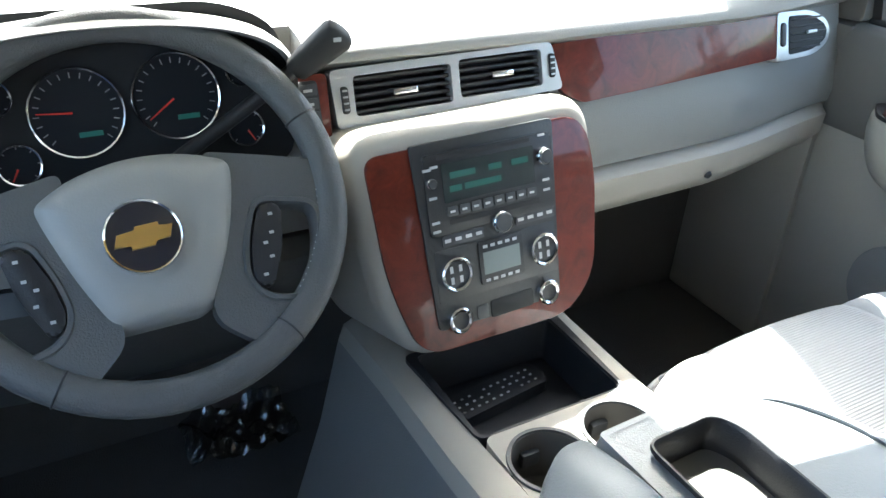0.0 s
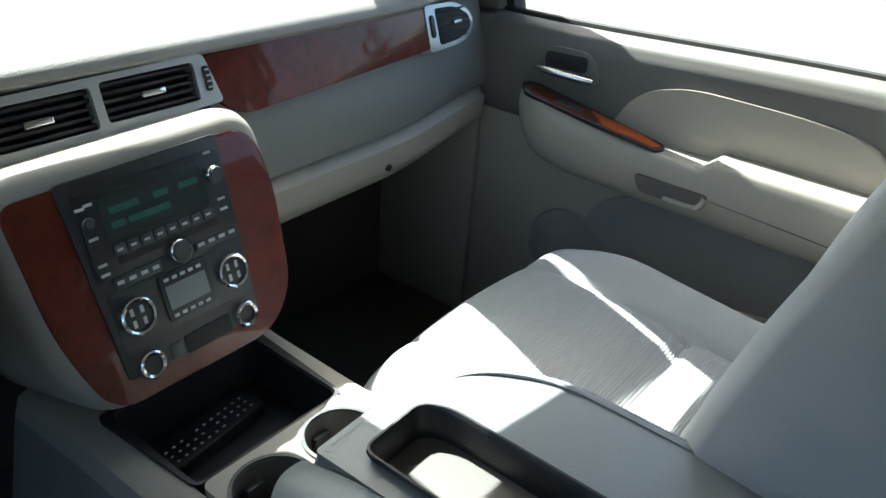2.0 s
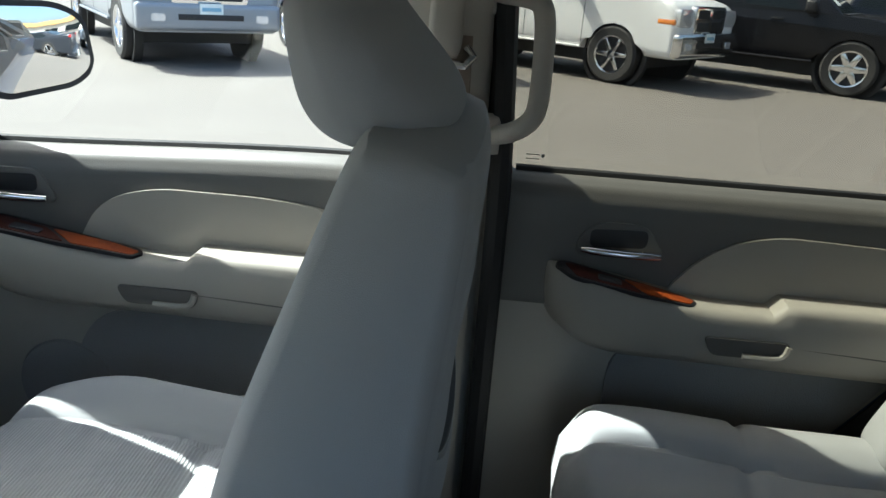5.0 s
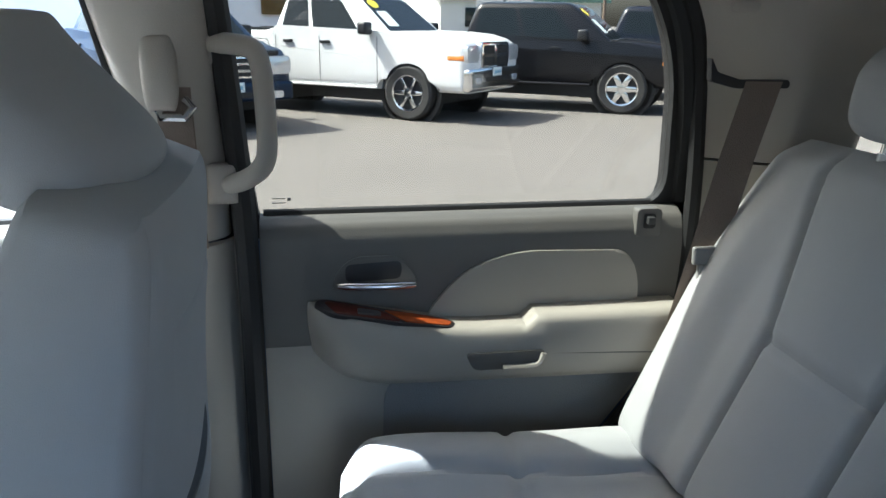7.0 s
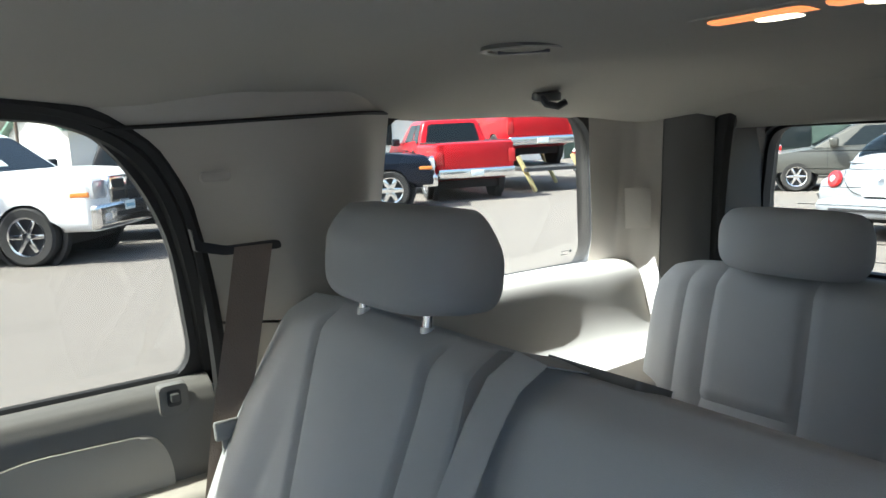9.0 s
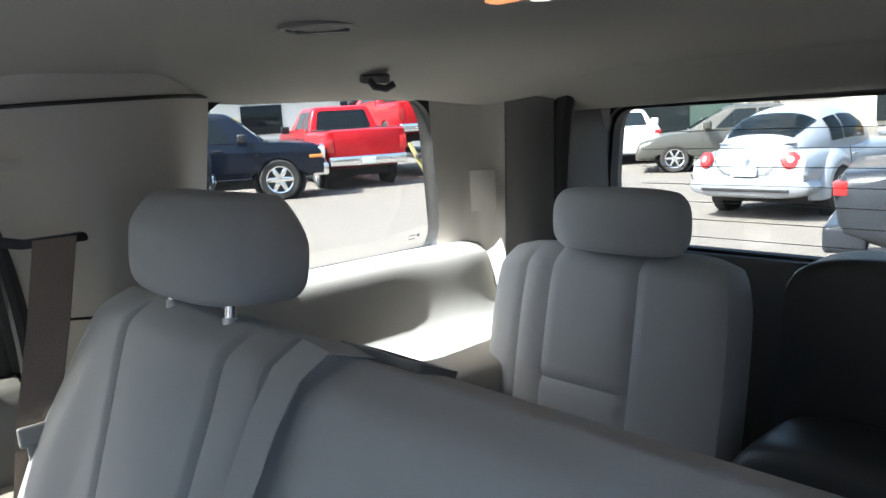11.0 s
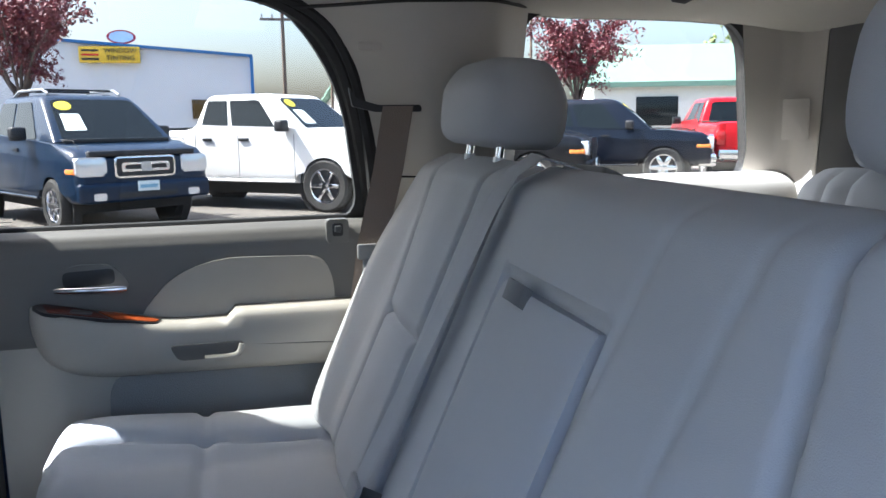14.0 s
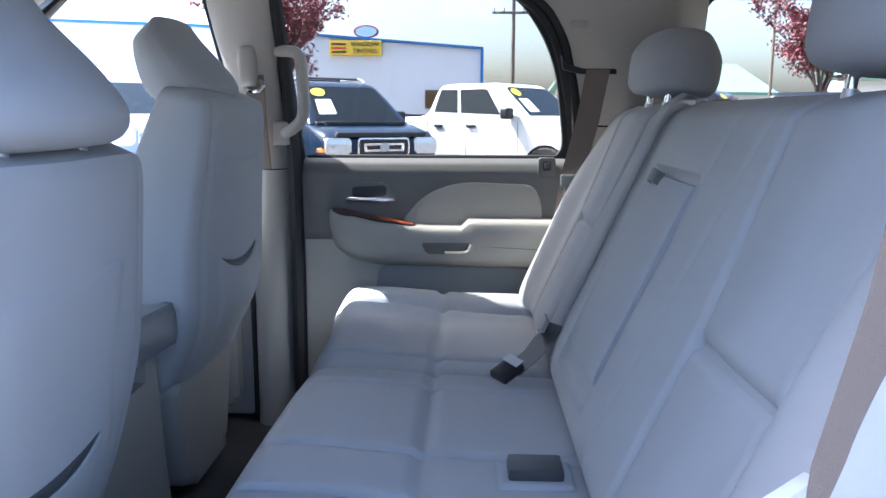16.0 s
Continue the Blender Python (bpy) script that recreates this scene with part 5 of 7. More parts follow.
def pillar_sheet(name, y0, y1, z0, z1, off, material, label, n=16):
    """Curved trim along the side; off(y, z) is how far it stands in from the glass plane."""
    ob = part(name, sheet(lambda u, v: (lean(v) - off(u, v), u, v), spread(y0, y1, n), spread(z0, z1, n), (0.02, 0, 0)), material)
    return tagged(ob, label, "pillar trim", kind="structure")


def b_off(y, z):
    t = (y - 0.245) / (0.345 - 0.245)
    return 0.02 + 0.045 * math.sin(math.pi * min(1, max(0, t))) ** 0.7


def b_front(z):
    """The upper pillar widens forwards towards the roof."""
    return 0.348 + 0.066 * smoothstep(1.26, 1.74, z)


def b_upper(u, z):
    y = 0.250 + u * (b_front(z) - 0.250)
    return (lean(z) - 0.02 - 0.047 * math.sin(math.pi * u) ** 0.6, y, z)


bp = part("trim_b_pillar", sheet(b_upper, spread(0, 1, 18), spread(1.272, 1.75, 16), (0.02, 0, 0)), PILLAR)
tagged(bp, "beige upper trim of the pillar between the doors", "pillar trim", kind="structure")
bl_ = pillar_sheet("trim_b_pillar_lower", 0.238, 0.335, 0.60, 1.270, lambda y, z: b_off(y, z) - 0.28 * (z - 1.31) + 0.012, CREAM, "cream lower trim of the pillar between the doors")
seal([(0.785, 0.222, 0.62), (0.785, 0.222, 1.00), (0.787, 0.222, 1.29), (lean(1.5) - 0.02, 0.235, 1.5), (lean(1.70) - 0.02, 0.248, 1.70)], 0.017)
seal([(0.79, 0.340, 0.62), (0.79, 0.345, 1.29), (lean(1.5) - 0.016, b_front(1.5) + 0.003, 1.5), (lean(1.70) - 0.02, b_front(1.70) + 0.003, 1.70)], 0.007)
seal([(0.79, -0.25, 0.70), (0.79, -0.33, 0.86), (0.79, -0.45, 1.02), (0.79, -0.478, 1.12), (0.79, -0.482, 1.31), (lean(1.45) - 0.02, -0.470, 1.45), (lean(1.58) - 0.02, -0.440, 1.58), (lean(1.66) - 0.02, -0.395, 1.66), (lean(1.70) - 0.02, -0.32, 1.70), (lean(1.72) - 0.022, -0.22, 1.720), (lean(1.724) - 0.022, 0.0, 1.724), (lean(1.724) - 0.022, 0.24, 1.724)], 0.013)
seal([(lean(1.31) - 0.006, -0.478, 1.31), (lean(1.45) - 0.010, -0.458, 1.45), (lean(1.58) - 0.010, -0.425, 1.58), (lean(1.655) - 0.010, -0.378, 1.655), (lean(1.70) - 0.012, -0.300, 1.70), (lean(1.712) - 0.014, -0.22, 1.712), (lean(1.716) - 0.014, 0.0, 1.716), (lean(1.716) - 0.014, 0.24, 1.716)], 0.017)


for y0_, y1_, z_, drop in ((1.150, 0.350, 1.300, 0.026), (0.200, -0.452, 1.3005, 0.0)):
    seal([(lean(z_) - 0.006, y0_ + (y1_ - y0_) * k / 12, z_ - drop * smoothstep(0.4, 1.15, y0_ + (y1_ - y0_) * k / 12) - (0.003 * (y0_ + (y1_ - y0_) * k / 12) if drop == 0 else 0.0)) for k in range(13)], 0.0075, "black rubber sweep at the foot of the window")


def c_off(y, z):
    rise = smoothstep(-0.462, -0.60, y) * smoothstep(-0.775, -0.68, y)
    return 0.022 + 0.085 * rise


def c_front(z):
    """The upper rear pillar trim follows the curve of the door opening."""
    return 0.042 * smoothstep(1.42, 1.58, z) + 0.050 * smoothstep(1.56, 1.66, z) + 0.075 * smoothstep(1.64, 1.715, z)


cp = part("trim_c_pillar", sheet(lambda u, v: (lean(v) - c_off(u, v), u + c_front(v) * (u + 0.757) / 0.287, v), spread(-0.470, -0.757, 26), spread(1.385, 1.745, 26), (0.02, 0, 0)), PILLAR)
tagged(cp, "beige upper trim of the rear pillar", "pillar trim", kind="structure")
pillar_sheet("trim_c_pillar_lower", -0.485, -0.757, 0.90, 1.381, lambda y, z: c_off(y, z) - 0.28 * (z - 1.31) * (z < 1.31) + 0.004, CREAM, "cream lower trim of the rear pillar", 22)
seam = part("trim_headliner_seam", tube([(lean(1.683) - c_off(u_, 1.683) - 0.004, u_ + c_front(1.683) * (u_ + 0.757) / 0.287, 1.680 + 0.008 * smoothstep(-0.5, -0.75, u_)) for u_ in spread(-0.470, -0.752, 18)], 0.0032, 6), RUBBER)
tagged(seam, "dark seam between headliner and rear pillar trim", "seam", kind="structure")
cover = part("trim_screw_cover", lean_slab(rounded([(-0.435, 1.604), (-0.435, 1.618), (-0.475, 1.618), (-0.475, 1.604)], 0.006), 0.095, 0.1045, 0.001), PILLAR)
tagged(cover, "small beige screw cover in the pillar trim", "cover", kind="structure")
slot = tagged(part("trim_belt_slot", lean_slab(rounded([(-0.418, 1.545), (-0.432, 1.525), (-0.470, 1.514), (-0.545, 1.514), (-0.548, 1.502), (-0.465, 1.502), (-0.425, 1.512)], 0.004), 0.10, 0.113, 0.002), BLACK), "black slot where the belt leaves the pillar", "belt slot", kind="structure")

# quarter panel under the rear side window, shelf and rear corner trim
Q_PROF = [(p.x, p.y) for p in eased([Vector(p) for p in ((0.822, 1.366), (0.800, 1.373), (0.772, 1.364), (0.758, 1.335), (0.748, 1.255), (0.728, 1.205), (0.690, 1.184), (0.60, 1.172), (0.583, 1.150), (0.580, 0.90))], 2)]


def q_x(s):
    prof = Q_PROF
    i = s * (len(prof) - 1)
    k = min(int(i), len(prof) - 2)
    w = i - k
    return (prof[k][0] * (1 - w) + prof[k + 1][0] * w, prof[k][1] * (1 - w) + prof[k + 1][1] * w)


qp = part("trim_quarter_panel", sheet(lambda u, v: (q_x(v)[0] - 0.02 * smoothstep(-1.15, -1.35, u), u, q_x(v)[1]), spread(-0.755, -1.80, 24), spread(0, 1, 48), (0.01, 0, -0.012)), CREAM)
tagged(qp, "cream side panel and shelf beside the third row", "side panel", kind="structure")


def d_fn(u, v):
    pts = [(0.008, -1.287), (0.014, -1.302), (0.020, -1.318), (0.028, -1.340), (0.046, -1.364), (0.076, -1.382), (0.098, -1.39)]
    i = u * (len(pts) - 1)
    k = min(int(i), len(pts) - 2)
    w = i - k
    off = pts[k][0] * (1 - w) + pts[k + 1][0] * w
    y = pts[k][1] * (1 - w) + pts[k + 1][1] * w
    y += (1 - u) ** 2 * 0.29 * max(0.0, v - 1.42) - 0.004 * (1 - u)
    return (lean(v) * (1 - u) + (0.801 - 0.05 * (v - 1.45)) * u - 0.006 - off, y, v)


dp = part("trim_d_pillar", sheet(d_fn, spread(0, 1, 24), spread(1.17, 1.70, 20), (0.012, -0.012, 0)), PILLAR)
tagged(dp, "beige rear corner trim, sunlit in part", "pillar trim", kind="structure")
part("speaker_grille", laid(slab(rect(-0.026, 0.026, -0.042, 0.042, 0.004), 'z', 0.0, 0.004, 0.001), plane_m((0.7235, -1.353, 1.48), (-0.75, -0.66, 0), (0.0, 0, 1))), PILLAR, dp, "square speaker grille")
dq = part("trim_d_pillar_rear", sheet(lambda u, v: (0.801 - 0.05 * (v - 1.45) - 0.106 - 0.058 * u - 0.01 * math.sin(math.pi * u), -1.391 - 0.085 * u, v), spread(0, 1, 10), spread(1.15, 1.70, 10), (0.02, -0.012, 0)), TAUPE)
tagged(dq, "taupe rear corner trim beside the tailgate", "pillar trim", kind="structure")
seal([(0.665, -1.50, 1.15), (0.645, -1.50, 1.45), (0.63, -1.50, 1.60), (0.61, -1.50, 1.70)], 0.022, "black tailgate seal")
for sx in (1, -1):
    tp = part("trim_tailgate_pillar", loft([[(sx * 0.700, y0, z), (sx * 0.650, y0, z), (sx * 0.775, y1, z), (sx * 0.845, y1, z)] for y0, y1, z in ((-1.53, -1.86, 1.20), (-1.53, -1.86, 1.45), (-1.53, -1.86, 1.68))]), RUBBER)
    tagged(tp, "dark tailgate pillar trim", "pillar trim", kind="structure")
back_glass_hole = rounded([(-0.775, 1.285), (0.775, 1.285), (0.785, 1.45), (0.765, 1.635), (-0.765, 1.635), (-0.785, 1.45)], [0.05, 0.05, 0.02, 0.06, 0.06, 0.02])
tg = part("trim_tailgate", slab([(-0.86, 0.55), (0.86, 0.55), (0.88, 1.30), (0.84, 1.76), (-0.84, 1.76), (-0.88, 1.30)], 'y', -1.93, -1.85, holes=[list(reversed(back_glass_hole))]), DARK_GREY)
tagged(tg, "dark inner trim of the closed tailgate", "tailgate", kind="structure")
bg = part("window_4", slab(grow(back_glass_hole, 0.012), 'y', -1.902, -1.898), GLASS_REAR, smooth=False)
tagged(bg, "tinted rear window with thin heater lines", "window", kind="structure")
for k in range(7):
    part("heater_line", tube([(-0.70, -1.8965, 1.315 + 0.042 * k), (0.70, -1.8965, 1.315 + 0.042 * k)], 0.0009, 4), DARK_GREY, bg)
part("window_seal", slab(grow(back_glass_hole, 0.015), 'y', -1.90, -1.87, holes=[list(reversed(grow(back_glass_hole, -0.008)))]), RUBBER, bg, "black rubber window seal")
hd = part("trim_rear_header", loft([[(x, -1.40, roof_z(x, -1.40) + 0.01), (x, -1.46, roof_z(x, -1.46) - 0.006), (x, -1.53, 1.648 - 0.012 * abs(x)), (x, -1.60, 1.640 - 0.012 * abs(x)), (x, -1.86, 1.640), (x, -1.86, 1.75), (x, -1.40, 1.75)] for x in spread(-0.76, 0.76, 24)]), HEADLINER)
tagged(hd, "beige header over the tailgate", "header", kind="structure")

# windscreen, its pillars and header
ws = part("window_5", sheet(lambda u, v: (v * (0.74 - 0.10 * u), 1.60 - 0.86 * u - 0.10 * v * v * (1 - u) , 1.27 + 0.475 * u), spread(0, 1, 8), spread(-1, 1, 12), (0, 0.004, 0.006)), GLASS, smooth=False)
ws.visible_shadow = False
tagged(ws, "clear windscreen", "windscreen", kind="structure")
for sx in (1, -1):
    ap = part("trim_a_pillar", tube(eased([(sx * 0.790, 1.50, 1.25), (sx * 0.738, 1.20, 1.41), (sx * 0.643, 0.92, 1.60), (sx * 0.585, 0.70, 1.75)]), 0.058, 14), PILLAR)
    tagged(ap, "beige windscreen pillar", "pillar", kind="structure")
for sx in (1, -1):
    shell = part("trim_a_pillar_shell", tube(eased([(sx * 0.825, 1.50, 1.25), (sx * 0.795, 1.20, 1.42), (sx * 0.745, 0.92, 1.615), (sx * 0.70, 0.72, 1.755)]), 0.040, 12), BODY)
    tagged(shell, "painted outer windscreen pillar", "pillar", kind="structure")
# Header carried unseen down the glass so its edge cuts off the sun.
wh = part("trim_windscreen_header", sheet(lambda u, v: (v * 0.70, 1.60 - 0.86 * u, 1.255 + 0.475 * u), spread(0.722, 1.06, 8), spread(-1, 1, 8), (0, 0.012, 0.022)), HEADLINER)
PAPER_IN = mat("price_sheet_paper", (0.78, 0.80, 0.78), 0.7)


def on_screen(x0, x1, u0, u1, r):
    """A sheet stuck to the inside of the windscreen."""
    o = rounded([(x0, u0), (x1, u0), (x1, u1), (x0, u1)], r, 6)
    return laid(slab([(p[0], p[1] * 0.982) for p in o], 'z', 0.0, 0.0012), plane_m((0, 1.585, 1.268), (1, 0, 0), (0, -0.875, 0.483)))


def leaf_on_screen(corners, r):
    return laid(slab([(p[0], p[1] * 0.982) for p in rounded(corners, r, 6)], 'z', 0.0, 0.0012), plane_m((0, 1.585, 1.268), (1, 0, 0), (0, -0.875, 0.483)))


ps = part("price_sheet", leaf_on_screen([(0.519, 0.300), (0.684, 0.350), (0.604, 0.655), (0.402, 0.638)], 0.004), PAPER_IN)
tagged(ps, "paper price sheet stuck inside the windscreen", "price sheet")
st_ = part("oval_sticker", on_screen(0.458, 0.588, 0.700, 0.780, 0.038), mat("yellow_oval_sticker", (0.85, 0.72, 0.05), 0.6))
tagged(st_, "yellow oval sticker on the windscreen", "sticker")
# Added sheet, out of view, that keeps sun off the wheel and console lid.
banner = part("windscreen_sun_block", on_screen(-0.66, 0.117, 0.453, 0.724, 0.035), PAPER_IN)
tagged(banner, "unseen sheet added at the windscreen to shade the wheel and console", "banner")
tagged(wh, "header above the windscreen, extended unseen to shade the front seats", "header", kind="structure")
sail = part("trim_mirror_sail", slab(rounded([(1.34, 1.262), (1.15, 1.275), (1.155, 1.40), (1.20, 1.40)], 0.006), 'x', 0.845, 0.812, 0.006), TAUPE)
tagged(sail, "taupe trim triangle in front of the door window", "trim", kind="structure")

# ---------- ceiling fittings ----------
lamp = thing("dome_lamp", "lit amber dome lamp in the headliner", "lamp", (0.0, -0.73, 1.745))
mlamp = Matrix.Translation((-0.004, -0.772, 1.748)) @ Matrix.Rotation(radians(-2), 4, 'Z')
part("bezel", laid(slab(rect(-0.130, 0.130, -0.050, 0.050, 0.03, 6), 'z', 0.03, -0.006, 0.004), mlamp), HEADLINER, lamp)
for sx in (-1, 1):
    part("lens", laid(slab(rect(sx * 0.058 - 0.050, sx * 0.058 + 0.050, -0.034, 0.034, 0.012), 'z', 0.0, -0.0085, 0.003), mlamp), AMBER, lamp, "glowing amber lens")
    part("bulb", laid(slab(rect(sx * 0.050 - 0.022, sx * 0.050 + 0.022, -0.014, 0.014, 0.013), 'z', -0.004, -0.0098, 0.002), mlamp), BULB, lamp, "bright lit bulb")
vent_c = thing("ceiling_vent", "round beige ceiling air vent with a dark rim", "ceiling vent", (0.335, -0.72, 1.745))
mv2 = plane_m((0.335, -0.722, roof_z(0.335, -0.722) + 0.001), (0.57, 0.70, 0.0), (0.70, -0.57, 0.0))
part("vent_rim", laid(lathe([(0.050, -0.004), (0.050, 0.002), (0.046, 0.0035), (0.042, 0.002), (0.042, -0.004)], 36), mv2), TAUPE, vent_c, "thin grey rim")
part("vent_ball", laid(lathe([(0.041, -0.004), (0.036, 0.001), (0.02, 0.004), (0.0, 0.005)], 30), mv2), HEADLINER, vent_c, "beige swivelling nozzle")
part("vent_slit", laid(box(-0.030, 0.030, -0.004, 0.004, 0.0, 0.0062, 0.001), mv2), DARK, vent_c, "dark slit")
hook = thing("coat_hook", "grey coat hook with a dark recess", "coat hook", (0.585, -0.99, 1.70))
part("hook_base", laid(slab(rect(-0.024, 0.024, -0.012, 0.012, 0.010, 5), 'z', 0.008, -0.004, 0.002), plane_m((0.592, -0.99, 1.706), (0.25, 0.95, 0), (0.95, -0.25, 0.25))), TAUPE, hook)
part("hook", tube([(0.590, -0.975, 1.704), (0.582, -0.98, 1.690), (0.572, -0.995, 1.686), (0.567, -1.008, 1.693)], 0.006, 8), DARK, hook, "small dark hook")

ah = thing("assist_handle", "folded beige assist handle above the rear door", "grab handle", (0.67, -0.02, 1.745))
ma = plane_m((0.676, -0.038, 1.752), (0, -1, 0), (0.94, 0, -0.34))
part("grip", laid(pillow(lambda u, v: u * 0.118, lambda u, v: v * 0.032, lambda u, v: 0.010, lambda u, v: -0.03, 30, 18, 8), ma), HEADLINER, ah)
part("coat_hook", laid(pillow(lambda u, v: 0.068 + u * 0.014, lambda u, v: -0.012 + v * 0.008, lambda u, v: 0.018, lambda u, v: 0.0, 10, 8, 3), ma), TAUPE, ah, "small hook on the handle")

# ---------- grab handle and belts ----------
grab = thing("grab_handle", "beige grab handle on the pillar between the doors", "grab handle", (0.735, 0.22, 1.46))
gp = [(0.752, 0.252, 1.556), (0.728, 0.226, 1.556), (0.713, 0.196, 1.552), (0.710, 0.187, 1.535), (0.711, 0.184, 1.50), (0.716, 0.182, 1.42), (0.720, 0.190, 1.392), (0.738, 0.216, 1.372), (0.764, 0.240, 1.362)]
part("grip", tube(eased(gp), 0.0140, 14), PILLAR, grab)
for gz, gx in ((1.556, 0.756), (1.362, 0.768)):
    part("end_cover", laid(pillow(lambda u, v: u * 0.022, lambda u, v: v * 0.030, lambda u, v: 0.012, lambda u, v: -0.02, 12, 14, 3), plane_m((gx, 0.250, gz), (0, -1, 0), (0, 0, 1))), PILLAR, grab, "moulded end cover")


def webbing(points, width, across, thick=0.0016):
    a = Vector(across).normalized()
    rings = []
    for p in points:
        p = Vector(p)
        rings.append([p - a * width / 2, p + a * width / 2, p + a * width / 2 + Vector((-thick, thick, 0)), p - a * width / 2 + Vector((-thick, thick, 0))])
    return loft(rings)


fb = thing("front_seat_belt", "beige front seat belt on the pillar", "seat belt", (0.73, 0.31, 1.2))
part("webbing", webbing([(0.722, 0.300, 1.50), (0.728, 0.298, 1.40), (0.745, 0.294, 1.275)], 0.044, (0, 1, 0)), BELT, fb)
part("anchor_cover", laid(pillow(lambda u, v: u * 0.023 * (1 - 0.3 * v ** 4), lambda u, v: v * 0.050, lambda u, v: 0.026, lambda u, v: -0.02, 14, 18, 2.6), plane_m((0.717, 0.314, 1.520), (0, -1, 0), (0, 0, 1))), PILLAR, fb, "beige height adjuster")
part("belt_ring", tube([(0.715, 0.285, 1.485), (0.708, 0.275, 1.475), (0.708, 0.285, 1.462), (0.712, 0.315, 1.462), (0.716, 0.322, 1.478)], 0.006, 8), CHROME, fb, "chrome belt ring")
rb = thing("rear_seat_belt", "brown-grey seat belt from the rear pillar", "seat belt", (0.66, -0.48, 1.2))
part("webbing", webbing([(lean(1.51) - 0.116, -0.505, 1.512), (lean(1.40) - 0.128, -0.488, 1.40), (0.680, -0.455, 1.27), (0.700, -0.44, 1.15), (0.715, -0.43, 0.95)], 0.052, (0.15, 1, 0)), BELT, rb)
part("latch_plate", laid(box(-0.029, 0.029, -0.014, 0.014, -0.004, 0.006, 0.005, 3), plane_m((0.673, -0.455, 1.258), (0, -1, 0), (0.1, 0, 1))), HUBPAD, rb, "pale latch plate")
part("buckle_tongue", laid(box(-0.020, 0.020, -0.062, -0.012, -0.003, 0.004, 0.002), plane_m((0.673, -0.455, 1.258), (0, -1, 0), (0.1, 0, 1))), HUBPAD, rb)
cb = thing("centre_seat_belt", "grey centre seat belt lying over the backrest", "seat belt", (0.2, -0.45, 1.2))
part("webbing", laid(webbing([(0.148, 0.280, -0.060), (0.160, 0.274, -0.006), (0.167, 0.245, 0.012), (0.174, 0.20, 0.017), (0.196, 0.0, 0.020), (0.222, -0.175, 0.022)], 0.046, (1, 0.1, 0)), MB), CLOTH_EDGE, cb, "grey webbing")
part("tongue", laid(box(-0.026, 0.026, -0.012, 0.014, 0.0, 0.008, 0.003), MB @ Matrix.Translation((0.224, -0.188, 0.020))), HUBPAD, cb, "grey belt tongue")
part("tongue_plate", laid(box(-0.012, 0.012, -0.050, -0.012, 0.002, 0.006, 0.001), MB @ Matrix.Translation((0.226, -0.188, 0.020))), CHROME, cb, "bright tongue plate")
bk = thing("belt_buckle", "dark seat belt buckle on a grey strap", "buckle", (0.14, -0.30, 0.97))
part("strap", webbing([(0.215, -0.372, 1.035), (0.18, -0.33, 0.99), (0.14, -0.29, 0.968)], 0.046, (0.7, 0.5, 0)), DARK_GREY, bk)
part("buckle", laid(box(-0.019, 0.019, -0.026, 0.026, 0.0, 0.016, 0.006, 3), plane_m((0.135, -0.282, 0.966), (0.6, 0.65, 0.2), (-0.6, 0.5, -0.3))), BLACK, bk, "black buckle")
part("buckle_label", laid(box(-0.016, 0.016, -0.026, -0.006, 0.020, 0.0208), plane_m((0.135, -0.282, 0.966), (0.6, 0.65, 0.2), (-0.6, 0.5, -0.3))), MARK, bk, "pale label")
bk2 = thing("buckle_receptacle", "blue-grey belt buckle set in the cushion", "buckle", (-0.235, -0.30, 0.96))
part("socket", box(-0.265, -0.185, -0.350, -0.250, 0.935, 0.957, 0.01, 3), CLOTH_EDGE, bk2)
part("buckle", box(-0.250, -0.200, -0.335, -0.265, 0.950, 0.972, 0.006), DARK_GREY, bk2)
lb = thing("left_rear_seat_belt", "brown seat belt hanging by the open door", "seat belt", (-0.72, -0.42, 1.0))
part("webbing", webbing([(-0.690, -0.510, 1.52), (-0.706, -0.470, 1.30), (-0.715, -0.442, 1.20), (-0.722, -0.425, 0.95)], 0.046, (-0.1, 1, 0)), BELT, lb)
part("latch_plate", laid(slab(rect(-0.038, 0.038, -0.014, 0.022, 0.008), 'z', -0.004, 0.006, 0.002), plane_m((-0.722, -0.404, 1.165), (0.55, -0.6, 0), (0.0, 0, 1))), WHITE_P, lb, "white latch plate")
part("tongue", laid(slab(rounded([(-0.022, -0.012), (0.022, -0.012), (0.018, -0.060), (-0.018, -0.060)], 0.006), 'z', -0.003, 0.004), plane_m((-0.722, -0.404, 1.165), (0.55, -0.6, 0), (0.0, 0, 1))), WHITE_P, lb)

# ---------- door mirror ----------
mir = thing("door_mirror", "black door mirror on the passenger side", "mirror", (0.90, 1.15, 1.29))
shell_m = plane_m((1.045, 1.09, 1.395), (0.856, -0.517, 0), (0, 0, 1))
MIRROR_EDGE = rounded([(-0.125, -0.026), (-0.052, -0.083), (0.082, -0.068), (0.119, -0.040), (0.106, 0.045), (0.055, 0.069), (-0.125, 0.072)], [0.02, 0.025, 0.03, 0.02, 0.045, 0.04, 0.02], 6)
hs = pillow(lambda u, v: u * 0.120 * (1 - 0.16 * v ** 4), lambda u, v: -0.006 + v * 0.082 * (1 - 0.14 * u ** 4), lambda u, v: 0.0, lambda u, v: -0.085 * (1 - 0.4 * u * u), 20, 20, 4)
part("housing", laid(hs, shell_m), BLACK, mir)
part("rim", laid(slab(grow(MIRROR_EDGE, 0.011), 'z', -0.030, 0.006, 0.004, 2), shell_m), BLACK, mir, "thick black mirror rim")
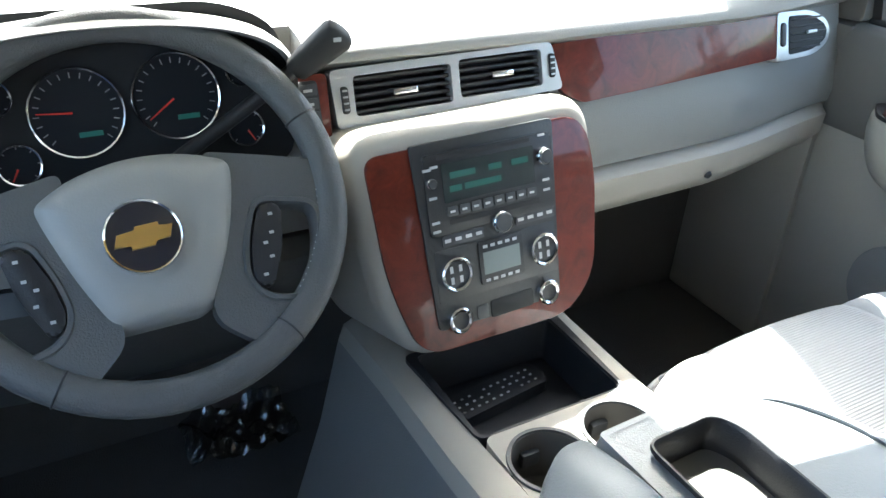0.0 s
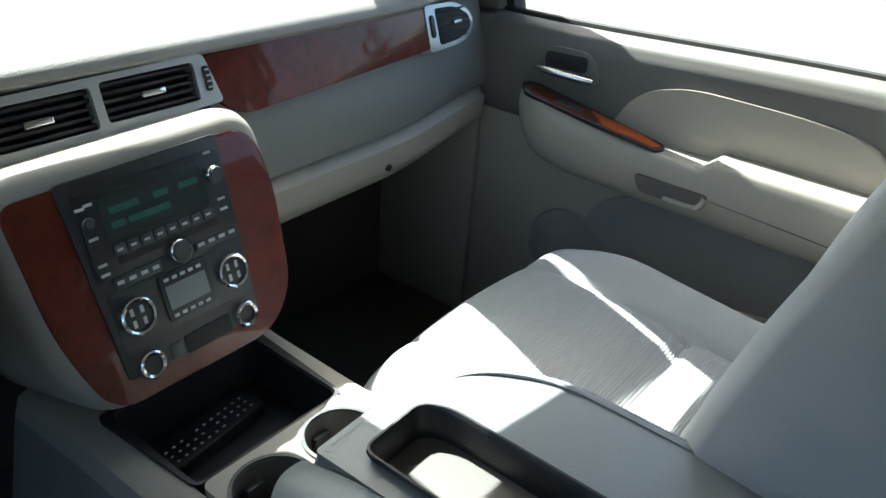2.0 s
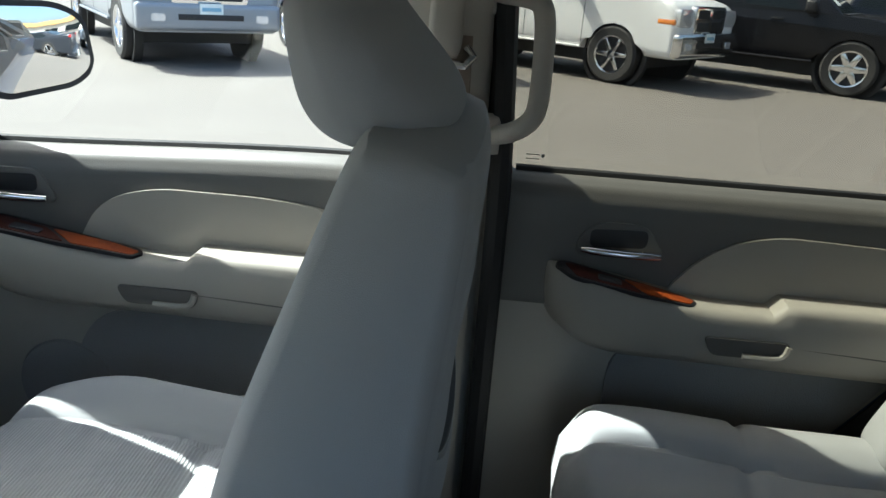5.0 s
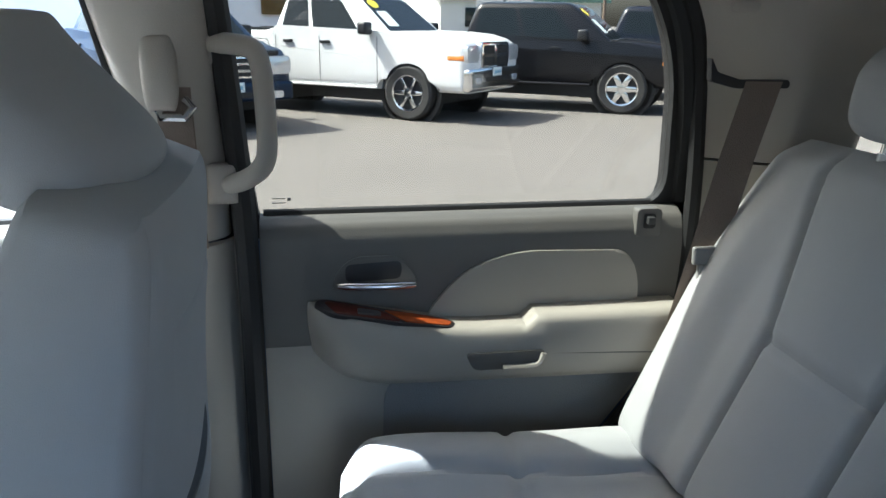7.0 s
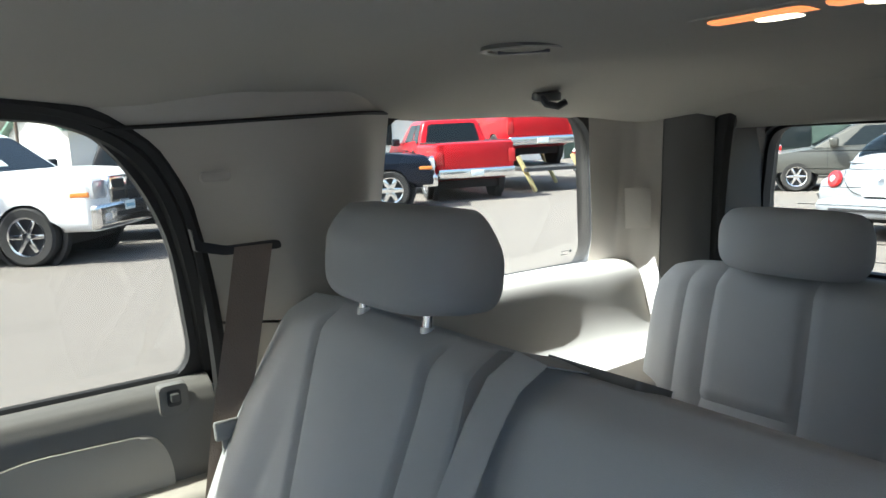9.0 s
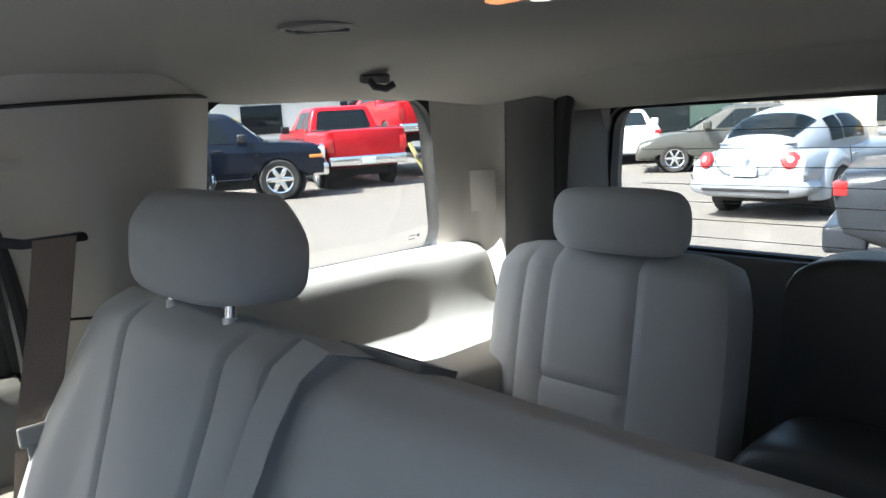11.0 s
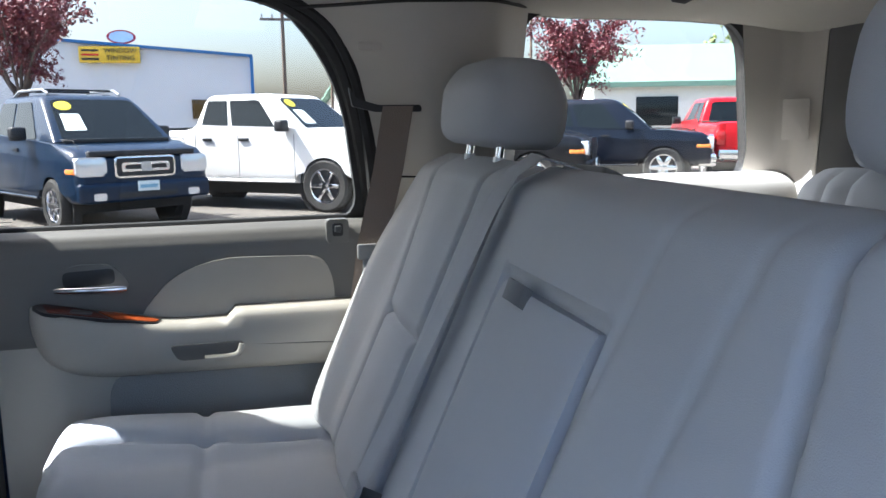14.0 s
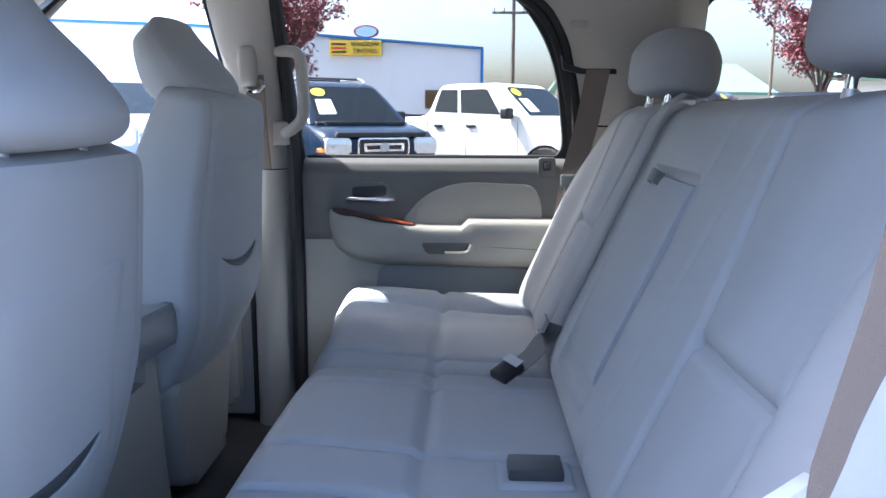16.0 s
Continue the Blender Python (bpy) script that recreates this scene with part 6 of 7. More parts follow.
dome_rings = [[(p[0] * k, p[1] * k, 0.0068 + 0.0060 * (1 - k * k)) for p in MIRROR_EDGE] for k in (1.0, 0.9, 0.8, 0.7, 0.6, 0.5, 0.4, 0.3, 0.2, 0.1, 0.02)]
part("mirror_glass", laid(loft(dome_rings), shell_m), MIRROR, mir, "convex mirror glass")
part("arm", tube([(0.85, 1.20, 1.28), (0.92, 1.19, 1.31), (0.98, 1.16, 1.35)], 0.032, 10), BLACK, mir)

# ---------- car lot ----------
def paint(name, c, metal=0.3):
    return mat(name, c, 0.28, metal, coat=0.2, vary=0.04, vary_size=2, spec=0.3)


P_WHITE = paint("white_paint", (0.80, 0.80, 0.79), 0.0)
P_BLUE = paint("dark_blue_paint", (0.007, 0.020, 0.048), 0.15)
P_BLACK = paint("black_paint", (0.008, 0.008, 0.010), 0.2)
P_NAVY = paint("navy_paint", (0.004, 0.007, 0.016), 0.1)
P_RED = paint("red_paint", (0.50, 0.008, 0.015), 0.1)
P_SILVER = paint("silver_paint", (0.30, 0.32, 0.35), 0.3)
P_GREY = paint("grey_paint", (0.10, 0.10, 0.09), 0.4)
P_DARK = paint("dark_grey_paint", (0.028, 0.032, 0.040), 0.2)
CAR_GLASS = mat("car_glass", (0.010, 0.014, 0.016), 0.05, vary=0.0, spec=0.25)
TYRE = mat("tyre_rubber", (0.032, 0.031, 0.030), 0.85, grain=0.5, grain_size=120)
LAMP = mat("headlamp", (0.75, 0.76, 0.78), 0.12, 0.5, vary=0.15, vary_size=25)
LAMP_AMBER = mat("amber_lens", (0.75, 0.25, 0.05), 0.2)
TAIL = mat("tail_lens", (0.55, 0.02, 0.02), 0.15, coat=0.6)
STICKER_Y = mat("yellow_sticker", (0.85, 0.72, 0.05), 0.6)
PAPER = mat("paper_sheet", (0.80, 0.86, 0.84), 0.7)
PLATE = mat("plate_blue", (0.25, 0.45, 0.60), 0.5)


def side_profile(pts, wheels, r):
    """A body outline (x, z) whose lower edge has round wheel arches; pts run from the rear bottom, over the top, to the front bottom."""
    z0 = pts[-1][1]
    out = list(pts)
    for wx in sorted(wheels, reverse=True):
        out.append((wx + r, z0))
        out += [(wx + r * math.cos(math.pi * k / 10), z0 + (r * 1.05) * math.sin(math.pi * k / 10) ** 0.8) for k in range(1, 10)]
        out.append((wx - r, z0))
    return out


def body_mesh(outline, half, bevel):
    bm = slab(outline, 'y', -half, half)
    caps = [f for f in bm.faces if len(f.verts) > 4]
    es = list({e for f in caps for e in f.edges})
    bmesh.ops.bevel(bm, geom=es, offset=bevel, segments=3, profile=0.6, affect='EDGES')
    return bm


def cabin_corners(x0, x1, z0, x2, x3, z1, wb, wr):
    return [Vector((x0, -wb, z0)), Vector((x1, -wb, z0)), Vector((x1, wb, z0)), Vector((x0, wb, z0)), Vector((x2, -wr, z1)), Vector((x3, -wr, z1)), Vector((x3, wr, z1)), Vector((x2, wr, z1))]


def pane(c, face, s0, s1, t0, t1, out=0.012, slant=0.0):
    """A window quad on a cabin face, a little proud: s along the bottom edge, t upwards."""
    a, b, d, e = (c[i] for i in {'r': (0, 1, 5, 4), 'l': (2, 3, 7, 6), 'f': (1, 2, 6, 5), 'b': (3, 0, 4, 7)}[face])

    def at(s, t):
        return a.lerp(b, s).lerp(e.lerp(d, s), t)
    q = [at(s, t) for s, t in rounded([(s0, t0), (s1, t0), (s1 - slant, t1), (s0, t1)], [0.10 * (s1 - s0)] * 4, 4)]
    n = (at(s1, t0) - at(s0, t0)).cross(at(s0, t1) - at(s0, t0)).normalized()
    mid = sum(c, Vector()) / 8
    if n.dot(q[0] - mid) < 0:
        n = -n
    bm = bmesh.new()
    lo = [bm.verts.new(p - n * 0.03) for p in q]
    hi = [bm.verts.new(p + n * out) for p in q]
    bm.faces.new(hi)
    bm.faces.new(list(reversed(lo)))
    k = len(q)
    for i in range(k):
        bm.faces.new((lo[i], lo[(i + 1) % k], hi[(i + 1) % k], hi[i]))
    return bm


def cab_mesh(c, radius):
    """A greenhouse with rounded pillars and a crowned roof over the cabin's corners."""
    rings = []
    for t, r, d, up in ((0.0, 0.55, 0.0, 0.0), (0.4, 0.7, -0.004, 0.0), (0.8, 0.95, 0.0, 0.0), (0.93, 1.2, 0.012, 0.0), (0.985, 1.5, 0.035, 0.0), (1.0, 1.8, 0.075, 0.004), (1.0, 2.0, 0.16, 0.016), (1.0, 2.0, 0.34, 0.030)):
        z = c[0].z + (c[4].z - c[0].z) * t + up
        flat_ring = [((c[i].lerp(c[i + 4], t)).x, (c[i].lerp(c[i + 4], t)).y) for i in range(4)]
        rings.append([(p[0], p[1], z) for p in inset(rounded(flat_ring, radius * r, 6), d)])
    return loft(rings)


def oval(c, s, t, rs, rt):
    """A thin oval sticker on the windscreen."""
    a, b, d, e = (c[i] for i in (1, 2, 6, 5))
    n = (b - a).cross(e - a).normalized()
    if n.x < 0:
        n = -n
    pts = []
    for k in range(20):
        w = 2 * math.pi * k / 20
        u, v = s + rs * math.cos(w), t + rt * math.sin(w)
        pts.append(a.lerp(b, u).lerp(e.lerp(d, u), v))
    bm = bmesh.new()
    lo, hi = [[bm.verts.new(p + n * h) for p in pts] for h in (0.010, 0.017)]
    bm.faces.new(hi)
    bm.faces.new(list(reversed(lo)))
    for i in range(20):
        bm.faces.new((lo[i], lo[(i + 1) % 20], hi[(i + 1) % 20], hi[i]))
    return bm


def add_wheel(car, m, x, y, r, style):
    w = new("wheel")
    w.parent = car
    w.matrix_parent_inverse = car.matrix_world.inverted()
    s = 1 if y > 0 else -1
    mw = m @ Matrix.Translation((x, y, r)) @ Matrix.Rotation(radians(-90 * s), 4, 'X')
    w.matrix_world = mw
    bpy.context.view_layer.update()
    t = lathe([(r * 0.62, -0.11), (r * 0.90, -0.125), (r * 0.985, -0.09), (r, 0.0), (r * 0.985, 0.09), (r * 0.90, 0.125), (r * 0.66, 0.115), (r * 0.62, 0.09)], 28)
    part("tyre", laid(t, mw), TYRE, w)
    part("rim", laid(lathe([(r * 0.64, 0.06), (r * 0.655, 0.114), (r * 0.60, 0.108), (r * 0.57, 0.05)], 28), mw), CHROME, w, "bright wheel rim")
    part("wheel_dish", laid(lathe([(r * 0.60, 0.045), (r * 0.50, 0.03), (0.0, 0.025)], 28), mw), BLACK, w, "dark dish behind the spokes")
    sp = bmesh.new()
    hs_ = 0.080 if style == 'spoke' else 0.115
    for k in range(6):
        a = 2 * math.pi * k / 6
        one = box(r * 0.06, r * 0.60, -r * hs_, r * hs_, 0.050, 0.104, 0.012, 2)
        for v in one.verts:
            v.co.y *= 1.25 - 0.75 * v.co.x / r
        one.transform(Matrix.Rotation(a, 4, 'Z'))
        me = bpy.data.meshes.new("spoke_tmp")
        one.to_mesh(me)
        one.free()
        sp.from_mesh(me)
        bpy.data.meshes.remove(me)
    lathe([(r * 0.16, 0.05), (r * 0.15, 0.105), (0.0, 0.112)], 14, bm=sp)
    part("spokes", laid(sp, mw), CHROME, w, "bright spoked wheel centre")


def vehicle(name, label, category, place, heading, paint_m, spec, z=0.0):
    """spec: dict of sizes. Local x points to the nose; place is under the front axle's middle."""
    a = math.atan2(heading[1], heading[0])
    m = Matrix.Translation((place[0], place[1], z)) @ Matrix.Rotation(a, 4, 'Z')
    car = thing(name, label, category, (place[0], place[1], z), "parked vehicles")
    wb, hw, r = spec["wheelbase"], spec["half"], spec["r"]
    part("body", laid(body_mesh(side_profile(spec["outline"], (0.0, -wb), r * 1.22), hw, spec.get("bevel", 0.07)), m), paint_m, car)
    c = cabin_corners(*spec["cabin"])
    part("cab", laid(cab_mesh(c, spec.get("cab_round", 0.07)), m), paint_m, car)
    ws_ = part("windscreen", laid(pane(c, 'f', 0.07, 0.93, 0.04, 0.90), m), CAR_GLASS, car, "dark reflecting windscreen", smooth=False)
    part("rear_window", laid(pane(c, 'b', 0.10, 0.90, 0.12, 0.86), m), CAR_GLASS, car, "dark rear window", smooth=False)
    for s0, s1 in spec["windows"]:
        part("side_window", laid(pane(c, 'r', s0, s1, 0.06, 0.86, slant=0.0), m), CAR_GLASS, car, "dark side window", smooth=False)
        part("side_window", laid(pane(c, 'l', 1 - s1, 1 - s0, 0.06, 0.86), m), CAR_GLASS, car, "dark side window", smooth=False)
    for wx in (0.0, -wb):
        for s in (1, -1):
            add_wheel(car, m, wx, s * (hw - 0.115), r, spec.get("style", "spoke"))
            well = laid(lathe([(0.0, -0.02), (r * 1.30, -0.02), (r * 1.30, 0.10), (r * 1.16, 0.10)], 28), m @ Matrix.Translation((wx, s * (hw - 0.20), r * 1.02)) @ Matrix.Rotation(radians(-90 * s), 4, 'X'))
            part("wheel_well", well, RUBBER, car, "black wheel well")
    nx, nz = spec["nose"], spec["nose_z"]
    if spec.get("slim"):
        g = part("grille", laid(slab(rect(-hw * 0.46, hw * 0.46, nz - 0.17, nz + 0.13, 0.06), 'x', nx - 0.06, nx + 0.030, 0.02), m), CHROME, car, "chrome-ringed grille")
        part("grille_opening", laid(slab(rect(-hw * 0.43, hw * 0.43, nz - 0.145, nz + 0.105, 0.05), 'x', nx, nx + 0.036), m), BLACK, g, "black grille opening")
        part("grille_bar", laid(slab(rect(-hw * 0.36, hw * 0.36, nz - 0.085, nz + 0.045, 0.04), 'x', nx, nx + 0.046, holes=[list(reversed(rect(-hw * 0.31, hw * 0.31, nz - 0.05, nz + 0.012, 0.02)))]), m), CHROME, g, "bright grille bar")
        part("grille_emblem", laid(slab(rect(-0.075, 0.075, nz - 0.085, nz + 0.05, 0.03), 'x', nx, nx + 0.055), m), SATIN, g, "plain bright emblem")
        part("hood_guard", laid(box(nx - 0.10, nx + 0.012, -hw * 0.80, hw * 0.80, nz + 0.135, nz + 0.215, 0.03, 3), m), BLACK, car, "black hood edge guard")
    elif spec.get("front", True):
        g = part("grille", laid(slab(rect(-hw * 0.53, hw * 0.53, nz - 0.24, nz + 0.18, 0.07), 'x', nx - 0.06, nx + 0.035, 0.02), m), spec.get("grille", CHROME), car, "bright grille surround")
        for gy in (-0.25, 0.25):
            for gz in (-0.115, 0.068):
                part("grille_opening", laid(slab(rect((gy - 0.20) * hw, (gy + 0.20) * hw, nz + gz - 0.068, nz + gz + 0.062, 0.03), 'x', nx, nx + 0.039), m), BLACK, g, "black grille opening")
    if spec.get("front", True):
        for s in (1, -1):
            h = part("headlight", laid(slab(rect(min(s * hw * 0.56, s * hw * 0.985), max(s * hw * 0.56, s * hw * 0.985), nz - 0.13, nz + 0.13, 0.05), 'x', nx - 0.36, nx + 0.012, 0.04), m), LAMP, car, "clear headlight")
            part("side_lamp", laid(box(nx - 0.35, nx - 0.045, min(s * (hw + 0.004), s * (hw - 0.09)), max(s * (hw + 0.004), s * (hw - 0.09)), nz - 0.11, nz - 0.015, 0.03, 3), m), LAMP_AMBER, h, "amber corner lens")
            part("fog_light", laid(slab(rect(min(s * hw * 0.62, s * hw * 0.80), max(s * hw * 0.62, s * hw * 0.80), nz - 0.46, nz - 0.36, 0.03), 'x', nx, nx + 0.085), m), LAMP, car, "fog light")
        part("front_bumper", laid(box(nx - 0.30, nx + 0.075, -hw * 0.99, hw * 0.99, nz - spec.get("bump", 0.50), nz - 0.22, 0.07, 4), m), spec.get("bumper", CHROME), car, "front bumper")
        part("lower_intake", laid(box(nx, nx + 0.079, -hw * 0.45, hw * 0.45, nz - 0.44, nz - 0.36, 0.01), m), BLACK, car, "black bumper intake")
        p = part("front_plate", laid(box(nx + 0.07, nx + 0.085, -0.16, 0.16, nz - 0.36, nz - 0.22, 0.004), m), PAPER, car, "pale plate with a blue bar")
        part("plate_bar", laid(box(nx + 0.085, nx + 0.0865, -0.13, 0.13, nz - 0.32, nz - 0.27), m), PLATE, p)
        sa, sb = spec.get("sheet", (0.12, 0.30))
        part("sticker", laid(oval(c, (sa + sb) / 2 - 0.03, 0.76, 0.085, 0.10), m), STICKER_Y, car, "yellow price sticker", smooth=False)
        part("cowl", laid(box(c[1].x - 0.10, c[1].x + 0.06, -hw * 0.80, hw * 0.80, c[1].z - 0.02, c[1].z + 0.012 + spec.get("cowl", 0.03), 0.012), m), BLACK, car, "black cowl under the windscreen")
        for s in (1, -1):
            part("hood_gap", laid(tube([(c[1].x - 0.02, s * hw * 0.83, c[1].z + 0.035), (c[1].x * 0.4 + nx * 0.55, s * hw * 0.84, spec["outline"][-6][1] + 0.002), (nx - 0.22, s * hw * 0.80, nz + 0.20)], 0.006, 5), m), RUBBER, car)
        part("price_sheet", laid(pane(c, 'f', sa, sb, 0.22, 0.58, 0.016), m), PAPER, car, "white sheet in the windscreen", smooth=False)
    tx, tz = spec["tail"], spec["tail_z"]
    for s in (1, -1):
        part("tail_light", laid(box(tx - 0.012, tx + 0.10, min(s * hw * 0.82, s * hw * 1.004), max(s * hw * 0.82, s * hw * 1.004), tz - spec.get("lamp_low", 0.18), tz + spec.get("lamp_high", 0.14), 0.02), m), TAIL, car, "red tail light")
    part("rear_bumper", laid(box(tx - 0.09, tx + 0.25, -hw * 0.97, hw * 0.97, tz - 0.52, tz - 0.28, 0.05, 3), m), spec.get("bumper", CHROME), car, "rear bumper")
    part("rear_plate", laid(box(tx - 0.105, tx - 0.09, -0.16, 0.16, tz - 0.47, tz - 0.33, 0.004), m), PAPER, car, "pale rear plate")
    for s in (1, -1):
        part("wing_mirror", laid(box(spec["mirror"] - 0.10, spec["mirror"] + 0.08, min(s * (hw + 0.02), s * (hw + 0.24)), max(s * (hw + 0.02), s * (hw + 0.24)), c[0].z + 0.02, c[0].z + 0.22, 0.05, 3), m), spec.get("mirror_m", BLACK), car, "wing mirror")
        for hx in spec["handles"]:
            part("door_handle", laid(box(hx - 0.10, hx + 0.10, min(s * hw, s * (hw + 0.03)), max(s * hw, s * (hw + 0.03)), c[0].z - 0.14, c[0].z - 0.09, 0.01), m), spec.get("handle_m", BLACK), car, "door handle")
        for dx in spec["doors"]:
            part("door_gap", laid(box(dx - 0.006, dx + 0.006, min(s * (hw - 0.02), s * (hw + 0.002)), max(s * (hw - 0.02), s * (hw + 0.002)), spec["sill"] + 0.10, c[0].z - 0.02), m), RUBBER, car)
    if spec.get("bed"):
        b0, b1, bz = spec["bed"]
        part("bed_liner", laid(box(b0, b1, -hw * 0.86, hw * 0.86, bz - 0.06, bz + 0.004, 0.0), m), BLACK, car, "black load bed")
        for s in (1, -1):
            part("bed_rail", laid(box(b0, b1, min(s * hw * 0.84, s * hw * 0.97), max(s * hw * 0.84, s * hw * 0.97), bz - 0.01, bz + 0.022, 0.008), m), BLACK, car, "black bed rail cap")
        part("tailgate", laid(box(tx - 0.012, tx + 0.05, -hw * 0.80, hw * 0.80, tz - 0.22, bz - 0.02, 0.02), m), paint_m, car, "painted tailgate")
    if spec.get("rack"):
        for s in (1, -1):
            part("roof_rail", laid(tube([(c[4].x + 0.1, s * 0.55, c[4].z + 0.03), (c[4].x + 0.3, s * 0.55, c[4].z + 0.10), (c[5].x - 0.3, s * 0.55, c[4].z + 0.10), (c[5].x - 0.1, s * 0.55, c[4].z + 0.03)], 0.022, 8), m), SATIN, car, "roof rail")
        for k in (0.25, 0.75):
            bx = c[4].x + (c[5].x - c[4].x) * k
            part("cross_bar", laid(tube([(bx, -0.55, c[4].z + 0.10), (bx, 0.55, c[4].z + 0.10)], 0.018, 6), m), BLACK, car, "black cross bar")
    part("sill_strip", laid(tube([(-wb + r * 1.3, s_ * (hw + 0.004), spec["sill"] + 0.03) for s_ in (1,)] + [(-r * 1.3, hw + 0.004, spec["sill"] + 0.03)], 0.022, 6), m), spec.get("bumper") or paint_m, car, "sill strip")
    part("sill_strip", laid(tube([(-wb + r * 1.3, -hw - 0.004, spec["sill"] + 0.03), (-r * 1.3, -hw - 0.004, spec["sill"] + 0.03)], 0.022, 6), m), spec.get("bumper") or paint_m, car, "sill strip")
    part("underside", laid(box(-wb - 0.5, 0.5, -hw * 0.8, hw * 0.8, 0.28, spec["sill"] + 0.1, 0.0), m), RUBBER, car, "dark underside")
    return car


PICKUP = dict(bevel=0.13, cab_round=0.12, wheelbase=3.55, half=1.0, r=0.45, outline=[(-4.75, 0.62), (-4.78, 1.38), (-4.70, 1.42), (-2.82, 1.42), (-2.7, 1.36), (-0.45, 1.42), (0.20, 1.405), (0.62, 1.37), (0.90, 1.31), (1.03, 1.22), (1.08, 1.08), (1.08, 0.62), (1.05, 0.48)],
              cabin=(-2.80, -0.36, 1.34, -2.62, -1.18, 2.00, 0.95, 0.76), windows=((0.07, 0.33), (0.37, 0.77)), nose=1.07, nose_z=1.09, bump=0.58, tail=-4.78, tail_z=1.08, mirror=-0.72, handles=(-1.62, -2.42), doors=(-0.58, -1.75, -2.70), sill=0.48, bed=(-4.65, -2.92, 1.42))
CREW = dict(PICKUP, outline=[(-4.75, 0.62), (-4.78, 1.32), (-4.70, 1.36), (-2.95, 1.40), (-0.45, 1.28), (0.10, 1.26), (0.80, 1.20), (0.98, 1.08), (1.04, 0.62), (1.00, 0.48)], cabin=(-3.05, -0.25, 1.26, -2.85, -1.02, 1.93, 0.93, 0.75), windows=((0.07, 0.40), (0.44, 0.78)), handles=(-1.25, -2.35), doors=(-0.45, -1.55, -2.85), bed=(-4.65, -3.10, 1.36), nose=1.01, nose_z=0.98, bump=0.50, style="chrome")
SPORT_TRUCK = dict(PICKUP, wheelbase=3.10, half=0.98, r=0.38, outline=[(-4.15, 0.60), (-4.18, 1.28), (-4.10, 1.32), (-2.70, 1.40), (-0.50, 1.29), (0.10, 1.25), (0.70, 1.16), (0.86, 1.04), (0.90, 0.60), (0.88, 0.44)],
                   cabin=(-2.85, 0.05, 1.27, -2.40, -0.85, 1.95, 0.90, 0.70), windows=((0.10, 0.42), (0.46, 0.78)), nose=0.87, nose_z=0.94, tail=-4.18, tail_z=1.02, handles=(-1.20, -2.20), doors=(-0.45, -1.5, -2.55), sill=0.44, bed=(-4.05, -2.9, 1.32), rack=True, slim=True, bump=0.50, bumper=P_BLUE, style="chrome")
SEDAN = dict(lamp_low=0.03, lamp_high=0.09, bevel=0.12, cab_round=0.14, wheelbase=2.7, half=0.90, r=0.33, outline=[(-3.62, 0.45), (-3.68, 0.80), (-3.60, 0.98), (-2.95, 1.02), (-0.75, 0.96), (0.30, 0.84), (0.80, 0.70), (0.88, 0.45), (0.86, 0.30)],
             cabin=(-3.05, -0.30, 0.94, -2.35, -1.15, 1.44, 0.80, 0.60), windows=((0.14, 0.45), (0.48, 0.80)), nose=0.86, nose_z=0.68, tail=-3.66, tail_z=0.82, mirror=-0.70, handles=(-1.45, -2.3), doors=(-0.6, -1.6, -2.5), sill=0.30, bumper=None, front=False)

vehicle("white_pickup", "white pickup truck with chrome wheels parked outside", "pickup truck", (13.30, -2.15), (-0.62, -0.785), P_WHITE, PICKUP)
vehicle("black_pickup", "black crew-cab pickup truck on the lot", "pickup truck", (14.05, -6.00), (-0.50, -0.866), P_BLACK, dict(CREW, grille=P_BLACK, bumper=P_BLACK))
vehicle("blue_sport_truck", "dark blue sport truck with roof rails", "pickup truck", (11.9, 1.60), (-0.84, -0.54), P_BLUE, SPORT_TRUCK)
vehicle("silver_pickup", "silver pickup truck seen from the front", "pickup truck", (11.4, 4.85), (-0.80, -0.60), P_SILVER, dict(PICKUP, bumper=P_SILVER))
vehicle("navy_pickup", "dark navy pickup truck with steel wheels", "pickup truck", (15.5, -9.55), (-0.50, -0.866), P_NAVY, dict(CREW, style="chrome"))
vehicle("red_pickup", "bright red pickup truck seen from behind", "pickup truck", (19.25, -13.2), (0.94, -0.34), P_RED, PICKUP)
vehicle("red_pickup", "bright red pickup truck up on a display ramp", "pickup truck", (20.5, -16.45), (0.94, -0.34), P_RED, PICKUP, 0.66)
for nm, lb_, pl, hd_, pm in (("grey_sedan", "grey sedan parked across the lot", (9.8, -17.0), (0.85, 0.52), P_GREY), ("white_sedan", "white sedan seen from behind", (14.2, -21.0), (0.62, -0.785), P_WHITE),
                             ("dark_coupe", "dark grey coupe with red tail light", (-1.10, -8.75), (-0.96, -0.28), P_DARK), ("dark_sedan", "dark sedan far across the lot", (2.6, -19.5), (0.95, 0.3), P_DARK), ("white_suv", "white hatchback by the display ramp", (18.7, -20.6), (0.6, -0.8), P_WHITE)):
    vehicle(nm, lb_, "car", pl, hd_, pm, dict(SEDAN, bumper=pm, mirror_m=pm, handle_m=pm))

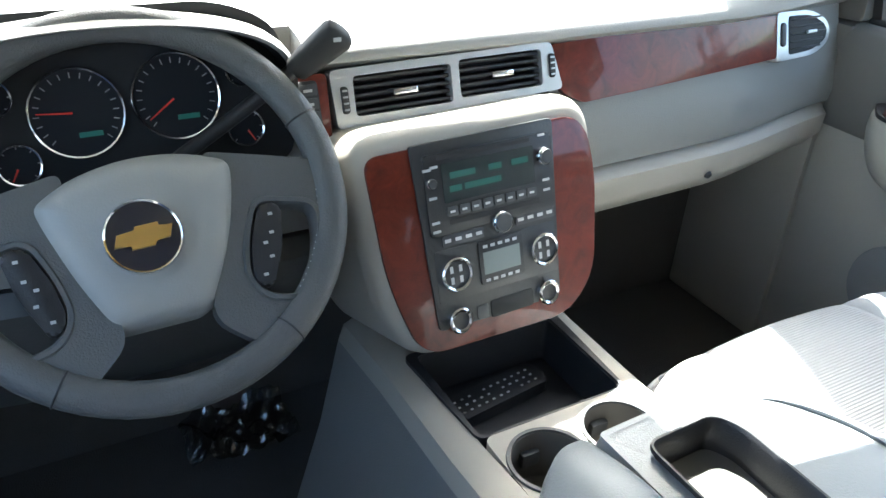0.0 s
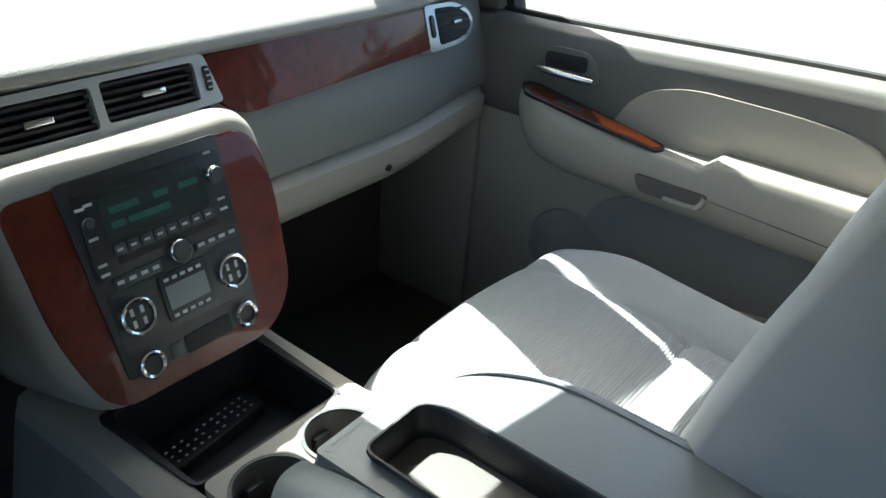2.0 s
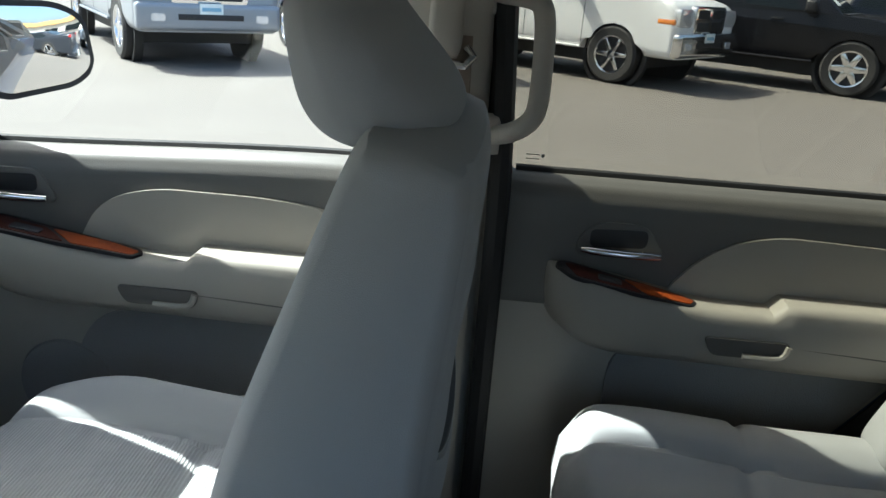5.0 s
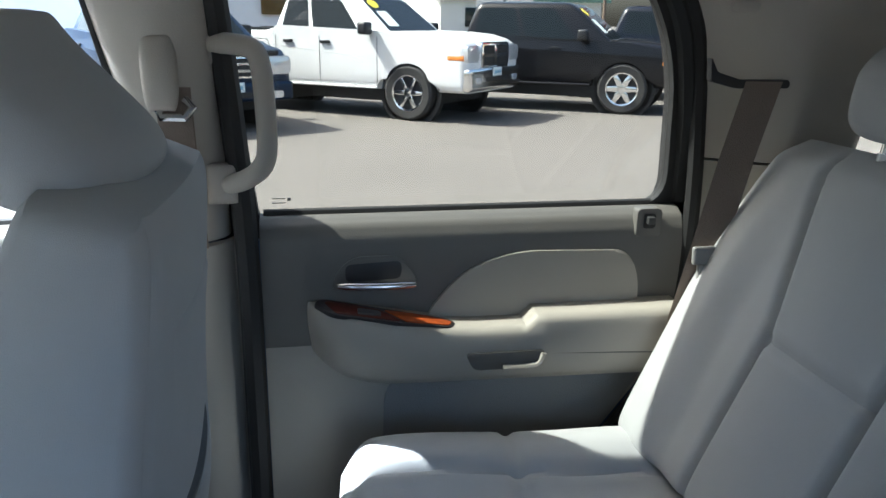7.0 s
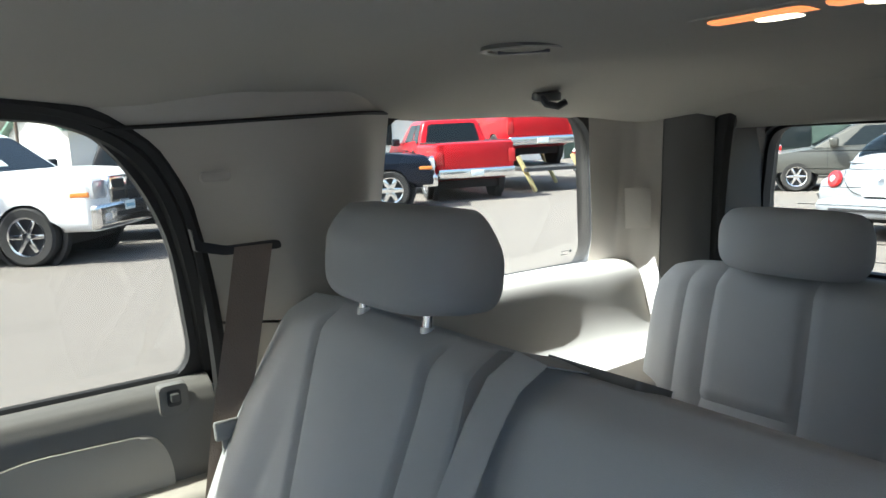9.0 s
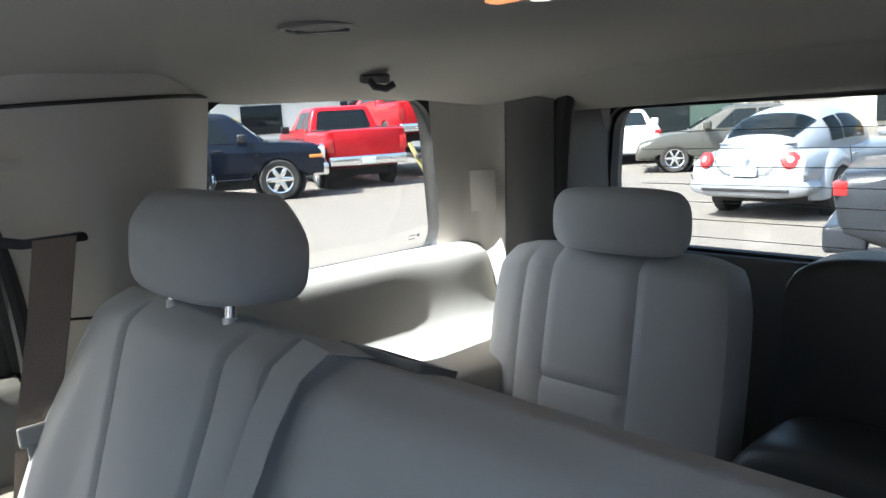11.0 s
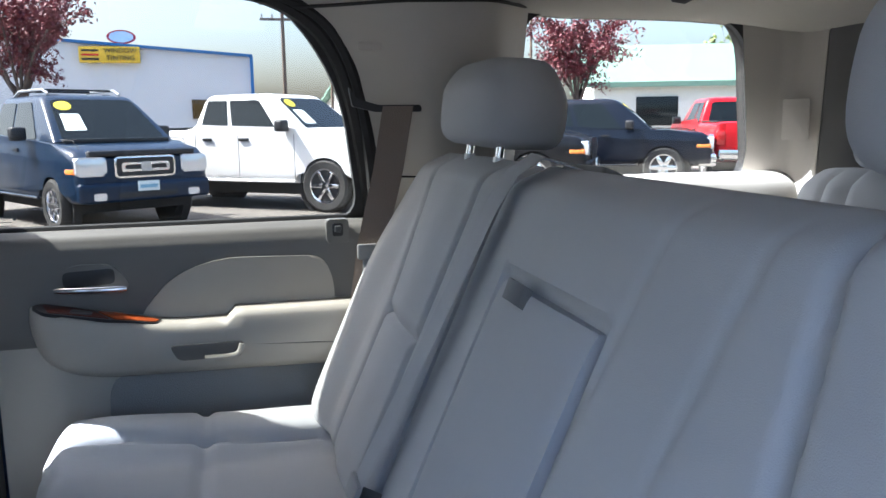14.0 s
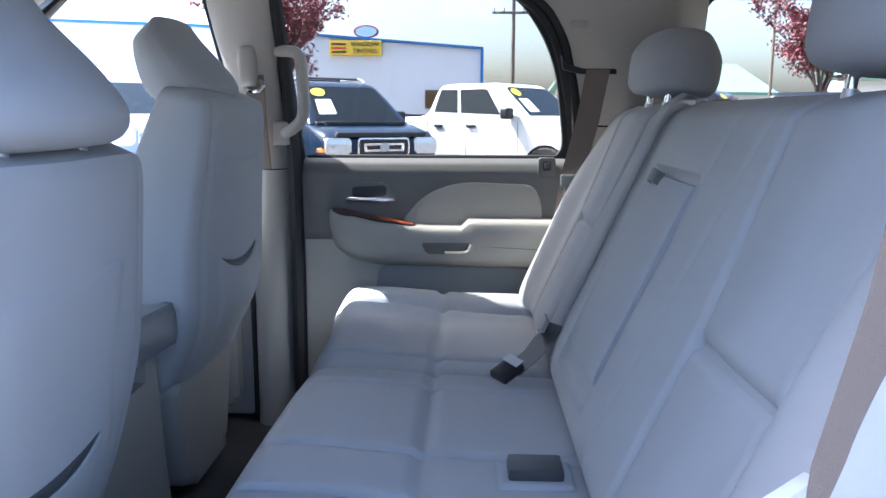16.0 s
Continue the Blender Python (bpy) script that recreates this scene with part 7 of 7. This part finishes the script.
# rounded silver compact
def beetle(place, heading):
    a = math.atan2(heading[1], heading[0])
    m = Matrix.Translation((*place, 0)) @ Matrix.Rotation(a, 4, 'Z')
    car = thing("silver_compact_car", "rounded silver compact car seen from behind", "car", (*place, 0), "parked vehicles")

    def dome(t, a, out=0.0):
        """The round roof: t runs from tail to nose, a from the left edge over the top to the other."""
        e = max(0.0, math.sin(math.pi * min(1.0, max(0.0, t))))
        h, w = 0.60 * e ** 0.62 + out, 0.73 * e ** 0.16 + out
        ca, sa = math.cos(a), math.sin(a)
        return (-0.78 + 2.70 * t - out * (0.5 - t) * 2, w * math.copysign(abs(ca) ** 0.72, ca), 0.88 + h * max(0.0, sa) ** 0.8)

    def patch(t0, t1, a0, a1, n=8):
        bm = bmesh.new()
        g = [[bm.verts.new(dome(t, radians(a), 0.012)) for a in spread(a0, a1, n)] for t in spread(t0, t1, n)]
        for i in range(n):
            for j in range(n):
                bm.faces.new((g[i][j], g[i][j + 1], g[i + 1][j + 1], g[i + 1][j]))
        bmesh.ops.solidify(bm, geom=list(bm.faces), thickness=0.02)
        return laid(bm, m)
    part("body", laid(pillow(lambda u, v: 1.02 + u * 2.0, lambda u, v: v * 0.80, lambda u, v: 0.965 - 0.02 * u - 0.05 * smoothstep(0.4, 1.0, u), lambda u, v: 0.25, 44, 30, 4.2), m), P_SILVER, car)
    part("roof", laid(loft([[dome(t, math.pi * k / 20) for k in range(21)] for t in spread(0.004, 0.996, 30)]), m), P_SILVER, car, "round silver roof")
    part("rear_window", patch(0.075, 0.265, 46, 134), CAR_GLASS, car, "dark curved rear window")
    part("windscreen", patch(0.70, 0.92, 40, 140), CAR_GLASS, car, "dark windscreen")
    part("spoiler", laid(pillow(lambda u, v: -0.66 + u * 0.05, lambda u, v: v * 0.52, lambda u, v: 1.035, lambda u, v: 0.985, 8, 24, 3), m), P_SILVER, car, "thin silver rear spoiler")
    part("trunk_line", laid(tube(eased([(-0.80, 0.50, 0.93), (-0.97, 0.44, 0.78), (-1.0, 0.30, 0.62), (-1.005, 0.0, 0.58), (-1.0, -0.30, 0.62), (-0.97, -0.44, 0.78), (-0.80, -0.50, 0.93)]), 0.005, 5), m), RUBBER, car)
    part("emblem", laid(lathe([(0.0, 0.012), (0.04, 0.012), (0.045, 0.0)], 20), m @ Matrix.Translation((-0.985, 0.0, 0.84)) @ Matrix.Rotation(radians(-74), 4, 'Y')), CHROME, car, "round bright emblem")
    for s in (1, -1):
        a0, a1 = (8, 44) if s > 0 else (172, 136)
        part("side_window", patch(0.30, 0.42, a0, a1), CAR_GLASS, car, "dark side window")
        part("side_window", patch(0.44, 0.72, a0, a1), CAR_GLASS, car, "dark side window")
        for wx in (0.0, 2.51):
            rings = []
            for k in range(19):
                a = radians(-8 + 196 * k / 18)
                rings.append([(wx + rr * math.cos(a), s * yy, 0.33 + rr * math.sin(a)) for rr, yy in ((0.345, 0.70), (0.345, 0.862), (0.37, 0.872), (0.44, 0.868), (0.51, 0.83), (0.555, 0.76), (0.565, 0.66), (0.45, 0.60))])
            part("fender", laid(loft(rings), m), P_SILVER, car, "bulging silver fender")
            part("wheel_well", laid(lathe([(0.0, 0.0), (0.36, 0.0), (0.36, 0.16)], 24), m @ Matrix.Translation((wx, s * 0.66, 0.33)) @ Matrix.Rotation(radians(-90 * s), 4, 'X')), RUBBER, car, "black wheel well")
        tl = part("tail_light", laid(lathe([(0.120, 0.0), (0.105, 0.035), (0.05, 0.05), (0.0, 0.052)], 24), m @ Matrix.Translation((-0.915, s * 0.58, 0.80)) @ Matrix.Rotation(radians(22 * -s), 4, 'Z') @ Matrix.Rotation(radians(-70), 4, 'Y')), TAIL, car, "round red tail light")
        part("reverse_lens", laid(lathe([(0.045, 0.05), (0.03, 0.062), (0.0, 0.064)], 16), m @ Matrix.Translation((-0.915, s * 0.58, 0.80)) @ Matrix.Rotation(radians(22 * -s), 4, 'Z') @ Matrix.Rotation(radians(-70), 4, 'Y')), LAMP, tl, "white centre lens")
        part("side_reflector", laid(box(-0.96, -0.80, s * 0.74 - 0.03, s * 0.74 + 0.03, 0.585, 0.63, 0.01), m), TAIL, car, "red reflector")
        part("wing_mirror", laid(pillow(lambda u, v: 1.42 + u * 0.06, lambda u, v: s * (0.90 + 0.10 * v), lambda u, v: 1.09, lambda u, v: 0.97, 10, 12, 3), m), P_SILVER, car, "wing mirror")
        part("door_gap", laid(tube([(0.42, s * 0.806, 0.40), (0.44, s * 0.812, 0.70), (0.42, s * 0.79, 0.90)], 0.005, 5), m), RUBBER, car)
        part("door_handle", laid(box(0.50, 0.66, s * 0.805 - 0.015, s * 0.805 + 0.015, 0.76, 0.80, 0.01), m), P_SILVER, car, "door handle")
    for wx in (0.0, 2.51):
        for s in (1, -1):
            add_wheel(car, m, wx, s * 0.745, 0.33, "chrome")
    part("rear_bumper", laid(pillow(lambda u, v: -0.84 + 0.20 * u + 0.10 * v ** 4, lambda u, v: v * 0.84, lambda u, v: 0.60, lambda u, v: 0.30, 16, 30, 3.4), m), P_SILVER, car, "silver rear bumper")
    part("bumper_gap", laid(box(-1.050, -0.95, -0.60, 0.60, 0.395, 0.435, 0.01), m), BLACK, car, "dark bumper slot")
    part("rear_plate", laid(box(-1.035, -0.98, -0.17, 0.17, 0.60, 0.72, 0.006), m), PAPER, car, "pale rear plate")
    part("underside", laid(box(-0.5, 2.9, -0.7, 0.7, 0.2, 0.4), m), RUBBER, car, "dark underside")


beetle((4.57, -11.1), (0.0, -1.0))

# display ramp with ladders
ramp = thing("display_ramp", "steel display ramp with yellow ladder legs", "ramp", (17.5, -17, 0))
for k, (px, py) in enumerate(((15.55, -13.55), (14.75, -14.75), (18.2, -14.3), (17.6, -16.2))):
    lad = part("ladder", tube([(px, py, 0.95), (px - 0.3, py - 0.33, 0.0)], 0.06, 6), mat("ramp_yellow", (0.65, 0.55, 0.25), 0.6) if k == 0 else bpy.data.materials["ramp_yellow"], ramp, "yellow ladder leg")
    part("ladder", tube([(px + 0.27, py - 0.24, 0.95), (px - 0.03, py - 0.57, 0.0)], 0.06, 6), bpy.data.materials["ramp_yellow"], ramp, "yellow ladder leg")
    for q in range(4):
        f_ = (q + 0.5) / 4
        part("rung", tube([(px - 0.3 * f_, py - 0.33 * f_, 0.95 - 0.95 * f_), (px + 0.27 - 0.3 * f_, py - 0.24 - 0.33 * f_, 0.95 - 0.95 * f_)], 0.04, 6), bpy.data.materials["ramp_yellow"], ramp)
deck = slab([(15.2, -13.55), (21.0, -15.6), (20.4, -17.6), (14.6, -15.2)], 'z', 0.55, 0.64)
part("deck", deck, DARK, ramp, "dark steel deck")

# ---------- buildings ----------
def siding(name, c):
    m = mat(name, c, 0.6, vary=0.06, vary_size=0.4)
    nt = m.node_tree
    w = nt.nodes.new("ShaderNodeTexWave")
    w.bands_direction = 'Y'
    w.inputs["Scale"].default_value = 1.6
    bump = nt.nodes.new("ShaderNodeBump")
    bump.inputs["Strength"].default_value = 0.3
    nt.links.new(nt.nodes["Texture Coordinate"].outputs["Object"], w.inputs["Vector"])
    nt.links.new(w.outputs["Fac"], bump.inputs["Height"])
    nt.links.new(bump.outputs[0], nt.nodes["Principled BSDF"].inputs["Normal"])
    return m


M_WALL = siding("pale_metal_siding", (0.72, 0.74, 0.78))
M_BLUE = mat("blue_trim", (0.03, 0.16, 0.45), 0.5)
M_GREEN = mat("green_metal_roof", (0.17, 0.28, 0.22), 0.55, vary=0.1)
M_GABLE = mat("white_boards", (0.75, 0.74, 0.70), 0.7)
M_SIGN = mat("yellow_sign", (0.80, 0.55, 0.04), 0.5)
M_FOREST = mat("dark_green_facade", (0.035, 0.06, 0.05), 0.6)
M_SHINGLE = mat("tan_shingles", (0.50, 0.33, 0.14), 0.85, vary=0.25, vary_size=4)
M_BRICK = mat("painted_blockwork", (0.60, 0.58, 0.52), 0.8)


def text(body, size, m, material, parent, label, extrude=0.01):
    cu = bpy.data.curves.new("lettering", 'FONT')
    cu.body, cu.size, cu.extrude, cu.align_x, cu.align_y = body, size, extrude, 'CENTER', 'CENTER'
    cu.materials.append(material)
    tmp = bpy.data.objects.new("lettering_curve", cu)
    me = bpy.data.meshes.new_from_object(tmp)
    bpy.data.objects.remove(tmp)
    me.transform(m)
    ob = new("lettering", me)
    ob.parent = parent
    ob.matrix_parent_inverse = parent.matrix_world.inverted()
    return tagged(ob, label)


shop = thing("shop_building", "pale metal shop building with blue roof edge", "building", (40, 12, 0))
part("wall", slab([(-0.7, 0), (40, 0), (40, 6.2), (12.0, 5.25), (-0.7, 4.30)], 'x', 48, 34.2), M_WALL, shop)
part("roof_edge", slab([(-0.8, 4.30), (12.0, 5.25), (40, 6.2), (40, 6.32), (12.0, 5.37), (-0.8, 4.40)], 'x', 48.3, 34.0), M_BLUE, shop, "blue roof edge")
part("corner_trim", box(34.0, 34.3, -0.82, -0.69, 0, 4.33), M_BLUE, shop, "blue corner trim")
part("window", box(34.05, 34.25, 0.35, 1.75, 1.75, 2.55, 0.02), mat("amber_window", (0.10, 0.065, 0.02), 0.15), shop, "dark amber window")
sg = part("sign", box(33.95, 34.15, 3.65, 5.95, 4.02, 4.66, 0.02), M_SIGN, shop, "yellow sign with dark lettering")
msg = plane_m((33.93, 4.40, 4.35), (0, -1, 0), (0, 0, 1))
text("WINDOW", 0.27, msg @ Matrix.Translation((0.02, 0.14, 0)), BLACK, sg, "dark lettering")
text("TINTING", 0.27, msg @ Matrix.Translation((0.02, -0.15, 0)), BLACK, sg, "dark lettering")
for k in range(3):
    part("sign_bar", box(33.935, 33.95, 5.20, 5.85, 4.12 + k * 0.17, 4.20 + k * 0.17), RED_PRINT if k == 1 else BLACK, sg)
ov = part("oval_sign", laid(slab(disc(0, 0, 0.52, 32), 'z', -0.05, 0.05), Matrix.Translation((38.5, 4.9, 5.50)) @ plane_m((0, 0, 0), (0, -1, 0), (0, 0, 1)) @ Matrix.Diagonal((1.2, 0.6, 1, 1))), mat("sign_red", (0.5, 0.03, 0.04), 0.5), shop, "red oval sign")
part("oval_bar", laid(slab([(1.15 * px, 0.55 * py) for px, py in disc(0, 0, 0.455, 32)], 'z', 0.05, 0.07), Matrix.Translation((38.5, 4.9, 5.50)) @ plane_m((0, 0, 0), (0, -1, 0), (0, 0, 1))), WHITE_P, ov)


def gable_house(name, label, c, along, length, depth, eave, ridge, wall_m, roof_m):
    a = math.atan2(along[1], along[0])
    m = Matrix.Translation((c[0], c[1], 0)) @ Matrix.Rotation(a, 4, 'Z')
    h = thing(name, label, "building", (c[0], c[1], 0))
    part("wall", laid(slab([(-depth / 2, 0), (depth / 2, 0), (depth / 2, eave), (0, ridge), (-depth / 2, eave)], 'x', 0, length), m), wall_m, h)
    for s in (1, -1):
        part("roof", laid(slab([(s * (depth / 2 + 0.5), eave - 0.25), (s * (depth / 2 + 0.5), eave), (0, ridge + 0.35), (0, ridge + 0.10)], 'x', -0.6, length + 0.6), m), roof_m, h, "green metal roof slope")
        for k in range(int(length / 5)):
            part("window", laid(box(2 + k * 5, 4 + k * 5, min(s * depth / 2 - 0.1, s * depth / 2 + 0.04), max(s * depth / 2 - 0.1, s * depth / 2 + 0.04), 1.2, 2.6, 0.02), m), CAR_GLASS, h)
    return h


gable_house("green_roofed_house", "long low building with a green metal roof", (40.5, -19.0), (-0.35, -0.94), 26, 11, 3.3, 5.2, M_GABLE, M_GREEN)
gable_house("green_roofed_house", "far building with a green roof", (66, -9.0), (0.2, -0.98), 14, 12, 3.4, 5.6, M_GABLE, M_GREEN)
row = thing("shop_row", "low dark green repair shop with white panels", "building", (18, -38, 0))
MRW = plane_m((23.5, -33.2, 0), (-0.90, -0.44, 0), (0, 0, 1))
part("wall", laid(box(-2, 30, 0, 4.6, -8, 0), MRW), M_BRICK, row)
part("facade", laid(box(-1.5, 5.2, 0, 3.5, 0, 0.15), MRW), M_FOREST, row, "dark green facade")
part("fascia", laid(box(-1.5, 4.3, 3.5, 4.7, 0, 0.3), MRW), M_GABLE, row, "pale fascia")
part("tower", laid(box(4.3, 6.0, 0, 5.2, 0, 0.5), MRW), M_FOREST, row, "dark pier")
part("shingle_roof", laid(slab([(6.0, 3.7), (30, 3.7), (30, 5.3), (6.0, 5.3)], 'z', 0.0, 0.9), MRW), M_SHINGLE, row, "tan shingled canopy")
part("banner", laid(box(6.6, 10.5, 1.4, 3.2, 0, 0.12), MRW), M_GABLE, row, "white banner")
part("banner_bar", laid(box(6.6, 10.5, 2.75, 3.2, 0.12, 0.14), MRW), M_BLUE, row, "blue banner stripe")
for k, (x0, x1) in enumerate(((1.4, 4.0), (12, 14.5), (17, 20), (22, 25))):
    part("window", laid(box(x0, x1, 0.2, 2.2, 0.0, 0.2), MRW), CAR_GLASS, row, "dark shop window")
text("& REPAIR", 0.62, MRW @ Matrix.Translation((2.2, 2.85, 0.17)), MARK, row, "white lettering")
eu = part("facade", laid(box(-12, -3.5, 0, 4.2, -1, 0.1), MRW), M_FOREST, row, "dark grey facade")
text("EUROPEAN", 0.9, MRW @ Matrix.Translation((-7.5, 3.4, 0.12)), MARK, row, "white lettering")
sp_ = thing("pole_sign", "dealer sign with green and white panels", "sign", (39, -9.8, 0))
part("panel", laid(box(-1.4, 1.4, 2.9, 3.7, -0.1, 0.1), plane_m((39, -9.8, 0), (-0.25, -0.97, 0), (0, 0, 1))), mat("sign_green", (0.18, 0.42, 0.08), 0.5), sp_, "green and yellow panel")
part("panel", laid(box(-1.4, 1.4, 1.9, 2.8, -0.1, 0.1), plane_m((39, -9.8, 0), (-0.25, -0.97, 0), (0, 0, 1))), M_GABLE, sp_, "white panel")
part("post", tube([(39, -9.8, 0), (39, -9.8, 3.0)], 0.12, 8), DARK_GREY, sp_)

# ---------- poles and trees ----------
WOODPOLE = mat("weathered_pole", (0.16, 0.12, 0.09), 0.9, vary=0.3)


def pole(x, y, h, arms):
    p = thing("utility_pole", "weathered wooden utility pole with crossarms", "utility pole", (x, y, 0), "utility poles")
    part("post", tube([(x, y, 0), (x, y, h)], [0.12, 0.085], 10), WOODPOLE, p)
    for z in arms:
        part("crossarm", box(x - 0.06, x + 0.06, y - 1.1, y + 1.1, z, z + 0.12), WOODPOLE, p)
        for k in (-1, -0.5, 0.5, 1):
            part("insulator", tube([(x, y + k, z + 0.12), (x, y + k, z + 0.3)], 0.04, 6), HUBPAD, p)


pole(40.5, -2.45, 8.0, (7.35, 6.6))
pole(60, -7.0, 10, (9.0,))
pole(52, -20.0, 11, (9.5,))
LEAF_RED = mat("purple_red_leaves", (0.16, 0.035, 0.045), 0.6, vary=0.35, vary_size=3)
LEAF_GREEN = mat("spring_green_leaves", (0.16, 0.20, 0.05), 0.6, vary=0.35, vary_size=3)
BARK = mat("grey_bark", (0.10, 0.08, 0.07), 0.95, grain=1.0, grain_size=40, vary=0.3)


def tree(name, label, x, y, h, spread_, leaves, leaf_m, leaf, seed):
    rnd = random.Random(seed)
    t = thing(name, label, "tree", (x, y, 0))
    tr_ = bmesh.new()
    fork = h * 0.38
    tube([(x, y, 0), (x + 0.03, y, fork * 0.6), (x, y + 0.04, fork)], [0.14, 0.11, 0.09], 8, bm=tr_)
    tips = []
    for k in range(13):
        a = 2 * math.pi * k / 13 + rnd.uniform(-0.2, 0.2)
        r = spread_ * rnd.uniform(0.35, 1.0)
        zt = h * rnd.uniform(0.62, 1.0)
        mid = Vector((x + math.cos(a) * r * 0.4, y + math.sin(a) * r * 0.4, fork + (zt - fork) * 0.55))
        tip = Vector((x + math.cos(a) * r, y + math.sin(a) * r, zt))
        base = Vector((x, y, fork * rnd.uniform(0.8, 1.0)))
        tube([base, mid, tip], [0.045, 0.024, 0.008], 6, bm=tr_)
        for q in range(9):
            f_ = rnd.uniform(0.25, 1.0)
            p = base.lerp(mid, min(1, f_ * 2)) if f_ < 0.5 else mid.lerp(tip, f_ * 2 - 1)
            e = p + Vector((rnd.uniform(-1, 1), rnd.uniform(-1, 1), rnd.uniform(-0.2, 0.9))) * spread_ * 0.33
            tube([p, e], [0.018, 0.006], 4, bm=tr_)
            tips.append((p, e))
    part("trunk", tr_, BARK, t)
    verts, faces = [], []
    for k in range(leaves):
        p, e = rnd.choice(tips)
        c = p.lerp(e, rnd.uniform(0.2, 1.15)) + Vector((rnd.gauss(0, 0.10), rnd.gauss(0, 0.10), rnd.gauss(0, 0.10)))
        u = Vector((rnd.uniform(-1, 1), rnd.uniform(-1, 1), rnd.uniform(-1, 1))).normalized()
        w = u.cross(Vector((rnd.uniform(-1, 1), rnd.uniform(-1, 1), rnd.uniform(-1, 1)))).normalized()
        s = leaf * rnd.uniform(0.6, 1.3)
        i = len(verts)
        verts += [c - u * s, c + w * s * 0.5, c + u * s, c - w * s * 0.5]
        faces.append((i, i + 1, i + 2, i + 3))
    me = bpy.data.meshes.new("crown")
    me.from_pydata(verts, [], faces)
    me.materials.append(leaf_m)
    ob = new("crown", me)
    ob.parent = t
    ob.matrix_parent_inverse = t.matrix_world.inverted()
    tagged(ob, "small leaves with gaps between", kind="stuff")


tree("red_leaf_tree", "red-leaved ornamental tree behind the parked trucks", 20.5, -9.6, 5.4, 1.9, 8000, LEAF_RED, 0.062, 3)
tree("red_leaf_tree", "red-leaved ornamental tree beside the shop", 20.5, 4.9, 6.0, 2.3, 10000, LEAF_RED, 0.062, 5)
tree("green_tree", "young green tree behind the low building", 55, -38, 8.5, 3.5, 1800, LEAF_GREEN, 0.22, 7)
tree("bare_tree", "almost bare street tree before the shops", 12.6, -28.5, 6.5, 2.2, 350, LEAF_GREEN, 0.06, 9)
tree("green_tree", "young green tree over the far roofs", 30, -40, 7.0, 3.0, 1500, LEAF_GREEN, 0.2, 11)
